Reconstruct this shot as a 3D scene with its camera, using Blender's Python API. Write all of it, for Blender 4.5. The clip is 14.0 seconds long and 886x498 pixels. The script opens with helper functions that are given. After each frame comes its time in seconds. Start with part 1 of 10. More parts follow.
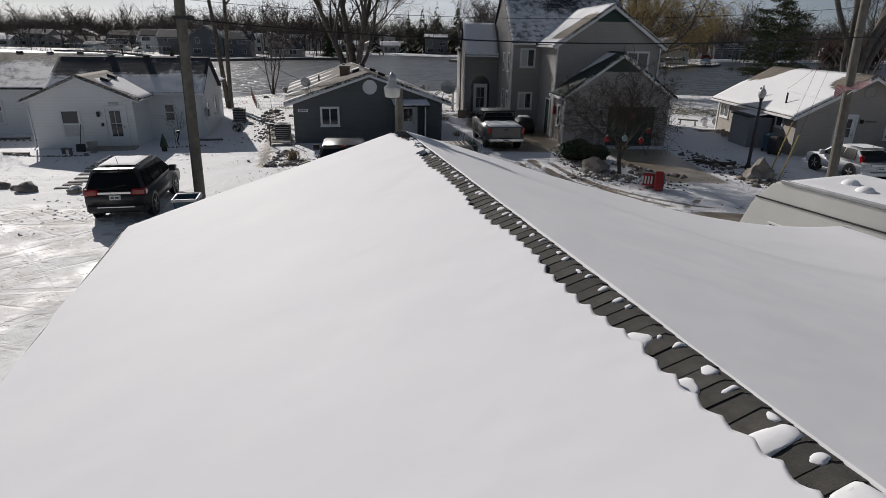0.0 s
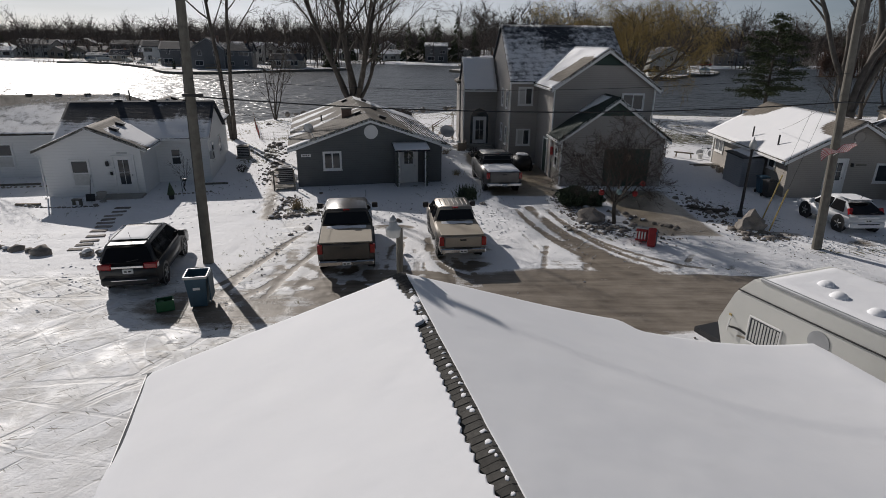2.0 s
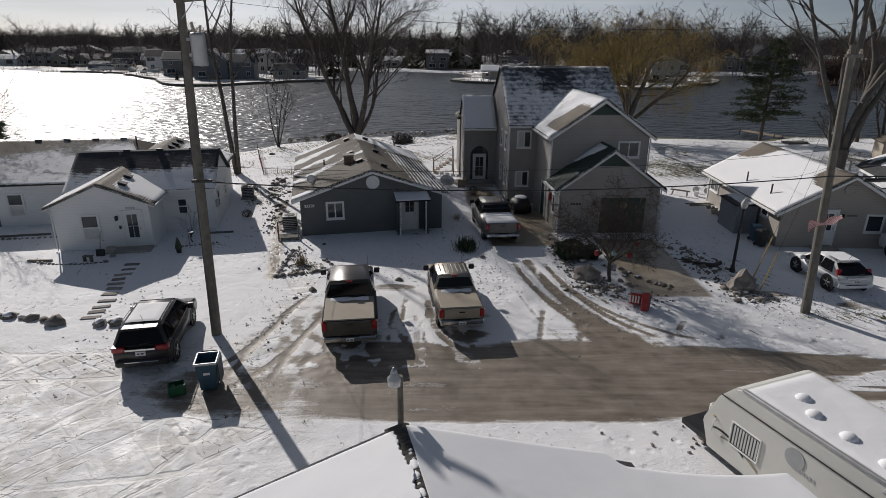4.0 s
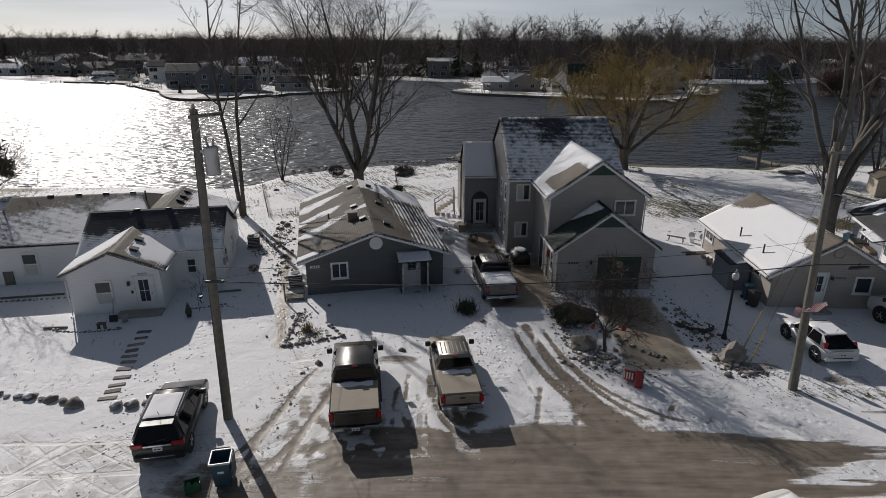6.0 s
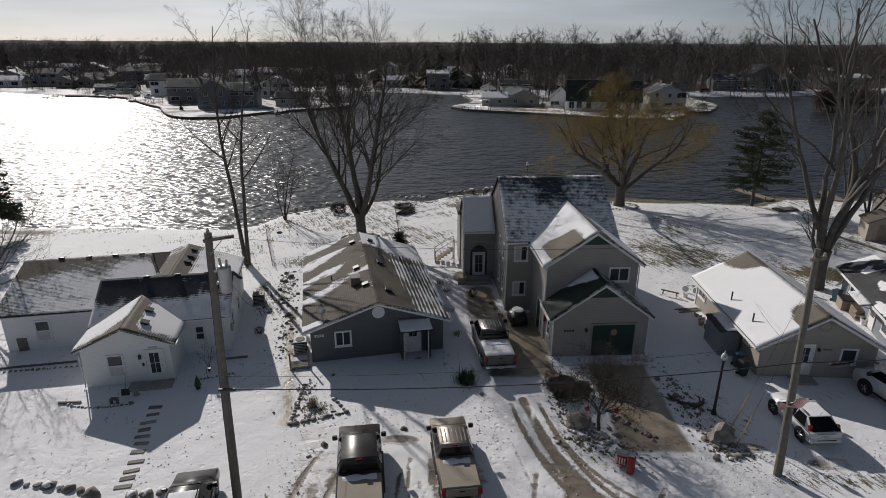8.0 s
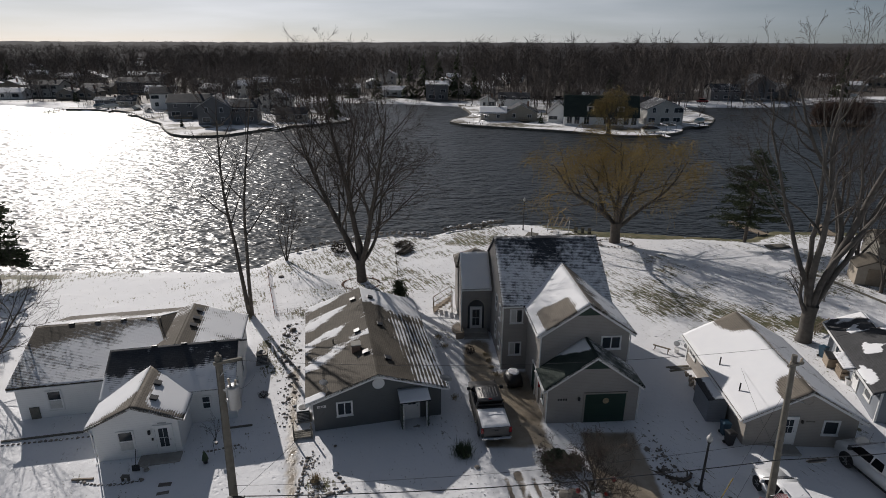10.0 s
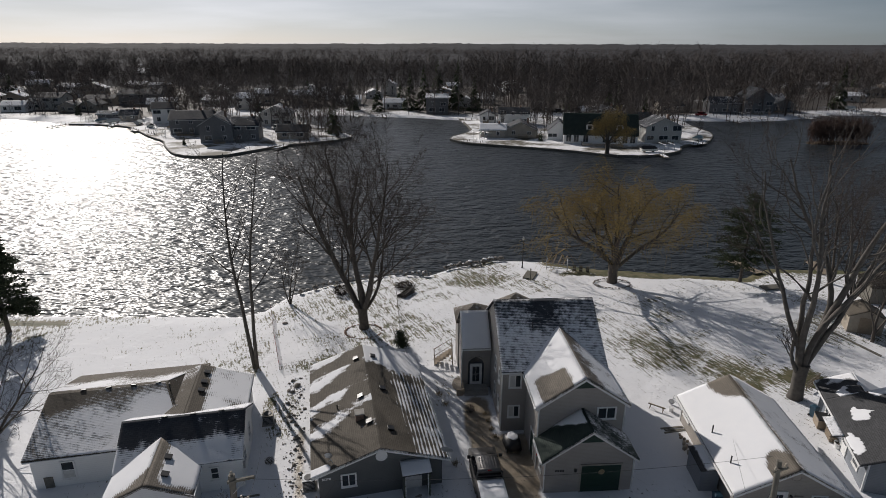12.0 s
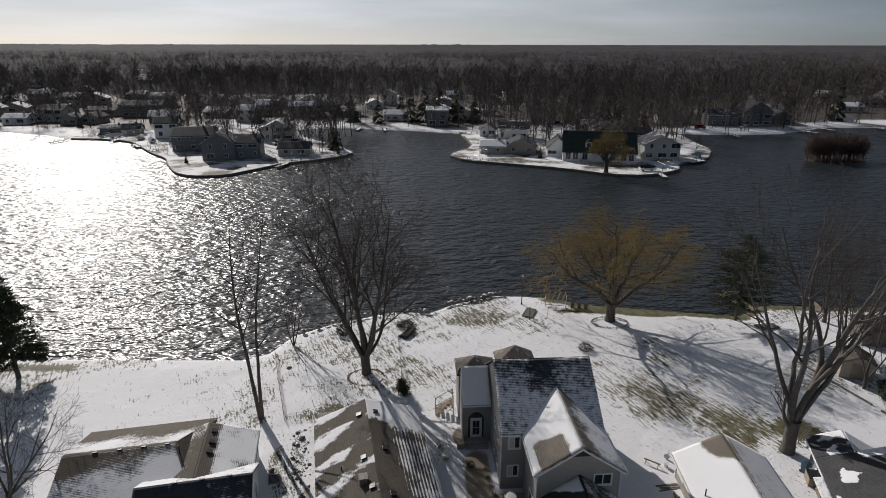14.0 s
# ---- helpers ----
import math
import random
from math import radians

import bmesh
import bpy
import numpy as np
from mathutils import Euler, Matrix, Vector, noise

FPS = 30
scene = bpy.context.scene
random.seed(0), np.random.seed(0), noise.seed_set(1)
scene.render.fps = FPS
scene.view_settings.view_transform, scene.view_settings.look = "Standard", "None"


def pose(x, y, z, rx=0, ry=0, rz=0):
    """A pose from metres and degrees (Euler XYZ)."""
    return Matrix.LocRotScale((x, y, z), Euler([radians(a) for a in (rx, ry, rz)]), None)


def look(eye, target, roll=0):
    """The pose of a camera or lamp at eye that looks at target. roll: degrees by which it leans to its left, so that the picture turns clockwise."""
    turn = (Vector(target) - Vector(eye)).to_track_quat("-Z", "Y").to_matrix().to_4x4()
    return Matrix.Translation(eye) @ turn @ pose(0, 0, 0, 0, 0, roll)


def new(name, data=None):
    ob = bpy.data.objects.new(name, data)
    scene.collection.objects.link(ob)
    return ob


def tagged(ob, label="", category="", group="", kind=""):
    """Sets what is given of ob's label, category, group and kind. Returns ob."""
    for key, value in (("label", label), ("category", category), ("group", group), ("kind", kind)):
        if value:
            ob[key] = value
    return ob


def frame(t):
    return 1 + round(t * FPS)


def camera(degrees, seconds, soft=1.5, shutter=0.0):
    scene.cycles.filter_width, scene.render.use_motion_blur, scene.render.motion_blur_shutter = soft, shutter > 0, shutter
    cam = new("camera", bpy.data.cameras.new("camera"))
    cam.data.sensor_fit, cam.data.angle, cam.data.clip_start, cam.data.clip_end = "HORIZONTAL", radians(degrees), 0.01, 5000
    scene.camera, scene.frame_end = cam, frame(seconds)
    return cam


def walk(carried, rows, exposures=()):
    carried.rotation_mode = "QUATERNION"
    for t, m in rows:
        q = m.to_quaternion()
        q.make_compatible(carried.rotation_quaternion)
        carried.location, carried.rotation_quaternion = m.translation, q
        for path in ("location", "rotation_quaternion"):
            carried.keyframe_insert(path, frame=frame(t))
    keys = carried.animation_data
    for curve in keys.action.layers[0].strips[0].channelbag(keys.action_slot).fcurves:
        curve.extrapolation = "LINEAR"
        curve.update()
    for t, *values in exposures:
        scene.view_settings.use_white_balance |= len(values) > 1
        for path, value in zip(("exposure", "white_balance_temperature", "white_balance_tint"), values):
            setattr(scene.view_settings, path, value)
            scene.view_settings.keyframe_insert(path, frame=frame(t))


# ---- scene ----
cam = camera(75.2, 14.0, soft=0.9)
ROWS = [  # seconds, place, turn
    (0.0, -0.074, 0.024, 5.601, 70.023, -0.960, -0.183),
    (0.5, -0.068, 0.057, 6.125, 70.047, -0.910, -0.171),
    (1.0, -0.060, 0.071, 6.742, 70.105, -0.832, -0.157),
    (1.5, -0.045, 0.077, 7.327, 70.176, -0.736, -0.153),
    (2.0, -0.039, 0.073, 7.931, 70.235, -0.640, -0.145),
    (2.5, -0.042, 0.096, 8.548, 70.266, -0.571, -0.131),
    (3.0, -0.031, 0.125, 9.239, 70.268, -0.544, -0.116),
    (5.5, 0.076, 0.524, 13.602, 70.078, -0.301, 0.103),
    (6.0, 0.011, 0.548, 14.588, 70.089, -0.279, 0.076),
    (6.5, -0.049, 0.586, 15.594, 70.135, -0.257, 0.027),
    (7.0, -0.073, 0.650, 16.647, 70.179, -0.280, 0.007),
    (7.5, -0.068, 0.749, 17.798, 70.210, -0.293, 0.016),
    (8.0, -0.053, 0.877, 18.988, 70.189, -0.278, 0.017),
    (10.5, 0.081, 1.407, 25.293, 70.013, -0.108, -0.082),
    (11.0, 0.044, 1.560, 26.619, 70.006, -0.114, -0.080),
    (11.5, 0.012, 1.704, 27.941, 70.025, -0.124, -0.082),
    (12.0, -0.004, 1.849, 29.279, 70.029, -0.122, -0.069),
    (12.5, -0.037, 2.002, 30.626, 70.039, -0.109, -0.058),
    (13.0, -0.079, 2.135, 31.982, 70.004, -0.092, -0.047),
    (13.5, -0.086, 2.296, 33.321, 69.999, -0.101, -0.065),
    (14.0, -0.102, 2.413, 34.592, 69.997, -0.105, -0.079),
]
walk(cam, [(t, pose(x, y, z, rx, ry, rz)) for t, x, y, z, rx, ry, rz in ROWS],
     ((0.0, -0.07), (3.0, -0.07), (5.5, -0.14), (8.0, -0.14), (10.5, -0.08), (14.0, -0.07)))

# ---- light ----
SUN_AZ, SUN_EL = 33.5, 27.5        # degrees to the left of +y, and up
sun_way = Vector((-math.sin(radians(SUN_AZ)) * math.cos(radians(SUN_EL)), math.cos(radians(SUN_AZ)) * math.cos(radians(SUN_EL)), math.sin(radians(SUN_EL))))
sun = new("sun", bpy.data.lights.new("sun", "SUN"))
sun.data.energy, sun.data.angle, sun.data.color = 3.7, radians(0.53), (1.0, 0.938, 0.885)
sun.matrix_world = look(sun_way * 300, (0, 0, 0))

world = bpy.data.worlds.new("winter_sky")
scene.world = world
world.use_nodes = True
wn, wl = world.node_tree.nodes, world.node_tree.links
sky = wn.new("ShaderNodeTexSky")
sky.sky_type, sky.sun_disc = "NISHITA", False
sky.sun_elevation, sky.sun_rotation = radians(SUN_EL), radians(-SUN_AZ)
sky.air_density, sky.dust_density, sky.ozone_density = 0.55, 0.3, 1.0
wtc = wn.new("ShaderNodeTexCoord")
wmap = wn.new("ShaderNodeMapping")
wmap.inputs["Scale"].default_value = (1.0, 1.0, 9.0)
wcl = wn.new("ShaderNodeTexNoise")
wcl.inputs["Scale"].default_value, wcl.inputs["Detail"].default_value = 2.2, 6.0
wramp = wn.new("ShaderNodeValToRGB")
wramp.color_ramp.elements[0].position, wramp.color_ramp.elements[1].position = 0.42, 0.68
wmix = wn.new("ShaderNodeMixRGB")
# thin cloud, brighter on the sun's side
wdot = wn.new("ShaderNodeVectorMath")
wdot.operation = "DOT_PRODUCT"
wdot.inputs[1].default_value = sun_way
wl.new(wtc.outputs["Generated"], wdot.inputs[0])
wglow = wn.new("ShaderNodeMapRange")
wglow.interpolation_type = "SMOOTHSTEP"
wglow.inputs[1].default_value, wglow.inputs[2].default_value = 0.2, 1.0
wl.new(wdot.outputs["Value"], wglow.inputs[0])
wcol = wn.new("ShaderNodeMixRGB")
wcol.inputs["Color1"].default_value, wcol.inputs["Color2"].default_value = (6.9, 8.2, 9.6, 1), (31.0, 31.2, 33.0, 1)
wl.new(wglow.outputs[0], wcol.inputs["Fac"])
wl.new(wcol.outputs[0], wmix.inputs["Color2"])
wl.new(wtc.outputs["Generated"], wmap.inputs["Vector"])
wl.new(wmap.outputs[0], wcl.inputs["Vector"])
wl.new(wcl.outputs["Fac"], wramp.inputs[0])
wmul = wn.new("ShaderNodeMath")
wmul.operation, wmul.use_clamp = "MULTIPLY_ADD", True
wmul.inputs[1].default_value, wmul.inputs[2].default_value = 0.3, 0.45
wl.new(wramp.outputs[0], wmul.inputs[0])
# the haze lies thickest along the horizon
wsep = wn.new("ShaderNodeSeparateXYZ")
wl.new(wtc.outputs["Generated"], wsep.inputs[0])
whaze = wn.new("ShaderNodeMapRange")
whaze.inputs[1].default_value, whaze.inputs[2].default_value, whaze.inputs[3].default_value, whaze.inputs[4].default_value = 0.0, 0.5, 1.0, 0.25
wl.new(wsep.outputs["Z"], whaze.inputs[0])
wprod = wn.new("ShaderNodeMath")
wprod.operation = "MULTIPLY"
wl.new(wmul.outputs[0], wprod.inputs[0])
wl.new(whaze.outputs[0], wprod.inputs[1])
wl.new(wprod.outputs[0], wmix.inputs["Fac"])
wl.new(sky.outputs[0], wmix.inputs["Color1"])
wl.new(wmix.outputs[0], wn["Background"].inputs["Color"])
wn["Background"].inputs["Strength"].default_value = 0.033

# ---- materials ----
def nodes_of(name):
    m = bpy.data.materials.new(name)
    m.use_nodes = True
    return m, m.node_tree.nodes, m.node_tree.links, m.node_tree.nodes["Principled BSDF"]


def noise_node(n, l, vec, scale, detail=4.0, rough=0.55):
    t = n.new("ShaderNodeTexNoise")
    t.inputs["Scale"].default_value, t.inputs["Detail"].default_value, t.inputs["Roughness"].default_value = scale, detail, rough
    l.new(vec, t.inputs["Vector"])
    return t.outputs["Fac"]


def ramp(n, l, fac, lo, hi, a=(0, 0, 0, 1), b=(1, 1, 1, 1)):
    r = n.new("ShaderNodeValToRGB")
    e = r.color_ramp.elements
    e[0].position, e[1].position, e[0].color, e[1].color = lo, hi, a, b
    l.new(fac, r.inputs[0])
    return r.outputs[0]


def mix(n, l, fac, a, b, kind="MIX"):
    x = n.new("ShaderNodeMixRGB")
    x.blend_type = kind
    for sock, v in ((x.inputs[0], fac), (x.inputs[1], a), (x.inputs[2], b)):
        if isinstance(v, (int, float)):
            sock.default_value = v
        elif isinstance(v, (tuple, list)):
            sock.default_value = (*v[:3], 1)
        else:
            l.new(v, sock)
    return x.outputs[0]


def maths(n, l, op, a, b=0.5, c=None, clamp=False):
    x = n.new("ShaderNodeMath")
    x.operation, x.use_clamp = op, clamp
    for k, v in enumerate((a, b, c)):
        if v is None:
            continue
        if isinstance(v, (int, float)):
            x.inputs[k].default_value = v
        else:
            l.new(v, x.inputs[k])
    return x.outputs[0]


def bump(n, l, bsdf, height, strength, dist):
    b = n.new("ShaderNodeBump")
    b.inputs["Strength"].default_value, b.inputs["Distance"].default_value = strength, dist
    l.new(height, b.inputs["Height"])
    l.new(b.outputs[0], bsdf.inputs["Normal"])


def surf(name, a, b, scale=3.0, rough=0.7, fine=60.0, relief=0.3, metal=0.0, coat=0.0, per=0.0, depth=0.01):
    """Two colours mixed by coarse and fine noise, with fine relief; per: spread from object to object."""
    m, n, l, p = nodes_of(name)
    tc = n.new("ShaderNodeTexCoord").outputs["Object"]
    big, small = noise_node(n, l, tc, scale), noise_node(n, l, tc, fine, 2.0)
    f = maths(n, l, "ADD", maths(n, l, "MULTIPLY", big, 0.7), maths(n, l, "MULTIPLY", small, 0.3))
    col = mix(n, l, ramp(n, l, f, 0.35, 0.65), a, b)
    if per:
        r = n.new("ShaderNodeObjectInfo").outputs["Random"]
        hsv = n.new("ShaderNodeHueSaturation")
        l.new(col, hsv.inputs["Color"])
        l.new(maths(n, l, "MULTIPLY_ADD", r, 2 * per, 1 - per), hsv.inputs["Value"])
        col = hsv.outputs[0]
    l.new(col, p.inputs["Base Color"])
    l.new(maths(n, l, "MULTIPLY_ADD", big, 0.2, rough - 0.1, clamp=True), p.inputs["Roughness"])
    p.inputs["Metallic"].default_value, p.inputs["Coat Weight"].default_value = metal, coat
    if relief:
        bump(n, l, p, f, relief, depth)
    return m


def siding(name, a, b, board=0.11, rough=0.6, line=0.55):
    """Painted lap boards: a saw-tooth relief up the wall, patchy dirt, each board's foot darker."""
    m, n, l, p = nodes_of(name)
    tc = n.new("ShaderNodeTexCoord").outputs["Object"]
    sep = n.new("ShaderNodeSeparateXYZ")
    l.new(tc, sep.inputs[0])
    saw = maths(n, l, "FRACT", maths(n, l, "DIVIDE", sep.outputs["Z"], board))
    f = noise_node(n, l, tc, 0.9, 5.0)
    g = noise_node(n, l, tc, 18.0, 3.0)
    col = mix(n, l, ramp(n, l, maths(n, l, "ADD", maths(n, l, "MULTIPLY", f, 0.7), maths(n, l, "MULTIPLY", g, 0.3)), 0.35, 0.68), a, b)
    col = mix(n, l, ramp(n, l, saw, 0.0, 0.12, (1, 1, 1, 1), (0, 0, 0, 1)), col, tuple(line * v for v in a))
    l.new(col, p.inputs["Base Color"])
    p.inputs["Roughness"].default_value = rough
    bump(n, l, p, maths(n, l, "SUBTRACT", 1.0, saw), 0.6, 0.012)
    return m


SNOW_A, SNOW_B = (0.80, 0.81, 0.84), (0.87, 0.87, 0.88)


def snow_on(n, l, vec):
    f = noise_node(n, l, vec, 1.3, 6.0)
    return mix(n, l, f, SNOW_A, SNOW_B)


def snow_mat(name="snow", strength=0.35):
    m, n, l, p = nodes_of(name)
    tc = n.new("ShaderNodeTexCoord").outputs["Object"]
    l.new(snow_on(n, l, tc), p.inputs["Base Color"])
    p.inputs["Roughness"].default_value = 0.75
    p.inputs["Specular IOR Level"].default_value = 0.3
    h = maths(n, l, "ADD", noise_node(n, l, tc, 0.8, 5.0), maths(n, l, "MULTIPLY", noise_node(n, l, tc, 45.0, 3.0), 0.015))
    bump(n, l, p, h, strength, 0.12)
    return m


def shingle_mat(name, a, b, course=0.14, lift=0.24):
    """Asphalt shingles in courses, from the roof's own UV in metres, under patchy snow from the attribute 'snow'."""
    m, n, l, p = nodes_of(name)
    uv = n.new("ShaderNodeUVMap").outputs[0]
    tc = n.new("ShaderNodeTexCoord").outputs["Object"]
    br = n.new("ShaderNodeTexBrick")
    br.offset, br.inputs["Scale"].default_value = 0.5, 1.0
    br.inputs["Brick Width"].default_value, br.inputs["Row Height"].default_value = 0.3, course
    br.inputs["Mortar Size"].default_value, br.inputs["Mortar Smooth"].default_value = 0.012, 0.3
    br.inputs["Color1"].default_value, br.inputs["Color2"].default_value, br.inputs["Mortar"].default_value = (*a, 1), (*b, 1), (*[0.35 * v for v in a], 1)
    l.new(uv, br.inputs["Vector"])
    grit = noise_node(n, l, tc, 90.0, 2.0)
    base = mix(n, l, 0.35, br.outputs["Color"], mix(n, l, ramp(n, l, noise_node(n, l, tc, 0.7, 5.0), 0.3, 0.7), tuple(0.8 * v for v in a), tuple(1.25 * v for v in b)))
    at = n.new("ShaderNodeAttribute")
    at.attribute_name = "snow"
    stretch = n.new("ShaderNodeMapping")
    stretch.inputs["Scale"].default_value = (2.3, 2.0, 1.0)
    l.new(uv, stretch.inputs[0])
    sep = n.new("ShaderNodeSeparateXYZ")
    l.new(uv, sep.inputs[0])
    row = maths(n, l, "FRACT", maths(n, l, "DIVIDE", sep.outputs["Y"], course))
    fine = noise_node(n, l, stretch.outputs[0], 1.0, 7.0, 0.68)
    f = maths(n, l, "ADD", maths(n, l, "MULTIPLY", maths(n, l, "SUBTRACT", fine, 0.5), 0.95), maths(n, l, "MULTIPLY", maths(n, l, "SUBTRACT", row, 0.5), lift))
    f = maths(n, l, "ADD", f, at.outputs["Fac"])
    mask = ramp(n, l, f, 0.4, 0.61)
    l.new(mix(n, l, mask, base, snow_on(n, l, tc)), p.inputs["Base Color"])
    p.inputs["Roughness"].default_value = 0.8
    p.inputs["Specular IOR Level"].default_value = 0.25
    h = maths(n, l, "ADD", maths(n, l, "MULTIPLY", mask, 1.0), maths(n, l, "MULTIPLY", maths(n, l, "ADD", br.outputs["Fac"], maths(n, l, "MULTIPLY", grit, -0.4)), -0.25))
    bump(n, l, p, h, 0.7, 0.03)
    return m


def glass_mat(name, tint=(0.02, 0.025, 0.03), gloss=0.6):
    m, n, l, p = nodes_of(name)
    tc = n.new("ShaderNodeTexCoord").outputs["Object"]
    l.new(mix(n, l, noise_node(n, l, tc, 1.5), tint, tuple(2.2 * v for v in tint)), p.inputs["Base Color"])
    p.inputs["Roughness"].default_value, p.inputs["Specular IOR Level"].default_value = 0.06, gloss
    return m


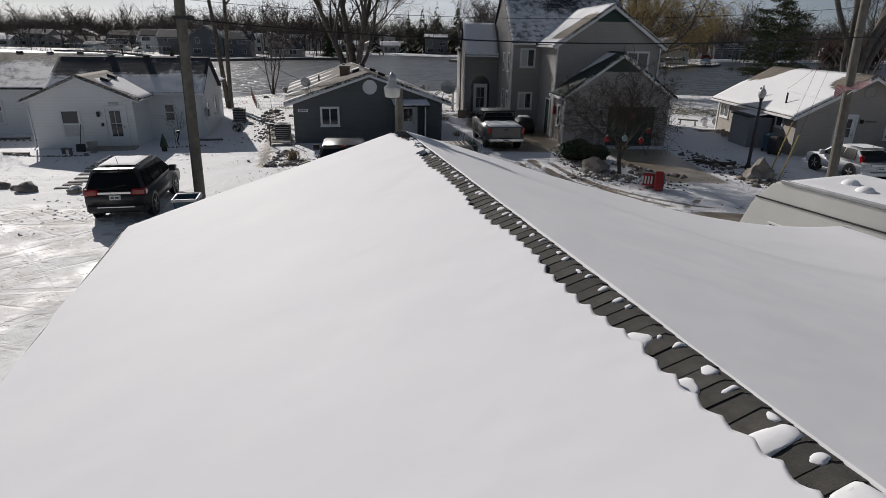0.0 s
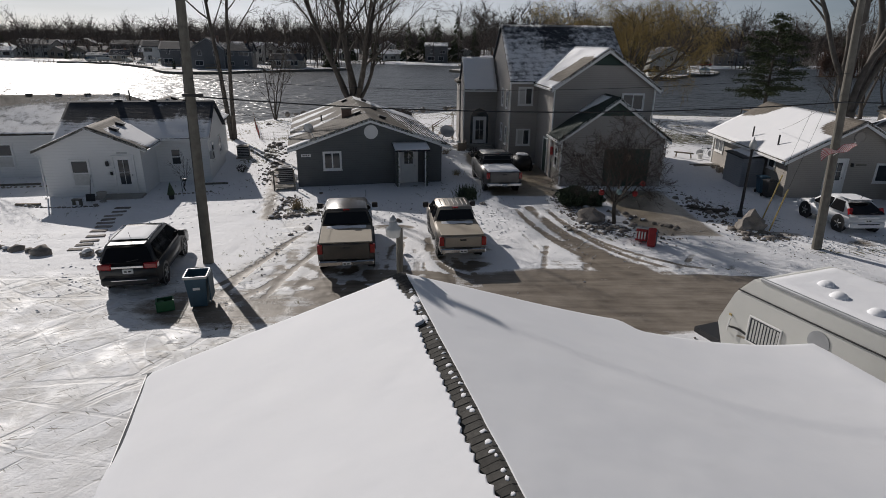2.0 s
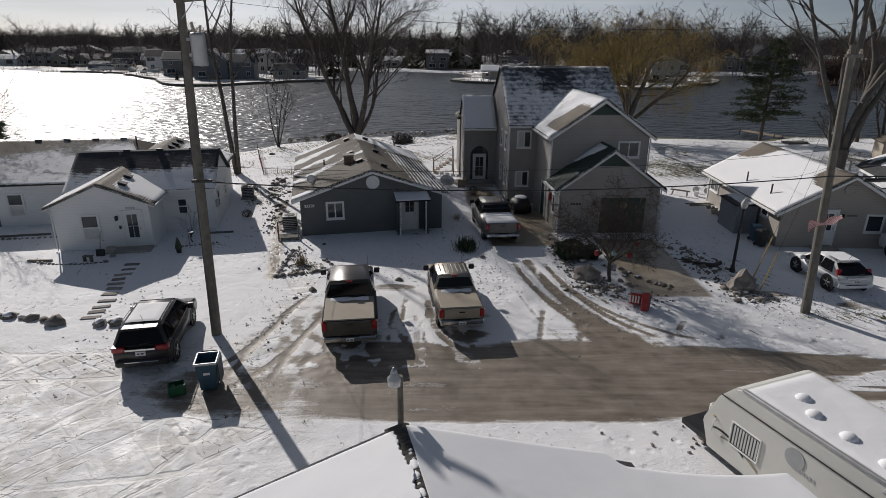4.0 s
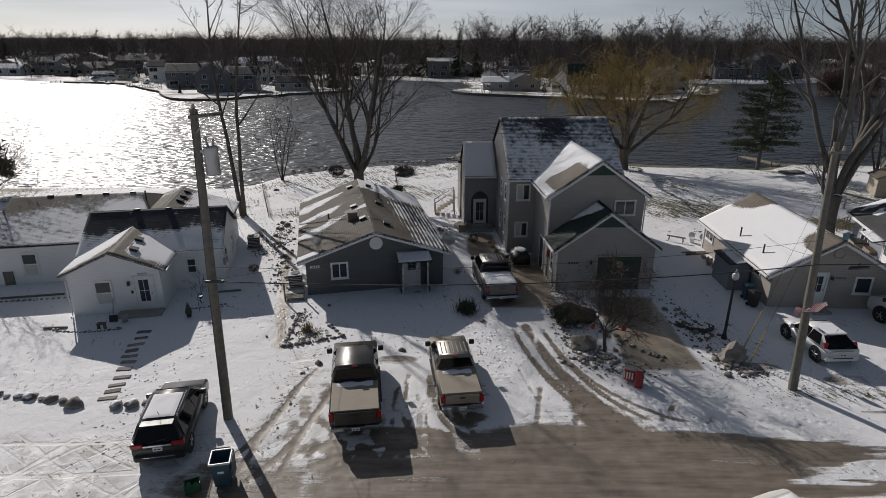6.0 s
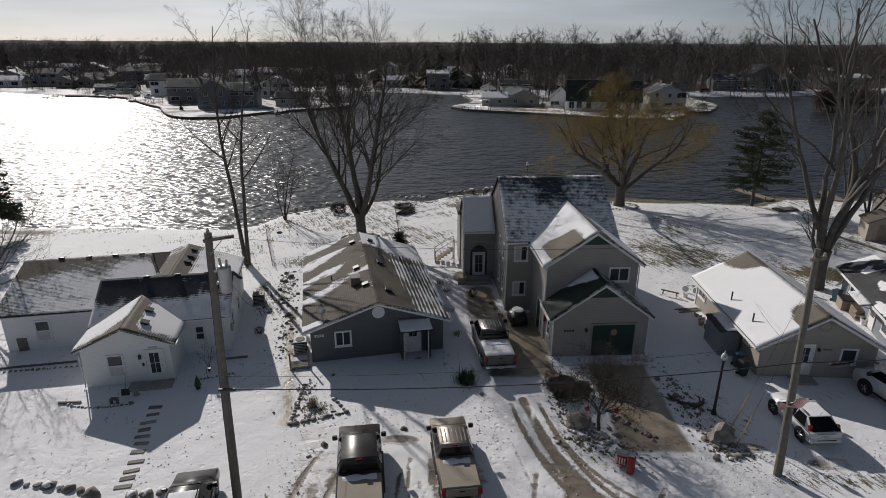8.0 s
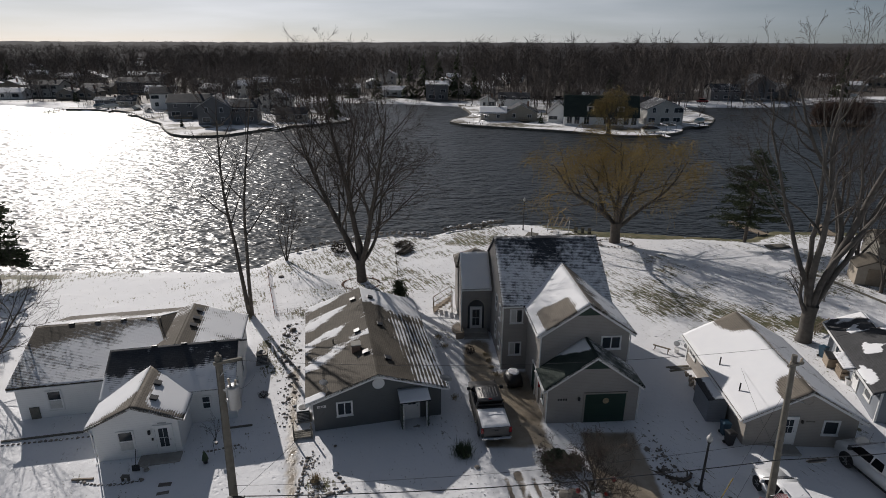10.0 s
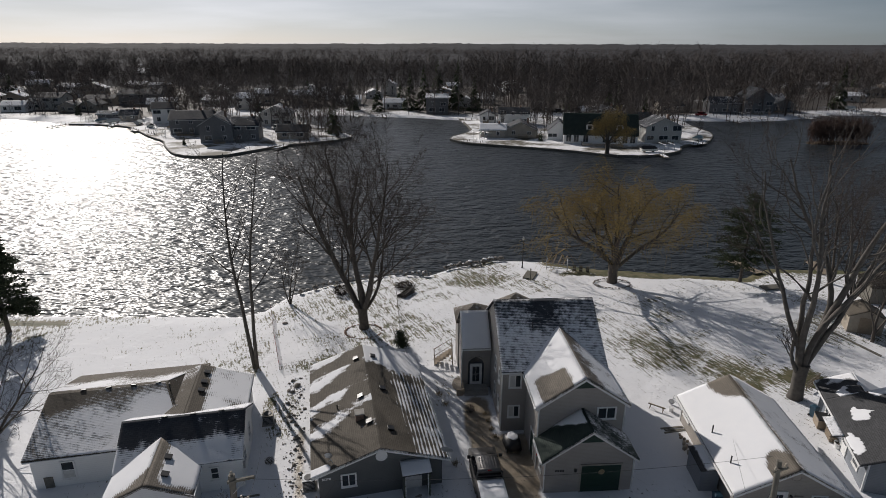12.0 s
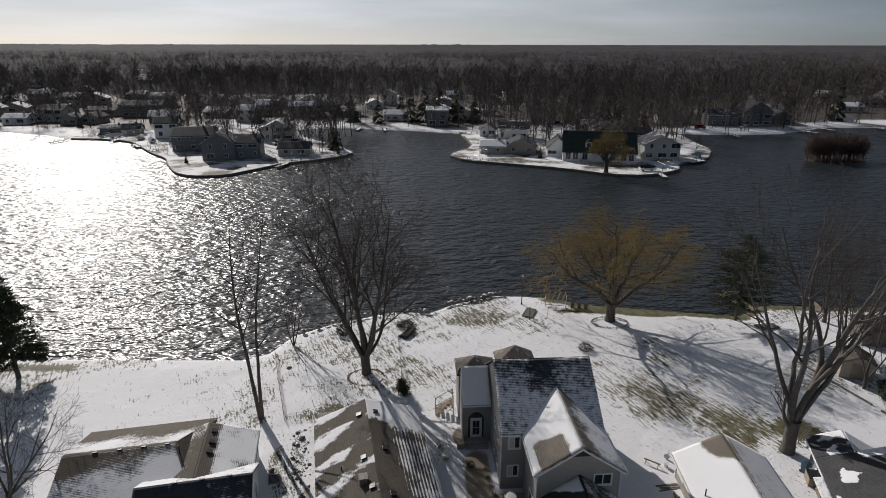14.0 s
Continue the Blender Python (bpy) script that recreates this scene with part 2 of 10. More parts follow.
M = {
    "snow": snow_mat(),
    "roof_snow": snow_mat("roof_snow", 0.1),
    "glass": glass_mat("window_glass"),
    "car_glass": glass_mat("car_glass", (0.005, 0.005, 0.006), 0.2),
    "white_trim": surf("white_trim", (0.72, 0.72, 0.71), (0.8, 0.8, 0.79), 2.0, 0.5, relief=0.1),
    "curtain": surf("curtain", (0.5, 0.5, 0.48), (0.62, 0.62, 0.6), 5.0, 0.9),
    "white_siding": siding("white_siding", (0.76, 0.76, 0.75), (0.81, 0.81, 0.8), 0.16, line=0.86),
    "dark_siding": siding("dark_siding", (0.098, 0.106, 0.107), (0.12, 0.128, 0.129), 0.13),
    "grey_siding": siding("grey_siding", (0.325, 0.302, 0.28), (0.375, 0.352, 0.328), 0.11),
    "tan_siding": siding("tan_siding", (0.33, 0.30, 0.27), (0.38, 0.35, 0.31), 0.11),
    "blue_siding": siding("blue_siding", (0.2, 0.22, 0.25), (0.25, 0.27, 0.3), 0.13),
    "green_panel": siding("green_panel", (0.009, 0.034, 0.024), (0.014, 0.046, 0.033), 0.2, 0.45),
    "sh_brown": shingle_mat("brown_shingles", (0.095, 0.082, 0.064), (0.13, 0.112, 0.09)),
    "sh_melt": shingle_mat("melting_brown_shingles", (0.086, 0.074, 0.058), (0.118, 0.102, 0.082), lift=0.06),
    "sh_slate": shingle_mat("slate_shingles", (0.05, 0.051, 0.054), (0.08, 0.081, 0.085), lift=0.05),
    "sh_dark": shingle_mat("dark_shingles", (0.032, 0.036, 0.045), (0.06, 0.065, 0.075)),
    "sh_green": shingle_mat("green_shingles", (0.03, 0.045, 0.04), (0.05, 0.065, 0.055)),
    "sh_tan": shingle_mat("tan_shingles", (0.15, 0.132, 0.11), (0.2, 0.175, 0.145)),
    "concrete": surf("concrete", (0.3, 0.28, 0.25), (0.4, 0.38, 0.35), 2.0, 0.85, 40, 0.5),
    "brick": surf("old_brick", (0.2, 0.12, 0.09), (0.32, 0.22, 0.17), 8.0, 0.9, 40, 0.6),
    "pole_wood": surf("pole_wood", (0.125, 0.115, 0.095), (0.2, 0.188, 0.16), 4.0, 0.85, 70, 0.6),
    "deck_wood": surf("deck_wood", (0.24, 0.19, 0.14), (0.34, 0.28, 0.21), 4.0, 0.8, 60, 0.5),
    "bark": surf("bark", (0.06, 0.051, 0.043), (0.12, 0.105, 0.09), 3.0, 0.95, 30, 0.9, depth=0.04),
    "bark_old": surf("old_bark", (0.075, 0.068, 0.06), (0.135, 0.123, 0.11), 2.5, 0.95, 30, 0.9, depth=0.04),
    "twig": surf("twig", (0.06, 0.049, 0.043), (0.1, 0.084, 0.075), 1.0, 0.9, relief=0),
    "willow": surf("willow_twig", (0.24, 0.18, 0.08), (0.365, 0.275, 0.12), 0.6, 0.9, relief=0),
    "pine": surf("pine_needles", (0.045, 0.058, 0.036), (0.095, 0.108, 0.064), 1.5, 0.9, relief=0),
    "metal": surf("grey_metal", (0.35, 0.36, 0.37), (0.45, 0.46, 0.47), 3.0, 0.45, metal=0.6, relief=0.1),
    "black": surf("black_paint", (0.012, 0.012, 0.013), (0.025, 0.025, 0.027), 3.0, 0.45, relief=0.1),
    "rubber": surf("rubber", (0.015, 0.015, 0.015), (0.035, 0.033, 0.03), 6.0, 0.9, relief=0.3),
    "stone": surf("fieldstone", (0.17, 0.15, 0.13), (0.33, 0.3, 0.27), 2.5, 0.9, 25, 0.8, per=0.35, depth=0.03),
    "chrome": surf("chrome", (0.6, 0.6, 0.6), (0.7, 0.7, 0.7), 3.0, 0.15, metal=1.0, relief=0),
    "rim": surf("wheel_rim", (0.4, 0.4, 0.4), (0.5, 0.5, 0.5), 3.0, 0.35, metal=0.8, relief=0.05),
    "tail": surf("tail_lamp", (0.28, 0.01, 0.012), (0.35, 0.015, 0.015), 3.0, 0.15, relief=0, coat=0.6),
    "lens": surf("lamp_lens", (0.5, 0.5, 0.48), (0.6, 0.6, 0.58), 3.0, 0.2, relief=0),
    "red": surf("red_paint", (0.26, 0.012, 0.015), (0.34, 0.025, 0.025), 3.0, 0.45),
    "yellow": surf("yellow_plastic", (0.38, 0.29, 0.1), (0.46, 0.36, 0.15), 3.0, 0.5),
    "blue_bin": surf("blue_plastic", (0.02, 0.06, 0.095), (0.03, 0.08, 0.125), 3.0, 0.5),
    "green_bin": surf("green_plastic", (0.012, 0.09, 0.035), (0.02, 0.12, 0.05), 3.0, 0.5),
    "teal": surf("teal_metal", (0.18, 0.28, 0.29), (0.25, 0.35, 0.36), 3.0, 0.5),
    "brass": surf("bin_beige", (0.35, 0.3, 0.24), (0.42, 0.37, 0.3), 3.0, 0.6),
    "rv": surf("rv_panel", (0.62, 0.62, 0.58), (0.7, 0.7, 0.66), 0.8, 0.4, relief=0.05),
    "flag_red": surf("flag_red", (0.42, 0.07, 0.08), (0.5, 0.1, 0.1), 8.0, 0.9),
    "flag_white": surf("flag_white", (0.6, 0.58, 0.56), (0.7, 0.68, 0.66), 8.0, 0.9),
    "flag_blue": surf("flag_blue", (0.05, 0.07, 0.16), (0.07, 0.09, 0.2), 8.0, 0.9),
    "paint_suv": surf("black_car_paint", (0.016, 0.016, 0.017), (0.045, 0.043, 0.042), 1.0, 0.38, coat=0.3, relief=0),
    "paint_ram": surf("dark_car_paint", (0.03, 0.028, 0.026), (0.085, 0.074, 0.06), 1.2, 0.35, coat=0.4, relief=0),
    "paint_tan": surf("pewter_paint", (0.3, 0.265, 0.215), (0.37, 0.33, 0.28), 1.0, 0.35, metal=0.3, coat=0.3, relief=0),
    "paint_white": surf("white_car_paint", (0.68, 0.69, 0.7), (0.76, 0.77, 0.78), 1.0, 0.3, coat=0.5, relief=0),
    "paint_grey": surf("grey_car_paint", (0.12, 0.115, 0.11), (0.18, 0.17, 0.16), 1.0, 0.35, metal=0.3, coat=0.3, relief=0),
    "tonneau": surf("dusty_cover", (0.27, 0.235, 0.185), (0.34, 0.3, 0.24), 1.2, 0.75, relief=0.1),
    "bush_green": surf("evergreen_leaf", (0.03, 0.05, 0.026), (0.075, 0.1, 0.055), 3.0, 0.8, relief=0),
    "dry": surf("dry_stalk", (0.3, 0.24, 0.15), (0.4, 0.33, 0.22), 3.0, 0.9, relief=0),
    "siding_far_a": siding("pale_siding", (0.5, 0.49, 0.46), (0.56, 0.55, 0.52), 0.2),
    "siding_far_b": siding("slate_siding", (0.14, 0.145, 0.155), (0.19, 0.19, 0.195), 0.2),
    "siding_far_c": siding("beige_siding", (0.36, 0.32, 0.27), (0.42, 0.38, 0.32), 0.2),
    "far_roof": surf("far_roof_shingles", (0.07, 0.07, 0.075), (0.12, 0.115, 0.11), 0.6, 0.85, 12),
    "willow_dull": surf("olive_willow_twig", (0.17, 0.14, 0.065), (0.26, 0.21, 0.1), 0.6, 0.9, relief=0),
    # twigs of the far trees, base colour lightened to stand for haze
    "hazy_twig": surf("hazy_twig", (0.078, 0.069, 0.065), (0.13, 0.115, 0.108), 0.012, 0.95, 0.1, relief=0),
    "litter_shade": surf("leaf_litter", (0.06, 0.045, 0.033), (0.12, 0.095, 0.07), 0.4, 0.95, 4, 0.5, depth=0.1),
    "brush": surf("brown_brush", (0.085, 0.058, 0.048), (0.14, 0.1, 0.085), 1.0, 0.95, relief=0),
    "far_woods": surf("far_woods", (0.058, 0.057, 0.061), (0.09, 0.088, 0.092), 0.01, 0.95, 0.05, 0.0),
}
for key in ("twig", "hazy_twig", "brush", "far_woods", "litter_shade", "pine", "willow", "willow_dull"):
    M[key].node_tree.nodes["Principled BSDF"].inputs["Specular IOR Level"].default_value = 0.05


# ---- building tools ----
def part(name, bm, material, parent, label="", kind=""):
    """Links a bmesh as one mesh under parent."""
    me = bpy.data.meshes.new(name)
    bm.to_mesh(me)
    bm.free()
    return part_mesh(name, me, material, parent, label, kind)


def part_mesh(name, me, material, parent, label="", kind=""):
    for mm in (material if isinstance(material, (list, tuple)) else [material]):
        me.materials.append(mm)
    ob = new(name, me)
    ob.parent = parent
    return tagged(ob, label, kind=kind)


def thing(name, m, label, category, group="", kind=""):
    ob = new(name)
    ob.empty_display_size = 0.3
    ob.matrix_world = m
    return tagged(ob, label, category, group, kind)


def box(bm, x0, x1, y0, y1, z0, z1, bev=0.0, seg=1):
    """A box between the given limits, its edges rounded by bev."""
    v = [bm.verts.new((x, y, z)) for z in (z0, z1) for y in (y0, y1) for x in (x0, x1)]
    fs = [bm.faces.new([v[i] for i in q]) for q in ((0, 2, 3, 1), (4, 5, 7, 6), (0, 1, 5, 4), (2, 6, 7, 3), (0, 4, 6, 2), (1, 3, 7, 5))]
    if bev:
        es = list({e for f in fs for e in f.edges})
        bmesh.ops.bevel(bm, geom=es, offset=bev, segments=seg, affect="EDGES", clamp_overlap=True)
    return bm


def boxes(*rows, bev=0.0):
    bm = bmesh.new()
    for r in rows:
        box(bm, *r, bev=bev)
    return bm


def tube(bm, pts, radii, sides=8, cap=True):
    """A tapered tube along points."""
    rings = []
    for i, p in enumerate(pts):
        p = Vector(p)
        d = (Vector(pts[min(i + 1, len(pts) - 1)]) - Vector(pts[max(i - 1, 0)])).normalized()
        a = d.orthogonal().normalized() if abs(d.z) < 0.95 else Vector((1, 0, 0))
        a = (a - d * a.dot(d)).normalized()
        b = d.cross(a)
        r = radii[i] if isinstance(radii, (list, tuple)) else radii
        rings.append([bm.verts.new(p + r * (math.cos(2 * math.pi * k / sides) * a + math.sin(2 * math.pi * k / sides) * b)) for k in range(sides)])
    for r0, r1 in zip(rings, rings[1:]):
        for k in range(sides):
            bm.faces.new((r0[k], r0[(k + 1) % sides], r1[(k + 1) % sides], r1[k]))
    if cap:
        bm.faces.new(rings[0][::-1]), bm.faces.new(rings[-1])
    return bm


def tubes(*rows, sides=8):
    bm = bmesh.new()
    for pts, r in rows:
        tube(bm, pts, r, sides)
    return bm


def lathe(profile, sides=16):
    """A turned solid from (radius, height) rows."""
    bm = bmesh.new()
    rings = [[bm.verts.new((r * math.cos(2 * math.pi * k / sides), r * math.sin(2 * math.pi * k / sides), z)) for k in range(sides)] for r, z in profile]
    for a, b in zip(rings, rings[1:]):
        for k in range(sides):
            bm.faces.new((a[k], a[(k + 1) % sides], b[(k + 1) % sides], b[k]))
    bm.faces.new(rings[0][::-1]), bm.faces.new(rings[-1])
    return bm


def moved(bm, m):
    bmesh.ops.transform(bm, matrix=m, verts=bm.verts)
    return bm


def smooth(bm):
    for f in bm.faces:
        f.smooth = True
    return bm


def mesh_from(name, verts, faces, shade=False):
    me = bpy.data.meshes.new(name)
    me.from_pydata([tuple(map(float, v)) for v in verts], [], faces)
    if shade:
        me.polygons.foreach_set("use_smooth", [True] * len(me.polygons))
    me.update()
    return me


def hsh(x, y, s=1.0, seed=0.0):
    return noise.noise(Vector((x * s + seed, y * s - seed, seed * 1.7)))


def roof_slab(parent, a, b, c, d, material, snow, name="roof", thick=0.14, label="", n=None, puff=0.05, cell=0.3):
    """A roof face: a to b along the eave, d to c along the ridge; snow(s, r) gives its cover, s along, r up, in metres."""
    a, b, c, d = map(Vector, (a, b, c, d))
    ls, lr = max((b - a).length, (c - d).length), max((d - a).length, (c - b).length)
    nu, nv = n or (max(2, int(ls / cell)), max(2, int(lr / cell)))
    nrm = (b - a).cross((d - a) if (d - a).length > 0.01 else (c - a)).normalized()
    if nrm.z < 0:
        nrm = -nrm
    verts, snows, uvs = [], [], []
    for j in range(nv + 1):
        for i in range(nu + 1):
            s, r = i / nu, j / nv
            p = (a.lerp(b, s)).lerp(d.lerp(c, s), r)
            # distances in metres along the eave's line and up the slope
            e = (b - a).normalized()
            us, ur = (p - a).dot(e), ((p - a) - e * (p - a).dot(e)).length
            f = snow(us, ur)
            verts.append(p + nrm * puff * max(0.0, min(1.0, (f - 0.35) * 1.6)))
            snows.append(f), uvs.append((us, ur))
    top = len(verts)
    faces = [(j * (nu + 1) + i, j * (nu + 1) + i + 1, (j + 1) * (nu + 1) + i + 1, (j + 1) * (nu + 1) + i) for j in range(nv) for i in range(nu)]
    rim = [i for i in range(nu + 1)] + [j * (nu + 1) + nu for j in range(1, nv + 1)] + [nv * (nu + 1) + i for i in range(nu - 1, -1, -1)] + [j * (nu + 1) for j in range(nv - 1, 0, -1)]
    low = {}
    for k in rim:
        low[k] = len(verts)
        verts.append(verts[k] - Vector((0, 0, thick)))
        snows.append(0.0), uvs.append(uvs[k])
    for k0, k1 in zip(rim, rim[1:] + rim[:1]):
        faces.append((k1, k0, low[k0], low[k1]))
    corners = [low[0], low[nu], low[nv * (nu + 1) + nu], low[nv * (nu + 1)]]
    faces.append(tuple(corners[::-1]))
    me = mesh_from(name, verts, faces)
    at = me.attributes.new("snow", "FLOAT", "POINT")
    at.data.foreach_set("value", snows)
    uv = me.uv_layers.new(name="UVMap")
    idx = np.empty(len(me.loops), dtype=np.int32)
    me.loops.foreach_get("vertex_index", idx)
    uv.data.foreach_set("uv", np.array(uvs, dtype=np.float32)[idx].ravel())
    me.polygons.foreach_set("use_smooth", [f[0] < top and max(f) < top for f in faces])
    bm = bmesh.new()
    bm.from_mesh(me)
    bmesh.ops.remove_doubles(bm, verts=bm.verts, dist=1e-4)
    bmesh.ops.recalc_face_normals(bm, faces=bm.faces)
    bm.to_mesh(me)
    bm.free()
    return part_mesh(name, me, material, parent, label)


def walls(parent, x0, x1, y0, y1, z0, z1, peak, axis, material, name="wall", label=""):
    """A wall ring with thickness; gables up to peak at the ends of the ridge, which runs along axis. Each side is one mesh."""
    t = 0.15
    def wall(pts, out):
        bm = bmesh.new()
        f = bm.faces.new([bm.verts.new(p) for p in pts])
        ext = bmesh.ops.extrude_face_region(bm, geom=[f])
        bmesh.ops.translate(bm, vec=Vector(out) * -t, verts=[v for v in ext["geom"] if isinstance(v, bmesh.types.BMVert)])
        bmesh.ops.recalc_face_normals(bm, faces=bm.faces)
        part(name, bm, material, parent, label)
    xm, ym = (x0 + x1) / 2, (y0 + y1) / 2
    gx = axis == "y"
    for yy, s in ((y0, -1), (y1, 1)):
        top = [(x1, yy, z1), (xm, yy, peak), (x0, yy, z1)] if gx else [(x1, yy, z1), (x0, yy, z1)]
        wall([(x0, yy, z0), (x1, yy, z0)] + top, (0, s, 0))
    for xx, s in ((x0, -1), (x1, 1)):
        top = [(xx, y1 - t, z1), (xx, ym, peak), (xx, y0 + t, z1)] if not gx else [(xx, y1 - t, z1), (xx, y0 + t, z1)]
        wall([(xx, y0 + t, z0), (xx, y1 - t, z0)] + top, (s, 0, 0))


def gable_roof(parent, x0, x1, y0, y1, z1, peak, axis, over, rake, material, snow_a, snow_b, thick=0.14, cell=0.3, puff=0.05):
    """Two roof faces over a rectangle; over: eave overhang, rake: gable overhang; snow_a for the low-coordinate side."""
    if axis == "y":
        xm, k = (x0 + x1) / 2, (peak - z1) / ((x1 - x0) / 2)
        zl = z1 - over * k + 0.1
        ra = roof_slab(parent, (x0 - over, y1 + rake, zl), (x0 - over, y0 - rake, zl), (xm, y0 - rake, peak + 0.1), (xm, y1 + rake, peak + 0.1), material, snow_a, thick=thick, cell=cell, puff=puff)
        rb = roof_slab(parent, (x1 + over, y0 - rake, zl), (x1 + over, y1 + rake, zl), (xm, y1 + rake, peak + 0.1), (xm, y0 - rake, peak + 0.1), material, snow_b, thick=thick, cell=cell, puff=puff)
    else:
        ym, k = (y0 + y1) / 2, (peak - z1) / ((y1 - y0) / 2)
        zl = z1 - over * k + 0.1
        ra = roof_slab(parent, (x0 - rake, y0 - over, zl), (x1 + rake, y0 - over, zl), (x1 + rake, ym, peak + 0.1), (x0 - rake, ym, peak + 0.1), material, snow_a, thick=thick, cell=cell, puff=puff)
        rb = roof_slab(parent, (x1 + rake, y1 + over, zl), (x0 - rake, y1 + over, zl), (x0 - rake, ym, peak + 0.1), (x1 + rake, ym, peak + 0.1), material, snow_b, thick=thick, cell=cell, puff=puff)
    return ra, rb


def rakes(parent, x0, x1, y, z1, peak, over, material, w=0.2, side=-1):
    """The sloping trim boards under a gable's two edges, and the soffit return at each eave."""
    xm, k = (x0 + x1) / 2, (peak - z1) / ((x1 - x0) / 2)
    for s, xe in ((-1, x0 - over), (1, x1 + over)):
        ze = z1 - over * k
        bm = bmesh.new()
        v = []
        for yy in (y, y + side * 0.04):
            v.append([bm.verts.new(p) for p in ((xe, yy, ze - w + 0.03), (xm, yy, peak - w + 0.03), (xm, yy, peak + 0.09), (xe, yy, ze + 0.09))])
        bm.faces.new(v[0]), bm.faces.new(v[1][::-1])
        for i in range(4):
            bm.faces.new((v[0][i], v[0][(i + 1) % 4], v[1][(i + 1) % 4], v[1][i]))
        bmesh.ops.recalc_face_normals(bm, faces=bm.faces)
        part("rake_board", bm, material, parent)


def facing(x, y, z, side):
    """The pose of a wall fitting: local x along the wall, local -y out of it. side: s, n, w, e in the house's own frame."""
    return pose(x, y, z, 0, 0, {"s": 0, "n": 180, "e": 90, "w": -90}[side])


def window(parent, x, y, z, w, h, side="s", panes=1, hung=True, trim="white_trim", curtain=False, name="window"):
    """A framed window whose sill's middle is at x, y, z; the glass lies behind the frame."""
    m = facing(x, y, z, side)
    t = 0.08
    bm = boxes((-w / 2 - t, w / 2 + t, -0.05, 0.02, -t, 0), (-w / 2 - t, w / 2 + t, -0.05, 0.02, h, h + t), (-w / 2 - t, -w / 2, -0.05, 0.02, 0, h), (w / 2, w / 2 + t, -0.05, 0.02, 0, h))
    fr = part(name, moved(bm, m), M[trim], parent)
    part("sill", moved(boxes((-w / 2 - t - 0.03, w / 2 + t + 0.03, -0.09, 0.0, -t - 0.035, -t + 0.005)), m), M[trim], fr)
    for k in range(panes):
        a, b = -w / 2 + k * w / panes, -w / 2 + (k + 1) * w / panes
        for lo, hi, dy in (((0, h / 2, 0), (h / 2, h, 0.0)) if hung else ((0, h, 0),)):
            part("sash", moved(boxes((a, b, -0.035, 0.0, lo, lo + 0.035), (a, b, -0.035, 0.0, hi - 0.035, hi), (a, a + 0.035, -0.035, 0.0, lo + 0.035, hi - 0.035), (b - 0.035, b, -0.035, 0.0, lo + 0.035, hi - 0.035)), m), M[trim], fr)
            part("pane", moved(boxes((a + 0.03, b - 0.03, -0.018, -0.008, lo + 0.03, hi - 0.03)), m), M["curtain"] if curtain and (lo == 0 or panes > 1) and k % 2 == 0 else M["glass"], fr)
    return fr


def door(parent, x, y, z, w, h, side="s", mat="white_trim", glass=(0.25, 0.9, 0.9, 1.85), trim="white_trim", name="door"):
    """A door in its casing; glass: the light's limits in the leaf."""
    m = facing(x, y, z, side)
    t = 0.1
    dr = part(name, moved(boxes((-w / 2, w / 2, -0.045, 0.0, 0.02, h), bev=0.008), m), M[mat], parent)
    part("casing", moved(boxes((-w / 2 - t, -w / 2 - 0.005, -0.07, 0.02, 0, h + t), (w / 2 + 0.005, w / 2 + t, -0.07, 0.02, 0, h + t), (-w / 2 - 0.005, w / 2 + 0.005, -0.07, 0.02, h + 0.005, h + t)), m), M[trim], dr)
    if glass:
        x0, x1, z0, z1 = glass
        x0, x1 = x0 * w - w / 2, x1 * w - w / 2
        part("pane", moved(boxes((x0, x1, -0.055, -0.046, z0, z1)), m), M["glass"], dr)
        xm = (x0 + x1) / 2
        part("muntin", moved(boxes((xm - 0.012, xm + 0.012, -0.066, -0.056, z0, z1), (x0, x1, -0.066, -0.056, (z0 + z1) / 2 - 0.012, (z0 + z1) / 2 + 0.012)), m), M[mat], dr)
    part("handle", moved(boxes((w / 2 - 0.1, w / 2 - 0.06, -0.1, -0.046, 0.98, 1.08), bev=0.01), m), M["metal"], dr)
    return dr


def stone(bm, x, y, z, r, seed, flat=0.65):
    """One rough rounded stone."""
    g = bmesh.ops.create_icosphere(bm, subdivisions=3 if r >= 0.5 else 2, radius=1.0)["verts"]
    for v in g:
        k = 1 + 0.5 * noise.noise(v.co * 1.1 + Vector((seed, seed * 2, 0))) + 0.22 * noise.noise(v.co * 2.6 + Vector((0, seed, 0))) + 0.1 * noise.noise(v.co * 6 + Vector((seed, 0, 0)))
        v.co = Vector((x + v.co.x * r * k, y + v.co.y * r * k * 0.85, z + v.co.z * r * k * flat))
    return bm

# ---- ground and lake ----
TABLES = {}


def lattice(x, y, seed):
    """Smooth value noise on arrays, 0 to 1."""
    if seed not in TABLES:
        TABLES[seed] = np.random.RandomState(seed).rand(256, 256)
    tab = TABLES[seed]
    xi, yi = np.floor(x).astype(int), np.floor(y).astype(int)
    fx, fy = x - xi, y - yi
    fx, fy = fx * fx * (3 - 2 * fx), fy * fy * (3 - 2 * fy)
    g = lambda a, b: tab[a % 256, b % 256]
    return (g(xi, yi) * (1 - fx) + g(xi + 1, yi) * fx) * (1 - fy) + (g(xi, yi + 1) * (1 - fx) + g(xi + 1, yi + 1) * fx) * fy


def fbm(x, y, scale, seed, octaves=4):
    out, amp, tot = 0.0, 1.0, 0.0
    for k in range(octaves):
        out = out + amp * lattice(x * scale * 2 ** k, y * scale * 2 ** k, seed + k)
        tot, amp = tot + amp, amp * 0.5
    return out / tot


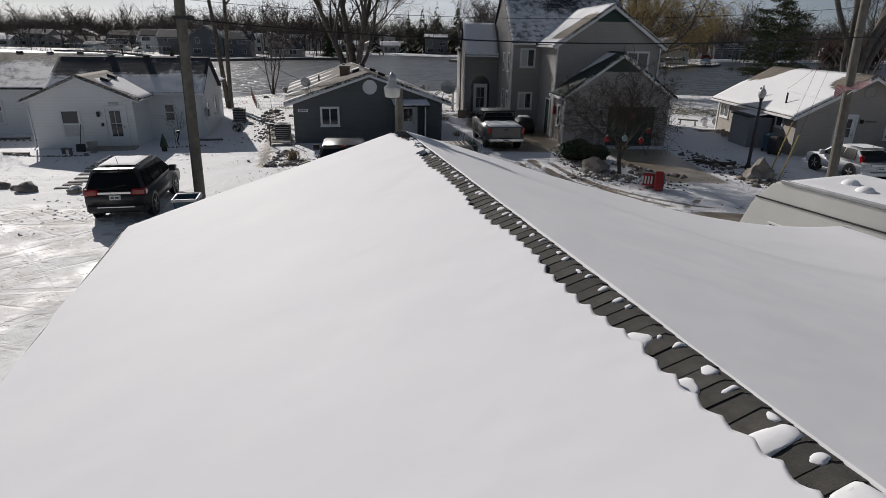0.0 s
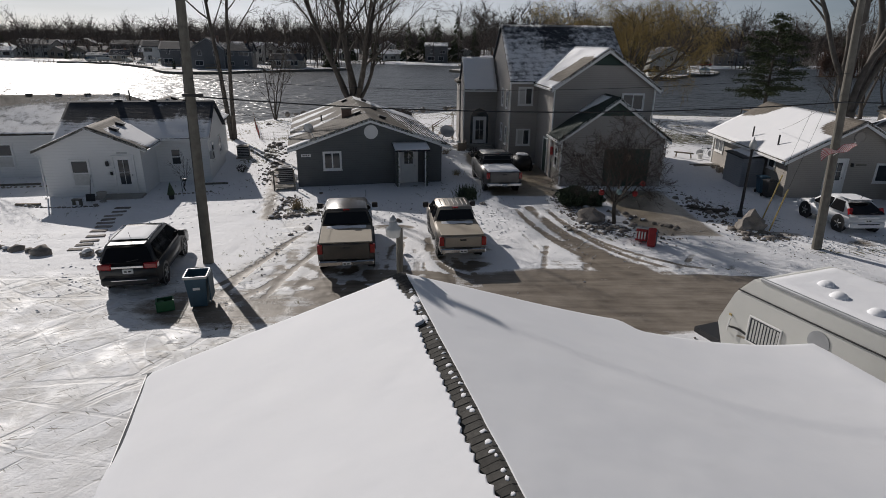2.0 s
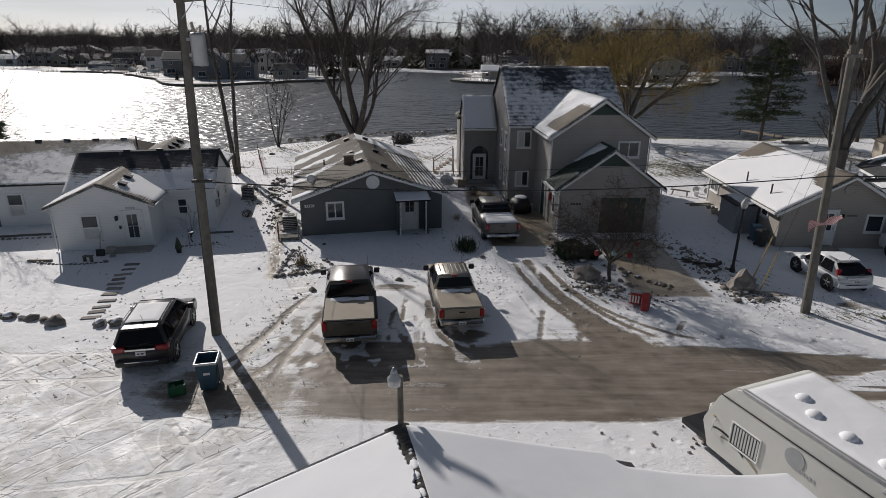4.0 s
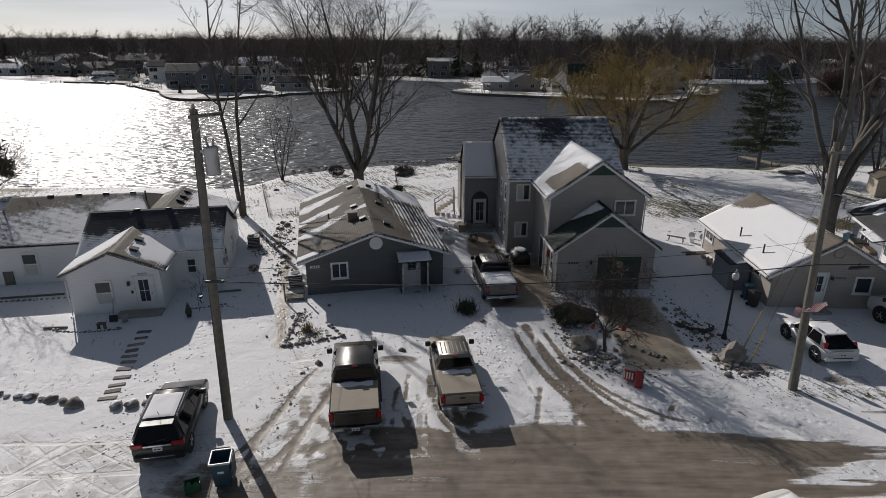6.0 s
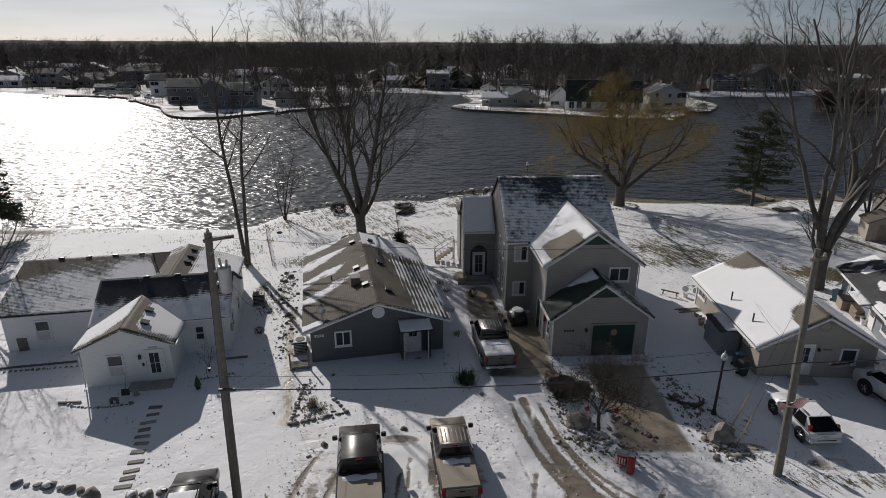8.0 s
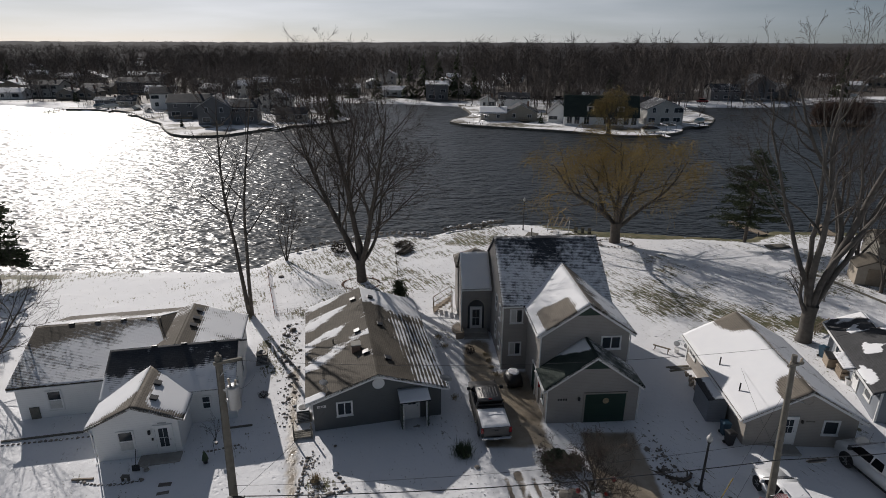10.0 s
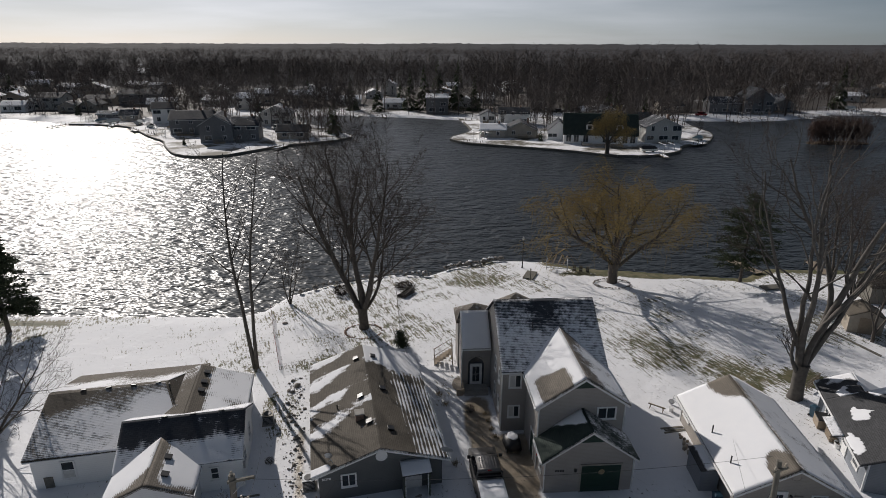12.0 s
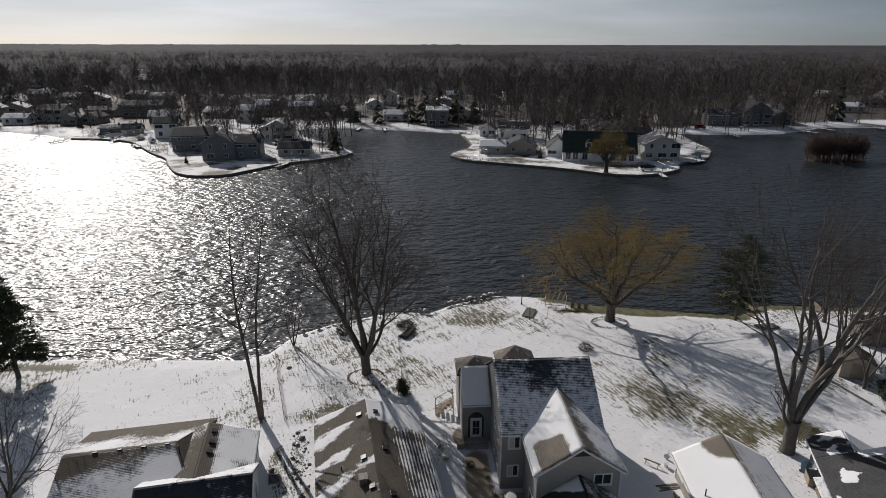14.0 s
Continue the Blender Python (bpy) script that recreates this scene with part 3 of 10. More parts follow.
def ease(x, a, b):
    t = np.clip((x - a) / (b - a), 0, 1)
    return t * t * (3 - 2 * t)


def line_far(x, y, pts):
    """Distance of arrays to a polyline."""
    best = np.full(np.shape(x), 1e9)
    for (ax, ay), (bx, by) in zip(pts, pts[1:]):
        dx, dy = bx - ax, by - ay
        t = np.clip(((x - ax) * dx + (y - ay) * dy) / (dx * dx + dy * dy), 0, 1)
        best = np.minimum(best, np.hypot(x - ax - t * dx, y - ay - t * dy))
    return best


def curve_pts(p0, p1, p2, n=14):
    return [((1 - t) ** 2 * p0[0] + 2 * t * (1 - t) * p1[0] + t * t * p2[0], (1 - t) ** 2 * p0[1] + 2 * t * (1 - t) * p1[1] + t * t * p2[1]) for t in np.linspace(0, 1, n)]


def shore_near(x):
    return np.interp(x, [-300, -23, -20.5, -18.7, -14.3, -6.5, -1.8, 1.3, 8, 14.5, 20.5, 25, 32, 40, 45, 62, 400], [61.5, 60.9, 62.5, 66.7, 70, 73.6, 73.1, 75.8, 78.9, 78.3, 75.8, 75.1, 73.7, 72.4, 75.8, 75, 82])


def shore_far(x):
    return np.interp(x, [-900, -250, -177, -153, -142, -132, -120, -105, -60, -39, -29, -12, 4, 14, 51, 94, 115, 134, 151, 163, 188, 216, 900], [270, 242, 236, 226, 219, 215.5, 216, 236, 243, 248, 244, 240, 234, 230, 238, 232.5, 230, 233, 242, 252, 250, 262, 340])


LAKE_Z = -0.6
gx = np.unique(np.concatenate([np.array([-4500, -3000, -2000, -1300, -900, -650, -480, -380]), np.arange(-300, -60, 5.0), np.arange(-60, -33, 1.0), np.arange(-33, -8, 0.25), np.arange(-8, 13, 0.09), np.arange(13, 34, 0.25), np.arange(34, 80, 0.8), np.arange(80, 320, 5.0), np.array([400, 500, 650, 900, 1300, 2000, 3000, 4500])]))
gy = np.unique(np.concatenate([np.array([-900, -400, -200, -100, -60, -40, -25, -12]), np.arange(-6, 7, 1.5), np.arange(7.5, 16.5, 0.25), np.arange(16.5, 29, 0.09), np.arange(29, 30, 0.2), np.arange(30, 42, 0.25), np.arange(42, 82, 0.4), np.arange(82, 190, 12.0), np.arange(190, 300, 2.0), np.array([310, 330, 360, 400, 460, 540, 650, 800, 1000, 1300, 1700, 2300, 3100, 4500])]))
X, Y = np.meshgrid(gx, gy)
near_d, far_d = shore_near(X) - Y, Y - shore_far(X)
Z = np.maximum(np.interp(near_d, [-5, -0.4, 0.15, 2.5, 12], [-2.6, -1.1, -0.42, -0.2, 0.0]), np.interp(far_d, [-5, -0.5, 0.6, 4], [-2.6, -1.2, -0.15, 0.0]))
land = (near_d > 0.3) | (far_d > 1)
Z = Z + land * (near_d > 0) * (0.05 * (fbm(X, Y, 0.35, 3) - 0.5) + 0.03 * (fbm(X, Y, 1.7, 9, 3) - 0.5))

# the slush of the street, its streaks along the traffic
wob = 0.9 * (fbm(X, Y, 0.25, 21) - 0.5)
edge_n, edge_f = 15.0 + 0.12 * np.clip(X - 6, 0, 30) + wob, 19.95 - 0.03 * (X - 5) + wob
road = ease(Y, edge_n - 0.5, edge_n + 0.5) * ease(-Y, -edge_f - 0.4, -edge_f + 0.6) * ease(X, -7.0, -2.0)
streak = fbm(X * 0.18, Y * 1.6, 1.0, 33, 5)
mud = road * (0.8 + 1.1 * (streak - 0.4))
mud = np.maximum(mud, 0.9 * ease(-line_far(X, Y, [(-7, 17.3), (6, 17.6), (30, 16.6)]), -1.5, -0.2) * ease(X, -5, 2) * (0.4 + 0.9 * streak))
patchy = fbm(X, Y, 0.9, 41, 4)


def track(pts, half, width, depth):
    """Marks the two wheel tracks that run beside a line, fading at its ends."""
    global mud, Z
    n = len(pts)
    for s in (-1, 1):
        side = []
        for i, (x, y) in enumerate(pts):
            dx, dy = pts[min(i + 1, n - 1)][0] - pts[max(i - 1, 0)][0], pts[min(i + 1, n - 1)][1] - pts[max(i - 1, 0)][1]
            q = math.hypot(dx, dy)
            side.append((x - s * half * dy / q, y + s * half * dx / q))
        ends = np.minimum(np.hypot(X - side[0][0], Y - side[0][1]) + 0.8, np.hypot(X - side[-1][0], Y - side[-1][1]))
        f = ease(-line_far(X, Y, side), -width, -0.3 * width) * ease(ends, 0.0, 2.2)
        mud = np.maximum(mud, f * depth * (0.72 + 0.45 * patchy))
        Z = Z - 0.012 * f


for p0, p1, p2, dep in (((-4.0, 17.2), (-4.0, 18.5), (-3.9, 23), 0.9), ((-7, 17.5), (-4.6, 18.2), (-4.6, 22.5), 0.75), ((1.8, 18.5), (0.4, 19.8), (0.1, 25.2), 0.85), ((-1.6, 18), (-1.6, 20.5), (-1.9, 23.5), 0.7),
                        ((9, 18.6), (4.9, 21.0), (4.2, 30.5), 0.4)):
    track(curve_pts(p0, p1, p2, 30), 0.78, 0.3, 0.68 * dep)
for p0, p1, p2, dep in (((8.6, 19.4), (5.2, 21.4), (4.5, 29.5), 0.75), ((10.5, 19.2), (5.6, 20.8), (4.7, 28), 0.62), ((4.4, 18.7), (5.0, 22), (5.6, 24.0), 0.55), ((8.0, 19.8), (8.3, 20.9), (9.4, 22.2), 0.6), ((10.0, 19.8), (10.3, 21.0), (11.6, 22.1), 0.6), ((1.0, 17.6), (-1.4, 19.6), (-0.6, 25), 0.6), ((-5.6, 17.0), (-3.2, 19.0), (-1.6, 18.0), 0.6), ((-6.4, 17.4), (-6.6, 21.0), (-4.6, 25), 0.6)):
    track(curve_pts(p0, p1, p2, 40), 0.78, 0.22, dep)
for p0, p1, p2, dep in (((9.4, 19.4), (6.0, 20.8), (5.3, 26), 0.36), ((6.0, 19.3), (4.5, 21.5), (4.1, 26.5), 0.4), ((-0.4, 17.8), (-2.0, 20.0), (-0.9, 24.2), 0.6)):
    track(curve_pts(p0, p1, p2, 40), 0.72, 0.17, dep)
for p0, p1, p2, dep in (((-30, 8), (-14, 15), (4, 16.5), 0.42), ((-33, 15), (-18, 16.5), (-4, 17), 0.4), ((-30, 20), (-19, 17), (-9, 10), 0.36), ((-16, 7.5), (-12, 13), (-10.2, 17.6), 0.4), ((-26, 7.5), (-18, 12), (-9.5, 15.8), 0.36), ((-33, 11.5), (-20, 13.5), (-6, 13.2), 0.38), ((-22, 7.5), (-15, 11), (-2, 15.2), 0.36)):
    track(curve_pts(p0, p1, p2, 30), 0.76, 0.17, 0.6 * dep)
# the brown wedge where cars swing from the street to the side drive
sweep = line_far(X, Y, curve_pts((8.2, 19.2), (5.6, 21.0), (4.6, 28.5), 24))
swirl = fbm(2.2 * (X - 0.18 * (Y - 24) ** 2 / 5), 0.35 * Y, 1.0, 45, 4)
mud = np.maximum(mud, (0.8 + 0.3 * ease(-Y, -26.5, -20.5)) * ease(-sweep, -0.5 - 1.5 * ease(-Y, -25, -19.5), -0.1) * (0.25 + 1.35 * (swirl - 0.1)))
for cx, cy, rx, ry, dep in ((-2.1, 25.0, 1.3, 0.6, 0.6), (-5.1, 20.3, 1.5, 3.6, 0.62), (0.9, 21.5, 1.5, 3.2, 0.55), (-1.4, 18.3, 4.6, 1.4, 0.7), (-2.0, 21.5, 0.9, 2.6, 0.35), (5.6, 20.6, 1.9, 1.2, 0.35), (-0.6, 33.4, 0.9, 1.2, 0.0),
                            (-7.0, 16.6, 3.6, 2.0, 0.6), (1.6, 46.5, 0.9, 1.6, 0.8), (15.0, 24.4, 1.8, 0.8, 0.5), (16.2, 22.3, 0.7, 0.5, 0.75), (20.5, 21.3, 5.0, 0.8, 0.55), (18.5, 23.4, 1.6, 0.7, 0.5)):
    q = np.hypot((X - cx) / rx, (Y - cy) / ry) + 0.5 * (patchy - 0.5)
    mud = np.maximum(mud, dep * ease(-q, -1.05, -0.55) * (0.5 + 0.8 * patchy))
mud = mud * (1 - 0.35 * ease(X, 8.5, 15) * ease(-Y, -19.6, -18.6)) * (1 - 0.8 * ease(X, 7, 13) * ease(fbm(X * 0.12, Y * 1.3, 1.0, 133, 4), 0.5, 0.6))
# islands of snow left between the wheel tracks by the trucks
apron = ease(X, -8.5, -6.5) * ease(-X, -3.2, -1.2) * ease(Y, 17.0, 18.2) * ease(-Y, -25, -23)
island = ease(fbm(1.9 * (X + 0.3 * Y), 1.2 * (Y - 0.3 * X), 1.0, 213, 4), 0.46, 0.6)
mud = mud * (1 - 0.6 * apron * island)
for p0, p1, p2, dep in (((-8.4, 16.4), (-6.3, 17.4), (-5.5, 23.4), 0.95), ((-6.6, 16.6), (-6.4, 19.0), (-5.2, 24.5), 0.8), ((2.4, 18.2), (-0.6, 18.2), (-1.2, 22.0), 0.8), ((-4.6, 16.6), (-2.2, 18.6), (0.8, 18.2), 0.8)):
    track(curve_pts(p0, p1, p2, 40), 0.74, 0.2, dep)
rut = ease(-X, 2.5, 6.5) * ease(-Y, -20.5, -18.0) * (0.35 + 0.65 * ease(fbm(X, Y, 0.2, 61, 3), 0.35, 0.6))
rut = np.maximum(rut, 0.8 * ease(-line_far(X, Y, [(-7.0, 19.0), (-6.3, 22.5), (-6.6, 26.0)]), -1.0, -0.3))
# the concrete of the drive and of the side path, wet and brown with melt
drive = ease(-np.maximum(np.abs(X - 10.75 - 0.02 * (Y - 28)) - 1.75, np.abs(Y - 28.3) - 4.1) - 0.35 * (patchy - 0.5), -0.12, 0.12)
path = ease(-line_far(X, Y, [(-8.2, 26.2), (-8.5, 27.5), (-10.3, 35.5), (-11.2, 40)]) - 0.2 * (patchy - 0.5), -0.42, -0.22) * (0.5 + 0.5 * ease(patchy, 0.3, 0.55))
pad = ease(-np.maximum(np.abs(X - 4.85) - 2.0, np.abs(Y - 35.3) - 4.4) - 0.9 * (patchy - 0.5), -0.15, 0.15)
walk_c = ease(-line_far(X, Y, [(3.7, 36.0), (3.0, 40.0), (2.9, 43.6)]) - 0.5 * (patchy - 0.5), -1.25, -0.9)
wet = np.maximum(np.maximum(drive, path), np.maximum(pad, walk_c))
# grass through thin snow
grass = np.zeros_like(X)
for cx, cy, rx, ry, dep in ((23.0, 52.0, 7.5, 7.0, 0.54), (27.5, 48.5, 6.5, 6, 0.6), (-10.5, 50.0, 5.0, 3.0, 0.74), (33.5, 47.5, 4, 3, 0.75), (29, 73.2, 17, 2.0, 1.0), (19, 74.5, 2.4, 1.5, 0.7), (-46, 58.8, 9, 1.4, 0.75), (22, 62, 8, 9, 0.32), (-11, 55, 6, 3.0, 0.4), (-12, 62, 6, 6, 0.2), (4.5, 71, 7.5, 4.5, 0.56), (-13, 42, 2, 6, 0.45), (2.0, 30, 4.0, 2.5, 0.2), (6, 56, 8, 6, 0.18), (-17.8, 49, 1.4, 1.2, 0.5), (-14.6, 43.5, 1.0, 3, 0.55), (20, 22.3, 7, 1.2, 0.4), (7.4, 24.5, 2.6, 4.0, 0.34), (15.2, 27.5, 2.6, 3.5, 0.3), (-6.8, 27.6, 1.6, 1.4, 0.45), (-2, 29.5, 4, 2.2, 0.12), (27.5, 36, 1.2, 7, 0.5), (36, 58, 6, 8, 0.3)):
    q = np.hypot((X - cx) / rx, (Y - cy) / ry) + 0.7 * (fbm(X, Y, 0.5, 55, 4) - 0.5)
    grass = np.maximum(grass, dep * ease(-q, -1.1, -0.3))
# far woods' floor: leaf litter, with the trees' shade darkened into the colour
litter_shade = np.where(far_d > 0, 0.3 + 0.45 * ease(far_d, 6, 28) + 0.9 * (fbm(X, Y, 0.06, 71, 4) - 0.5) + 0.4 * ease(Y, 380, 560), 0.0)


# drift lines across the lawns by the lake
lawn = ease(Y, 40, 47)
drift = fbm(0.12 * (X + 0.7 * Y), 0.9 * (Y - 0.7 * X), 1.0, 87, 4)
grass = grass + 0.12 * (grass > 0.2) * lawn * (fbm(0.25 * (X - 1.2 * Y), 2.6 * (0.8 * X + 0.55 * Y), 1.0, 97, 3) - 0.5) + 0.03 * (grass > 0.2) * lawn * np.sin(4.2 * (0.8 * X + 0.55 * Y))
grass = np.where((far_d <= 0) & (near_d > 0), np.maximum(grass, 0.24 * ease(fbm(X, Y, 0.16, 77, 4), 0.38, 0.68) + lawn * (0.16 + 0.34 * (drift - 0.45) + 0.05 * np.sin(4.2 * (0.8 * X + 0.55 * Y)))), grass)
# bare grass along the bank
grass = np.where(near_d > 0, np.maximum(grass, 0.95 * ease(-near_d + 1.6 * (fbm(X, Y, 0.4, 58, 4) - 0.5), -2.6, -1.3) * ease(X, 11, 17)), grass)
mud = np.where(Y < 21, np.maximum(mud, 0.2 * ease(fbm(X, Y, 0.3, 83, 4), 0.42, 0.66) * ease(-X, 3, 7)), mud)


def grid_mesh(name, x, y, z):
    ny, nx = x.shape
    me = bpy.data.meshes.new(name)
    me.vertices.add(nx * ny)
    me.vertices.foreach_set("co", np.stack([x, y, z], -1).astype(np.float32).ravel())
    i = (np.arange(ny - 1)[:, None] * nx + np.arange(nx - 1)[None]).ravel()
    quads = np.stack([i, i + 1, i + nx + 1, i + nx], -1).astype(np.int32)
    me.loops.add(quads.size)
    me.polygons.add(len(quads))
    me.polygons.foreach_set("loop_start", np.arange(0, quads.size, 4, dtype=np.int32))
    me.loops.foreach_set("vertex_index", quads.ravel())
    me.update(calc_edges=True)
    me.polygons.foreach_set("use_smooth", np.ones(len(quads), dtype=bool))
    return me


def ground_mat():
    m, n, l, p = nodes_of("snowy_ground")
    pos = n.new("ShaderNodeNewGeometry").outputs["Position"]
    def attr(nm):
        a = n.new("ShaderNodeAttribute")
        a.attribute_name = nm
        return a.outputs["Fac"]
    big, mid, fine = noise_node(n, l, pos, 0.5, 5.0), noise_node(n, l, pos, 3.0, 6.0, 0.65), noise_node(n, l, pos, 16.0, 4.0, 0.6)
    rough_f = maths(n, l, "ADD", maths(n, l, "MULTIPLY", mid, 0.55), maths(n, l, "MULTIPLY", fine, 0.45))
    cut = lambda a, lo, hi, amp=1.5, by=rough_f: ramp(n, l, maths(n, l, "ADD", a, maths(n, l, "MULTIPLY", maths(n, l, "SUBTRACT", by, 0.5), amp)), lo, hi)
    drag = n.new("ShaderNodeMapping")
    drag.inputs["Rotation"].default_value, drag.inputs["Scale"].default_value = (0, 0, radians(3)), (0.35, 3.0, 1.0)
    l.new(pos, drag.inputs[0])
    dragged = noise_node(n, l, drag.outputs[0], 1.0, 7.0, 0.62)
    comb = n.new("ShaderNodeMapping")
    comb.vector_type = "TEXTURE"
    comb.inputs["Rotation"].default_value, comb.inputs["Scale"].default_value = (0, 0, radians(-66)), (1.3, 0.2, 1.0)
    l.new(pos, comb.inputs[0])
    combed = noise_node(n, l, comb.outputs[0], 1.0, 5.0, 0.62)
    gr, md, wt = cut(attr("grass"), 0.4, 0.52, 2.7, maths(n, l, "ADD", maths(n, l, "MULTIPLY", rough_f, 0.55), maths(n, l, "MULTIPLY", combed, 0.45))), cut(attr("mud"), 0.31, 0.54, 1.2, maths(n, l, "ADD", maths(n, l, "MULTIPLY", dragged, 0.6), maths(n, l, "MULTIPLY", rough_f, 0.4))), attr("wet")
    snow = mix(n, l, big, SNOW_A, SNOW_B)
    grass_c = mix(n, l, ramp(n, l, noise_node(n, l, pos, 1.1, 4.0), 0.4, 0.6), (0.075, 0.078, 0.032), (0.145, 0.128, 0.07))
    mud_c = mix(n, l, ramp(n, l, maths(n, l, "ADD", maths(n, l, "MULTIPLY", dragged, 0.7), maths(n, l, "MULTIPLY", noise_node(n, l, pos, 1.6, 6.0), 0.3)), 0.36, 0.66), (0.13, 0.106, 0.082), (0.285, 0.248, 0.205))
    wet_c = mix(n, l, ramp(n, l, noise_node(n, l, pos, 0.9, 5.0), 0.35, 0.7), (0.25, 0.208, 0.155), (0.39, 0.335, 0.265))
    # cuts left by tyres and boots in the packed snow
    def cuts(angle, long, wide, seed):
        turn = n.new("ShaderNodeMapping")
        turn.vector_type = "TEXTURE"
        turn.inputs["Location"].default_value, turn.inputs["Rotation"].default_value, turn.inputs["Scale"].default_value = (seed, 0, 0), (0, 0, radians(angle)), (1 / long, 1 / wide, 1.0)
        l.new(pos, turn.inputs[0])
        line = maths(n, l, "ABSOLUTE", maths(n, l, "SUBTRACT", noise_node(n, l, turn.outputs[0], 1.0, 2.5, 0.5), 0.5))
        return ramp(n, l, line, 0.006, 0.022, (1, 1, 1, 1), (0, 0, 0, 1))
    rt = attr("rut")
    flat = n.new("ShaderNodeVectorMath")
    flat.operation = "MULTIPLY"
    flat.inputs[1].default_value = (1, 1, 0)
    l.new(pos, flat.inputs[0])
    bend, gate = noise_node(n, l, pos, 0.35, 3.0), noise_node(n, l, pos, 0.28, 4.0, 0.6)
    # long curved wheel marks: arcs about far-off turning points, broken up by drifts
    def arcs(cx, cy, gap, width, lo):
        away = n.new("ShaderNodeVectorMath")
        away.operation = "DISTANCE"
        away.inputs[1].default_value = (cx, cy, 0)
        l.new(flat.outputs[0], away.inputs[0])
        d = maths(n, l, "ADD", away.outputs["Value"], maths(n, l, "MULTIPLY", bend, 0.5))
        f = maths(n, l, "ABSOLUTE", maths(n, l, "SUBTRACT", maths(n, l, "FRACT", maths(n, l, "DIVIDE", d, gap)), 0.5))
        tread = maths(n, l, "MULTIPLY_ADD", noise_node(n, l, pos, 5.0, 3.0), 0.06, -0.03)
        line = ramp(n, l, maths(n, l, "ADD", f, tread), width * 0.6, width, (1, 1, 1, 1), (0, 0, 0, 1))
        shifted = noise_node(n, l, away.outputs["Value"], lo, 2.0)
        return maths(n, l, "MULTIPLY", line, maths(n, l, "MULTIPLY", ramp(n, l, shifted, 0.5, 0.56), ramp(n, l, gate, 0.36, 0.5)))
    wheel_marks = arcs(-30, -6, 1.15, 0.13, 0.9)
    for row in ((-2, 38, 1.3, 0.11, 1.3), (-16, 60, 1.7, 0.09, 0.7), (8, -2, 0.9, 0.12, 1.7), (-40, 30, 1.45, 0.08, 1.1)):
        wheel_marks = maths(n, l, "MAXIMUM", wheel_marks, arcs(*row))
    wheel_marks = maths(n, l, "MULTIPLY", wheel_marks, rt)
    lines = maths(n, l, "MAXIMUM", cuts(-38, 0.22, 0.5, 0), maths(n, l, "MAXIMUM", cuts(28, 0.2, 0.55, 5), cuts(-72, 0.25, 0.6, 9)))
    cut_f = maths(n, l, "MULTIPLY", lines, ramp(n, l, maths(n, l, "MULTIPLY", noise_node(n, l, pos, 1.7, 4.0, 0.65), maths(n, l, "MULTIPLY_ADD", rt, 0.9, 0.12)), 0.36, 0.52))
    snow = mix(n, l, maths(n, l, "MULTIPLY", rt, ramp(n, l, noise_node(n, l, pos, 0.9, 5.0), 0.42, 0.62)), snow, (0.62, 0.6, 0.57))
    snow = mix(n, l, cut_f, snow, (0.9, 0.9, 0.9))
    # pressed, icy wheel marks, and short dashes painting the shade beside crust ridges
    # the marks' colour is lightened to carry the sun's glare off the ice
    snow = mix(n, l, maths(n, l, "MULTIPLY", wheel_marks, 0.7), snow, (0.9, 0.89, 0.87))
    def crust_shades(angle, long, wide, seed, lo):
        turn = n.new("ShaderNodeMapping")
        turn.vector_type = "TEXTURE"
        turn.inputs["Location"].default_value, turn.inputs["Rotation"].default_value, turn.inputs["Scale"].default_value = (seed, 0, 0), (0, 0, radians(angle)), (long, wide, 1.0)
        l.new(pos, turn.inputs[0])
        return maths(n, l, "MULTIPLY", ramp(n, l, noise_node(n, l, turn.outputs[0], 1.0, 2.0, 0.5), lo, lo + 0.035), ramp(n, l, noise_node(n, l, pos, 0.4 + 0.05 * seed, 3.0), 0.44, 0.54))
    crust_shade = maths(n, l, "MAXIMUM", crust_shades(44, 0.75, 0.085, 2, 0.645), maths(n, l, "MAXIMUM", crust_shades(8, 0.7, 0.07, 7, 0.65), crust_shades(-35, 0.6, 0.08, 4, 0.665)))
    crust_shade = maths(n, l, "MULTIPLY", crust_shade, ramp(n, l, rt, 0.2, 0.5))
    snow = mix(n, l, crust_shade, snow, (0.3, 0.285, 0.26))
    col = mix(n, l, gr, snow, grass_c)
    col = mix(n, l, md, col, mud_c)
    # brown of the far litter, dark enough to include shade between the trees
    col = mix(n, l, cut(attr("litter_shade"), 0.4, 0.6), col, (0.08, 0.067, 0.056))
    col = mix(n, l, wt, col, wet_c)
    l.new(col, p.inputs["Base Color"])
    l.new(mix(n, l, wt, mix(n, l, md, mix(n, l, maths(n, l, "MULTIPLY", rt, ramp(n, l, noise_node(n, l, pos, 0.7, 5.0), 0.5, 0.7)), (0.75,) * 3, (0.4,) * 3), mix(n, l, mid, (0.35,) * 3, (0.7,) * 3)), (0.28,) * 3), p.inputs["Roughness"])
    p.inputs["Specular IOR Level"].default_value = 0.35
    feet = n.new("ShaderNodeTexVoronoi")
    feet.inputs["Scale"].default_value = 2.1
    l.new(pos, feet.inputs["Vector"])
    dents = maths(n, l, "MULTIPLY", ramp(n, l, feet.outputs["Distance"], 0.08, 0.3), ramp(n, l, noise_node(n, l, pos, 0.22, 3.0), 0.44, 0.58))
    h = maths(n, l, "ADD", maths(n, l, "ADD", mid, maths(n, l, "MULTIPLY", fine, 0.35)), maths(n, l, "MULTIPLY", dents, 0.9))
    h = maths(n, l, "ADD", h, maths(n, l, "MULTIPLY", cut_f, 0.25))
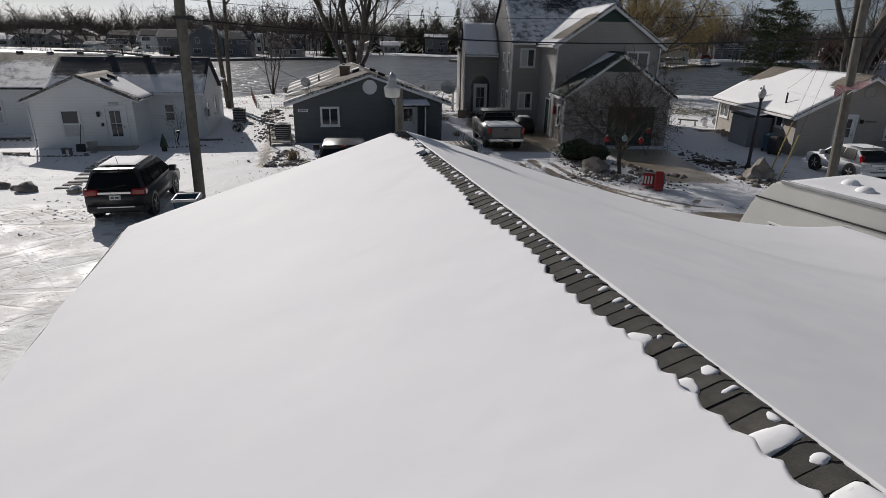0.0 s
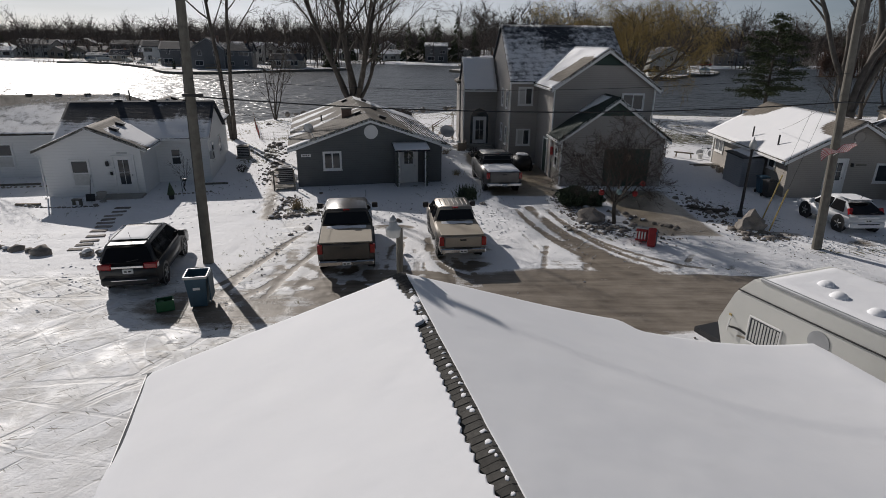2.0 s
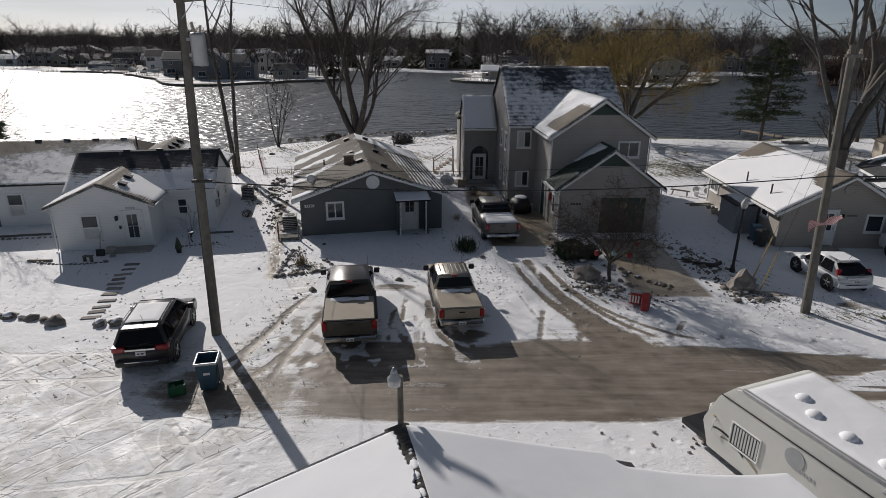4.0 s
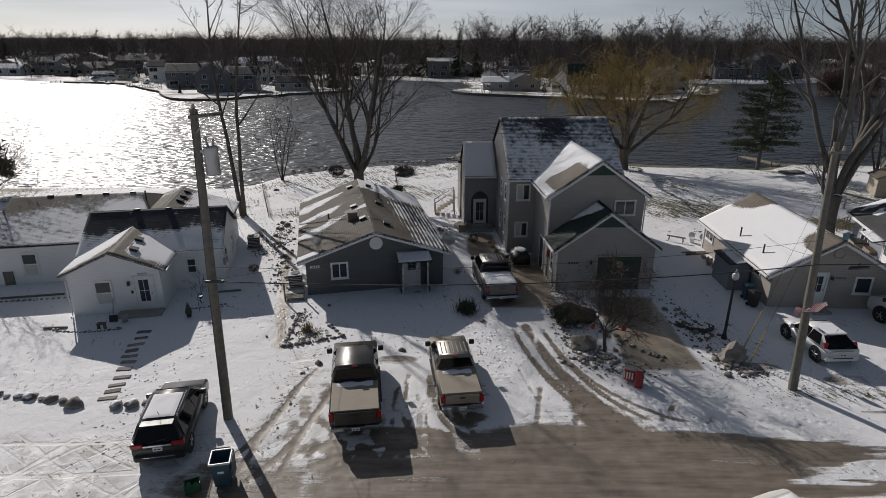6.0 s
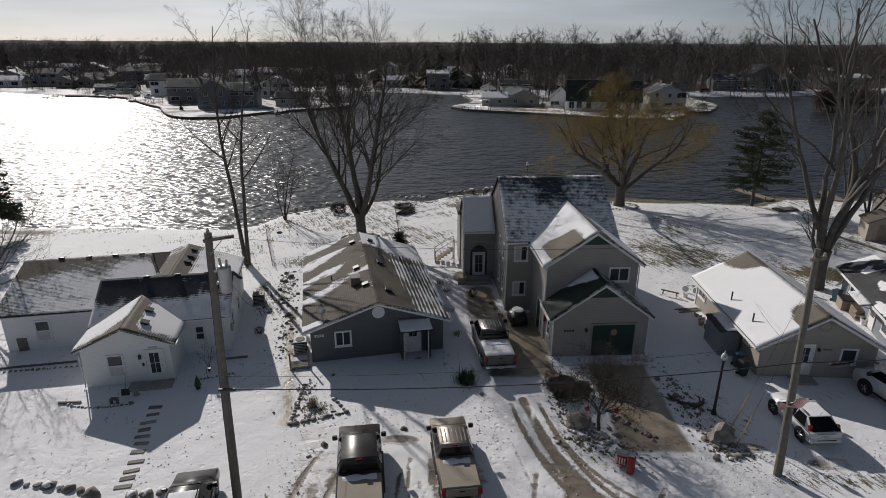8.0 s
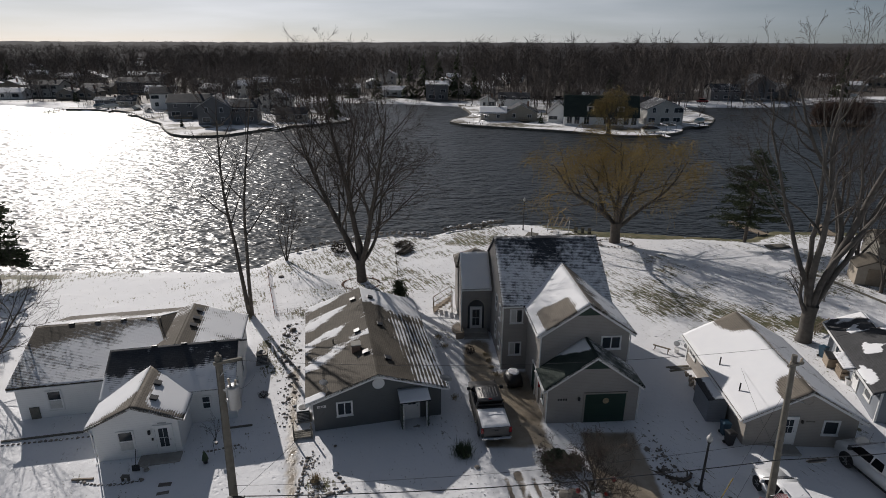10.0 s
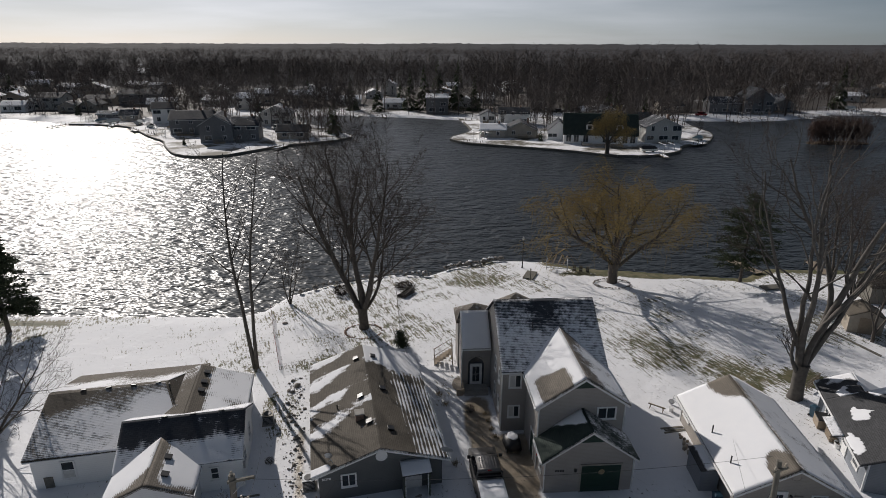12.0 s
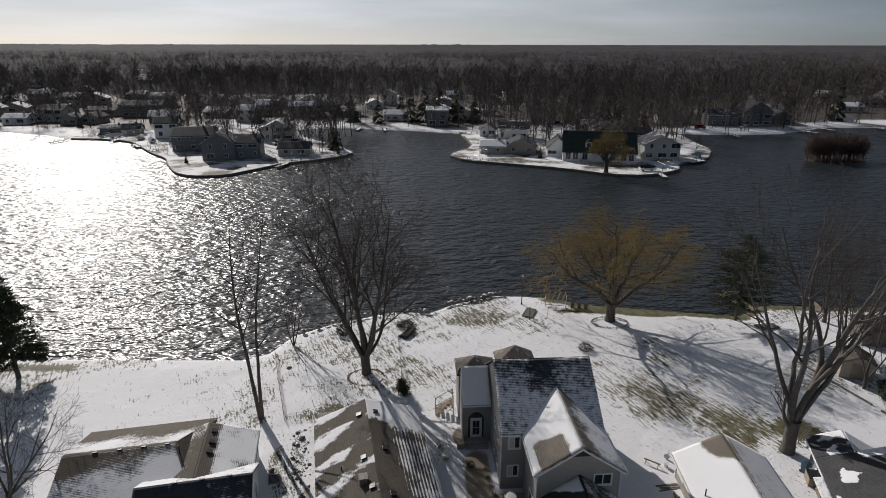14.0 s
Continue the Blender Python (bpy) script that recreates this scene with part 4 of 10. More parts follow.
    h = maths(n, l, "SUBTRACT", h, maths(n, l, "MULTIPLY", maths(n, l, "ADD", wheel_marks, crust_shade), 0.8))
    h = maths(n, l, "MULTIPLY", h, maths(n, l, "MULTIPLY_ADD", md, -0.75, 1.0))
    h = maths(n, l, "SUBTRACT", h, maths(n, l, "MULTIPLY", md, 0.2))
    bump(n, l, p, h, 0.42, 0.08)
    return m


M["ground"] = ground_mat()
gme = grid_mesh("ground", X, Y, Z)
for nm, arr in (("mud", mud), ("grass", grass), ("wet", wet), ("rut", rut), ("litter_shade", litter_shade)):
    gme.attributes.new(nm, "FLOAT", "POINT").data.foreach_set("value", arr.astype(np.float32).ravel())
gme.materials.append(M["ground"])
ground = tagged(new("ground", gme), "snow-covered lots, slushy brown street and wooded far shore", "ground", kind="structure")


def water_mat():
    m, n, l, p = nodes_of("lake_water")
    pos = n.new("ShaderNodeNewGeometry").outputs["Position"]
    mp = n.new("ShaderNodeMapping")
    mp.inputs["Rotation"].default_value = (0, 0, radians(-25))
    mp.inputs["Scale"].default_value = (0.55, 1.0, 1.0)
    l.new(pos, mp.inputs[0])
    w1, w2, gust = noise_node(n, l, mp.outputs[0], 0.7, 2.0, 0.55), noise_node(n, l, mp.outputs[0], 2.6, 1.0, 0.5), noise_node(n, l, pos, 0.03, 4.0)
    l.new(mix(n, l, gust, (0.017, 0.022, 0.026), (0.027, 0.033, 0.037)), p.inputs["Base Color"])
    p.inputs["Roughness"].default_value = 0.33
    p.inputs["IOR"].default_value = 1.33
    h = maths(n, l, "ADD", maths(n, l, "MULTIPLY", w1, 1.0), maths(n, l, "MULTIPLY", w2, 0.13))
    h = maths(n, l, "MULTIPLY", h, maths(n, l, "MULTIPLY_ADD", ramp(n, l, gust, 0.35, 0.65), 0.5, 0.5))
    bump(n, l, p, h, 1.0, 1.08)
    return m


wx = np.array([-1500.0, 1500.0])
wme = grid_mesh("water", *np.meshgrid(wx, np.array([58.0, 420.0])), np.full((2, 2), LAKE_Z))
wme.materials.append(water_mat())
tagged(new("water", wme), "dark rippled lake with glittering sun on it", "lake", kind="structure")


def land_slab(name, pts, label):
    """A flat point of land in the lake behind a low sea wall."""
    bm = bmesh.new()
    smooth_pts = []
    for (ax, ay), (bx, by) in zip(pts, pts[1:] + pts[:1]):
        smooth_pts += [(ax * 0.8 + bx * 0.2, ay * 0.8 + by * 0.2), (ax * 0.2 + bx * 0.8, ay * 0.2 + by * 0.8)]
    f = bm.faces.new([bm.verts.new((x, y, -0.02)) for x, y in smooth_pts])
    if f.normal.z < 0:
        f.normal_flip()
    ext = bmesh.ops.extrude_face_region(bm, geom=[f])
    bmesh.ops.translate(bm, vec=(0, 0, -2.0), verts=[v for v in ext["geom"] if isinstance(v, bmesh.types.BMVert)])
    bmesh.ops.recalc_face_normals(bm, faces=bm.faces)
    slab = part(name, bm, M["snow_far"], None)
    tagged(slab, label, "ground", kind="structure")
    # the sea wall's cap
    wall_bm = bmesh.new()
    for (ax, ay), (bx, by) in zip(smooth_pts, smooth_pts[1:]):
        d = Vector((bx - ax, by - ay, 0))
        if d.length < 0.1 or max(ay, by) > 226:
            continue
        nn = Vector((d.y, -d.x, 0)).normalized() * 0.18
        v = [wall_bm.verts.new(Vector((x, y, z)) + s * nn) for x, y in ((ax, ay), (bx, by)) for s in (1, -1) for z in (-1.2, 0.03)]
        for q in ((0, 1, 5, 4), (1, 3, 7, 5), (3, 2, 6, 7)):
            wall_bm.faces.new([v[i] for i in q])
    part("sea_wall", wall_bm, M["pole_wood"], slab)


m_, n_, l_, p_ = nodes_of("snowy_far_lots")
pos_ = n_.new("ShaderNodeNewGeometry").outputs["Position"]
l_.new(mix(n_, l_, ramp(n_, l_, noise_node(n_, l_, pos_, 0.11, 6.0, 0.65), 0.46, 0.6), SNOW_B, (0.1, 0.085, 0.055)), p_.inputs["Base Color"])
p_.inputs["Roughness"].default_value = 0.8
bump(n_, l_, p_, noise_node(n_, l_, pos_, 1.5, 4.0), 0.4, 0.1)
M["snow_far"] = m_
land_slab("point_west", [(-140, 217), (-128, 216.5), (-113, 211.5), (-103.5, 200), (-94, 188), (-85.5, 179.5), (-82, 172), (-74, 159), (-68, 155), (-59, 156), (-53.5, 163.5), (-47.5, 172), (-40, 176.5), (-32, 182.5), (-28.5, 189.5), (-35.5, 201), (-55, 225), (-60, 247), (-140, 250)], "snowy point of land with a low sea wall")
land_slab("point_east", [(5, 242), (9, 220), (10.5, 201), (1.5, 186), (7, 177), (19, 172.5), (35, 165.5), (46, 158), (55, 156.5), (67, 163), (71, 173), (82, 179), (91, 196), (91, 210), (95, 250)], "snowy point of land with a low sea wall")

# ---- houses of the near shore ----
def flat_snow(v):
    return lambda s, r: v


def roof_vent(parent, m, mat="black"):
    """A low metal box vent."""
    part("roof_vent", moved(boxes((-0.2, 0.2, -0.2, 0.2, 0, 0.12), (-0.24, 0.24, -0.26, 0.22, 0.12, 0.16), bev=0.02), m), M[mat], parent)


def vent_pipe(parent, x, y, z, h=0.5):
    part("vent_pipe", moved(lathe([(0.05, -0.1), (0.05, h), (0.035, h)], 8), pose(x, y, z)), M["black"], parent)


# own house: the snowy roof below the camera
OWN = pose(-0.66, 9.09, 0, 0, 0, 14.6)
own = thing("own_house", OWN, "low house with a thickly snow-covered shingle roof", "house")
RIDGE_Z, KL, KR = 4.25, 0.325, 0.34
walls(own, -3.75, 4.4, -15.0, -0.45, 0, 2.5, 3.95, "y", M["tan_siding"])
roof_slab(own, (-4.15, 0, RIDGE_Z - 4.15 * KL), (-4.15, -15.4, RIDGE_Z - 4.15 * KL), (0, -15.4, RIDGE_Z), (0, 0, RIDGE_Z), M["sh_dark"], flat_snow(0.0), n=(4, 2))
roof_slab(own, (4.75, -15.4, RIDGE_Z - 4.75 * KR), (4.75, -0.27, RIDGE_Z - 4.75 * KR), (0, 0, RIDGE_Z), (0, -15.4, RIDGE_Z), M["sh_dark"], flat_snow(0.0), n=(4, 2))
roof_slab(own, (7.75, -15.4, 2.48), (7.75, -1.35, 2.48), (4.3, -0.72, 2.82), (4.3, -15.4, 2.82), M["sh_dark"], flat_snow(0.0), n=(4, 2))
walls(own, 4.42, 7.4, -15.0, -1.5, 0, 2.1, 2.1, "y", M["tan_siding"])


def snow_sheet(parent, name, u0, u1, v0, v1, zf, edge_near_ridge, nu, nv, thick=0.075, wave=0.011, label="", front=None, lip=0.1):
    """A blanket of snow on a slope, from u0 at its lower edge to the ragged edge by the ridge, with rounded rims."""
    verts, faces = [], []
    for j in range(nv + 1):
        v = v0 + (v1 - v0) * j / nv
        ue = edge_near_ridge(v)
        for i in range(nu + 1):
            k = i / nu
            u = u0 + (ue - u0) * (1 - (1 - k) ** 1.7)
            vj = v
            if front:
                vj = v0 + (front(abs(u)) - v0) * j / nv
            rim = min(1.0, (1 - k) * abs(ue - u0) / lip, (k * abs(ue - u0) + 0.01) / 0.1, (v1 - v) / 0.1 + 0.05, (v - v0) / 0.1 + 0.05)
            rim = math.sqrt(max(0.0, 1 - (1 - rim) ** 2)) if lip < 0.3 else rim * rim * (3 - 2 * rim)
            h = thick * (rim if k > 0 else 0.05) + wave * rim * (hsh(u, v, 0.5, 3.0) + 0.5 * hsh(u, v, 1.8, 9.0) + 0.15 * hsh(u, v, 7, 4.0))
            verts.append((u + 0.05 * hsh(v, 0, 1.2, 5.0) * (k < 0.01), vj, zf(u) + h + 0.004 - (0.05 if k == 0 and u < 0 else 0.0)))
    for j in range(nv):
        for i in range(nu):
            a = j * (nu + 1) + i
            q = (a, a + 1, a + nu + 2, a + nu + 1)
            faces.append(q if u0 < u1 else q[::-1])
    return part_mesh(name, mesh_from(name, verts, faces, True), M["roof_snow"], parent, label)


def ragged(v, base, amp, seed):
    """The melted edge along the ridge: shingle-wide teeth and slow swings."""
    tooth = abs(((v + 0.03 * hsh(v, 0, 1.5, seed)) / 0.145) % 1.0 - 0.35)
    return base + amp * (0.75 * hsh(v, seed, 0.9, seed) + 0.5 * hsh(v, seed, 3.1, seed + 2)) + 0.055 * tooth


snow_sheet(own, "snow_cover", -4.2, 0, -15.4, -0.1, lambda u: RIDGE_Z - abs(u) * KL, lambda v: min(-0.06, -0.185 + ragged(v, 0, 0.1, 2.0) + (0.2 if -1.9 < v < -0.9 else 0.0) * (0.5 + hsh(v, 0, 3.0, 4.0))), 40, 620)
def right_z(u):
    # the snow fills the bend between the roof and its lower wing
    return RIDGE_Z - 0.30 * u - 0.01435 * u * u + 0.00328 * u ** 3


snow_sheet(own, "snow_cover", 7.72, 0, -15.4, -0.02, right_z, lambda v: 0.05 + 0.012 * hsh(v, 1, 2.0, 7.0), 90, 300, thick=0.03, lip=0.04, front=lambda u: -0.02 - 0.055 * min(u, 4.15) - 0.4 * ease(u, 4.05, 4.3) - 0.18 * max(0.0, u - 4.2))
part("fascia", boxes((-4.17, -4.13, -15.4, 0, RIDGE_Z - 4.15 * KL - 0.2, RIDGE_Z - 4.15 * KL - 0.02)), M["white_trim"], own)

# grey house with the gable door
GH = pose(-7.9, 31.25, 0, 0, 0, 12.5)
gh = thing("gable_house", GH, "dark grey sided cottage with melting snow on its brown roof", "house")
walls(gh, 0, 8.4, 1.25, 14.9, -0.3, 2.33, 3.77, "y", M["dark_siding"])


def gh_snow_left(s, r):
    # slanting bands of snow that widen towards the eave; bare over the street's gable and along the ridge
    band = math.sin(2 * math.pi * (s + 0.3 * r + 0.5 * hsh(s, r, 0.35, 11.0)) / 3.1 + 0.4)
    f = 0.4 + 0.3 * band + 0.35 * hsh(s, r, 0.75, 5.0) + 0.3 * hsh(s, r * 0.35, 2.6, 7.0) - 0.3 * ease(r, 2.3, 3.7)
    f -= 1.0 * ease(s - 0.25 * r, 10.3, 11.2) * ease(-s, -13.9, -13.3)
    return float(f + 1.3 * ease(s, 13.2, 13.6) * ease(-r, -1.5, -1.0))


def gh_snow_right(s, r):
    # broken lines of snow caught along the courses, thick towards the eave and the back, bare under the ridge
    streak = math.sin(2 * math.pi * (r + 0.05 * hsh(s, r, 0.5, 8.0)) / 0.29)
    f = 0.5 + 0.4 * streak * float(ease(-s, -10.6, -9.6)) + 0.25 * hsh(s, r, 0.7, 2.0) + 0.3 * hsh(s * 0.8, r * 2.0, 1.5, 4.0)
    f -= 0.7 * ease(r + 0.06 * (9 - s), 2.5, 3.5) * ease(-s, -12.0, -10.8)
    return float(f + 0.5 * ease(s, 10.2, 11.2) - 0.4 * ease(s, 8.6, 9.2) * ease(-s, -10.2, -9.7))


gable_roof(gh, 0, 8.4, 1.25, 14.9, 2.33, 3.77, "y", 0.47, 0.25, M["sh_melt"], gh_snow_left, gh_snow_right, cell=0.07, puff=0.015)
rakes(gh, 0, 8.4, 1.04, 2.33, 3.77, 0.47, M["white_trim"], 0.2)
part("gable_vent", moved(lathe([(0.4, 0), (0.4, 0.04), (0.34, 0.05), (0.33, 0.03), (0.05, 0.03)], 24), pose(4.24, 1.245, 3.05, 90)), M["white_trim"], gh, "round white louvred vent")
window(gh, 1.98, 1.245, 1.0, 0.9, 0.92, "s", 2, False)
door(gh, 6.4, 1.245, 0.0, 0.9, 2.0, "s", "white_trim", (0.22, 0.78, 1.15, 1.85))
wreath = bmesh.new()
for k in range(150):
    a = random.uniform(0, 2 * math.pi)
    rr = 0.2 + random.gauss(0, 0.035)
    p0 = Vector((6.4 + rr * math.cos(a), 1.15 + random.gauss(0, 0.02), 1.6 + rr * math.sin(a)))
    d = Vector((random.gauss(0, 1), random.gauss(0, 0.5), random.gauss(0, 1))).normalized() * 0.09
    s = d.orthogonal().normalized() * 0.014
    wreath.faces.new([wreath.verts.new(q) for q in (p0 - s, p0 + s, p0 + d)])
part("wreath", wreath, M["bush_green"], gh, "green fir wreath")
for xx in (5.68, 7.22):
    part("canopy_post", boxes((xx - 0.035, xx + 0.035, 0.13, 0.2, -0.1, 2.14), bev=0.006), M["white_trim"], gh)
part("porch_panel", boxes((5.56, 5.62, 0.2, 1.23, -0.1, 2.16)), M["dark_siding"], gh)
part("porch_panel", boxes((7.3, 7.36, 0.2, 1.23, -0.1, 2.16)), M["dark_siding"], gh)
roof_slab(gh, (5.45, 0.0, 2.16), (7.45, 0.0, 2.16), (7.45, 1.24, 2.4), (5.45, 1.24, 2.4), M["sh_dark"], flat_snow(0.85), "door_canopy", 0.12, "flat snowy canopy over the door", (10, 6))
part("door_step", boxes((5.7, 7.2, 0.25, 1.24, -0.15, 0.0), bev=0.02), M["concrete"], gh)
for px in (5.6, 7.3):
    gar = bmesh.new()
    for k in range(170):
        t = random.random()
        p0 = Vector((px + random.gauss(0, 0.04), 0.12 + random.gauss(0, 0.03), 0.05 + 2.05 * t))
        d = Vector((random.gauss(0, 1), random.gauss(0, 1), random.gauss(0, 1))).normalized() * 0.1
        s = d.orthogonal().normalized() * 0.015
        gar.faces.new([gar.verts.new(q) for q in (p0 - s, p0 + s, p0 + d)])
    part("garland", gar, M["bush_green"], gh, "green garland round the door post")
part("number_plate", boxes((0.25, 0.8, 1.225, 1.246, 1.72, 1.88), bev=0.005), M["white_trim"], gh)
bars = bmesh.new()
for k in range(4):
    box(bars, 0.34 + 0.1 * k, 0.4 + 0.1 * k, 1.22, 1.224, 1.76, 1.85)
part("number_bars", bars, M["black"], gh)
chim = part("chimney", boxes((2.82, 3.42, 4.8, 5.4, 3.0, 3.95), bev=0.01), M["brick"], gh, "brick chimney stack")
part("chimney_cap", boxes((2.77, 3.47, 4.75, 5.45, 3.95, 4.03), bev=0.01), M["concrete"], chim)
for vx, vy in ((3.48, 13.2), (3.4, 7.6), (3.75, 4.2), (4.9, 13.3), (5.15, 8.4), (5.12, 3.3)):
    kk = 1.44 / 4.2
    roof_vent(gh, pose(vx, vy, 3.87 - abs(vx - 4.2) * kk, 0, math.degrees(math.atan(kk)) * (1 if vx > 4.2 else -1), 0))
vent_pipe(gh, 1.6, 7.3, 2.92, 0.4)
dish = part("satellite_dish", moved(lathe([(0.05, 0), (0.25, 0.025), (0.42, 0.09), (0.43, 0.1), (0.25, 0.05), (0.05, 0.03)], 20), pose(8.62, 0.85, 3.0, 62, 0, 155)), M["metal"], gh, "grey satellite dish on the eave")
part("dish_arm", tubes(([(8.3, 1.2, 2.1), (8.45, 1.1, 2.7), (8.6, 0.88, 2.98)], 0.025), ([(8.58, 0.9, 2.75), (8.72, 0.45, 2.9)], 0.015)), M["metal"], dish)
dish = part("satellite_dish", moved(lathe([(0.04, 0), (0.16, 0.02), (0.27, 0.06), (0.28, 0.07), (0.16, 0.035), (0.04, 0.02)], 20), pose(0.75, 1.7, 3.25, 75, 0, 170)), M["metal"], gh, "small grey satellite dish by the rake")
part("dish_arm", tubes(([(1.05, 1.5, 2.68), (0.95, 1.6, 2.95), (0.77, 1.74, 3.24)], 0.02), ([(0.85, 1.6, 3.05), (0.7, 1.35, 3.1)], 0.012)), M["metal"], dish)
part("gutter", boxes((8.88, 8.98, 1.05, 15.1, 2.06, 2.17), bev=0.01), M["white_trim"], gh)

# white house: porch wing, main block, long far wing, back gable
WH = pose(-20.2, 28.4, 0, 0, 0, 11.5)
wh = thing("white_house", WH, "white sided cottage with three snowy brown roofs", "house")
walls(wh, -0.15, 4.6, 1.2, 5.0, -0.3, 2.55, 3.55, "y", M["white_siding"])
walls(wh, -0.35, 7.45, 4.1, 10.04, -0.3, 2.66, 4.3, "x", M["white_siding"])
walls(wh, -6.6, 0.9, 6.65, 16.8, -0.3, 2.63, 4.31, "x", M["white_siding"])
walls(wh, -0.4, 7.05, 10.1, 14.2, -0.3, 2.66, 3.97, "y", M["white_siding"])


def porch_snow_l(s, r):
    return 0.95 - 0.9 * ease(s + 0.5 * r, 3.6, 5.2) * (1 if r > 0.25 else 0.6) - 0.25 * ease(r, 2.3, 2.9) + 0.2 * hsh(s, r, 0.8, 1.0)


def porch_snow_r(s, r):
    return 0.9 - 0.75 * ease(r, 1.9, 2.6) - 0.55 * ease(-s, -0.9, -0.2) + 0.15 * hsh(s, r, 0.8, 4.0)


xm = 2.22
roof_slab(wh, (-0.5, 5.4, 2.47), (-0.5, 1.02, 2.47), (xm, 1.02, 3.67), (xm, 5.75, 3.67), M["sh_tan"], porch_snow_l)
roof_slab(wh, (4.97, 1.02, 2.47), (4.97, 4.05, 2.47), (xm, 5.75, 3.67), (xm, 1.02, 3.67), M["sh_tan"], porch_snow_r)
rakes(wh, -0.15, 4.59, 1.06, 2.55, 3.55, 0.36, M["white_trim"], 0.14)
for vx, vy, vz in ((3.0, 3.9, 3.36), (3.15, 2.3, 3.3)):
    roof_vent(wh, pose(vx, vy, vz, 0, 21, 0))
gable_roof(wh, -0.35, 7.45, 4.1, 10.04, 2.66, 4.3, "x", 0.3, 0.2, M["sh_dark"],
           lambda s, r: 0.78 - 0.6 * ease(r, 1.1, 2.6) + 0.22 * hsh(s, r, 0.5, 6.0) + 0.25 * hsh(s, r, 1.5, 2.0), lambda s, r: 0.7 + 0.3 * hsh(s, r, 0.5, 16.0), cell=0.15, puff=0.02)
wing_front = lambda s, r: 0.74 - 0.42 * ease(r, 2.6, 5.0) - 0.2 * ease(-s, -3.2, -0.3) + 0.3 * ease(s, 5.0, 8.0) + 0.25 * hsh(s * 0.5, r, 0.7, 21.0)
wing_back = lambda s, r: 0.1 + 0.6 * ease(r, 1.5, 4.2) * ease(-r, -5.4, -5.0) + 0.3 * hsh(s, r, 0.35, 17.0)
roof_slab(wh, (-6.9, 6.35, 2.63), (3.4, 6.35, 2.63), (1.2, 11.72, 4.41), (-6.9, 11.72, 4.41), M["sh_brown"], wing_front, cell=0.15, puff=0.03)
roof_slab(wh, (3.4, 17.1, 2.63), (-6.9, 17.1, 2.63), (-6.9, 11.72, 4.41), (1.2, 11.72, 4.41), M["sh_brown"], wing_back, cell=0.2, puff=0.03)
roof_slab(wh, (3.4, 6.35, 2.63), (3.4, 17.1, 2.63), (1.2, 11.72, 4.41), (1.2, 11.72, 4.41), M["sh_brown"], lambda s, r: 0.3 + 0.5 * hsh(s, r, 0.6, 3.0), n=(30, 12), puff=0.03)
gable_roof(wh, -0.4, 7.05, 8.0, 14.2, 2.66, 3.97, "y", 0.3, 0.3, M["sh_brown"],
           lambda s, r: 0.4 + 0.4 * hsh(s, r, 0.6, 31.0), lambda s, r: 0.72 - 0.6 * ease(r, 2.8, 3.8) + 0.35 * hsh(s, r, 0.7, 27.0), cell=0.15, puff=0.02)
for vx, vy in ((3.9, 13.4), (3.9, 12.0), (3.9, 10.8)):
    roof_vent(wh, pose(vx, vy, 4.07 - abs(vx - 3.32) * 0.352, 0, 20, 0))
for k in range(4):
    part("ridge_vent", boxes((-4.75 + 1.75 * k, -4.35 + 1.75 * k, 11.64, 11.8, 4.38, 4.48), bev=0.03), M["black"], wh)
for k in range(3):
    part("ridge_vent", boxes((2.0 + 1.9 * k, 2.4 + 1.9 * k, 6.99, 7.15, 4.37, 4.45), bev=0.03), M["black"], wh)
vent_pipe(wh, 1.7, 11.0, 4.1, 0.6)
for z0, z1, x0, x1, y0, y1 in ((2.33, 2.43, 4.95, 5.05, 1.05, 3.7), (2.44, 2.55, 5.0, 7.65, 3.71, 3.79), (2.43, 2.53, -6.85, -0.7, 6.27, 6.35)):
    part("gutter", boxes((x0, x1, y0, y1, z0, z1), bev=0.01), M["white_trim"], wh)
window(wh, 1.58, 1.195, 0.58, 0.8, 1.33, "s", 1, True, curtain=True)
door(wh, 3.7, 1.195, 0.05, 0.9, 2.0, "s", "white_trim", (0.22, 0.78, 0.55, 1.85))
window(wh, 5.67, 4.095, 1.02, 0.5, 0.9, "s", 1, True)
window(wh, -4.35, 6.645, 0.62, 0.8, 1.35, "s", 1, True, curtain=True)
part("basement_door", boxes((-6.0, -5.42, 6.59, 6.649, -0.1, 0.9), bev=0.01), M["pole_wood"], wh)
window(wh, 7.455, 5.6, 1.0, 0.7, 1.0, "e", 1, True)
window(wh, 7.455, 8.3, 1.0, 0.7, 1.0, "e", 1, True)
part("meter_box", boxes((7.451, 7.61, 4.5, 4.8, 1.2, 1.65), bev=0.02), M["metal"], wh)
part("porch_step", boxes((2.2, 4.6, 0.25, 1.19, -0.15, 0.1), bev=0.02), M["concrete"], wh)
lam = part("wall_lamp", boxes((2.86, 3.0, 1.02, 1.195, 1.6, 1.86), bev=0.03), M["black"], wh)
part("mail_box", boxes((3.0, 3.1, 1.1, 1.195, 1.12, 1.28), bev=0.01), M["black"], wh)
part("number_plate", boxes((3.45, 3.95, 1.17, 1.195, 2.2, 2.31), bev=0.01), M["metal"], wh)
part("downspout", tubes(([(-0.4, 1.1, 2.3), (-0.21, 1.14, 2.1), (-0.21, 1.14, 0.1), (-0.21, 0.9, 0.04)], 0.04)), M["white_trim"], wh)
part("downspout", tubes(([(7.55, 3.75, 2.42), (7.5, 4.02, 2.2), (7.5, 4.02, 0.1)], 0.04)), M["white_trim"], wh)

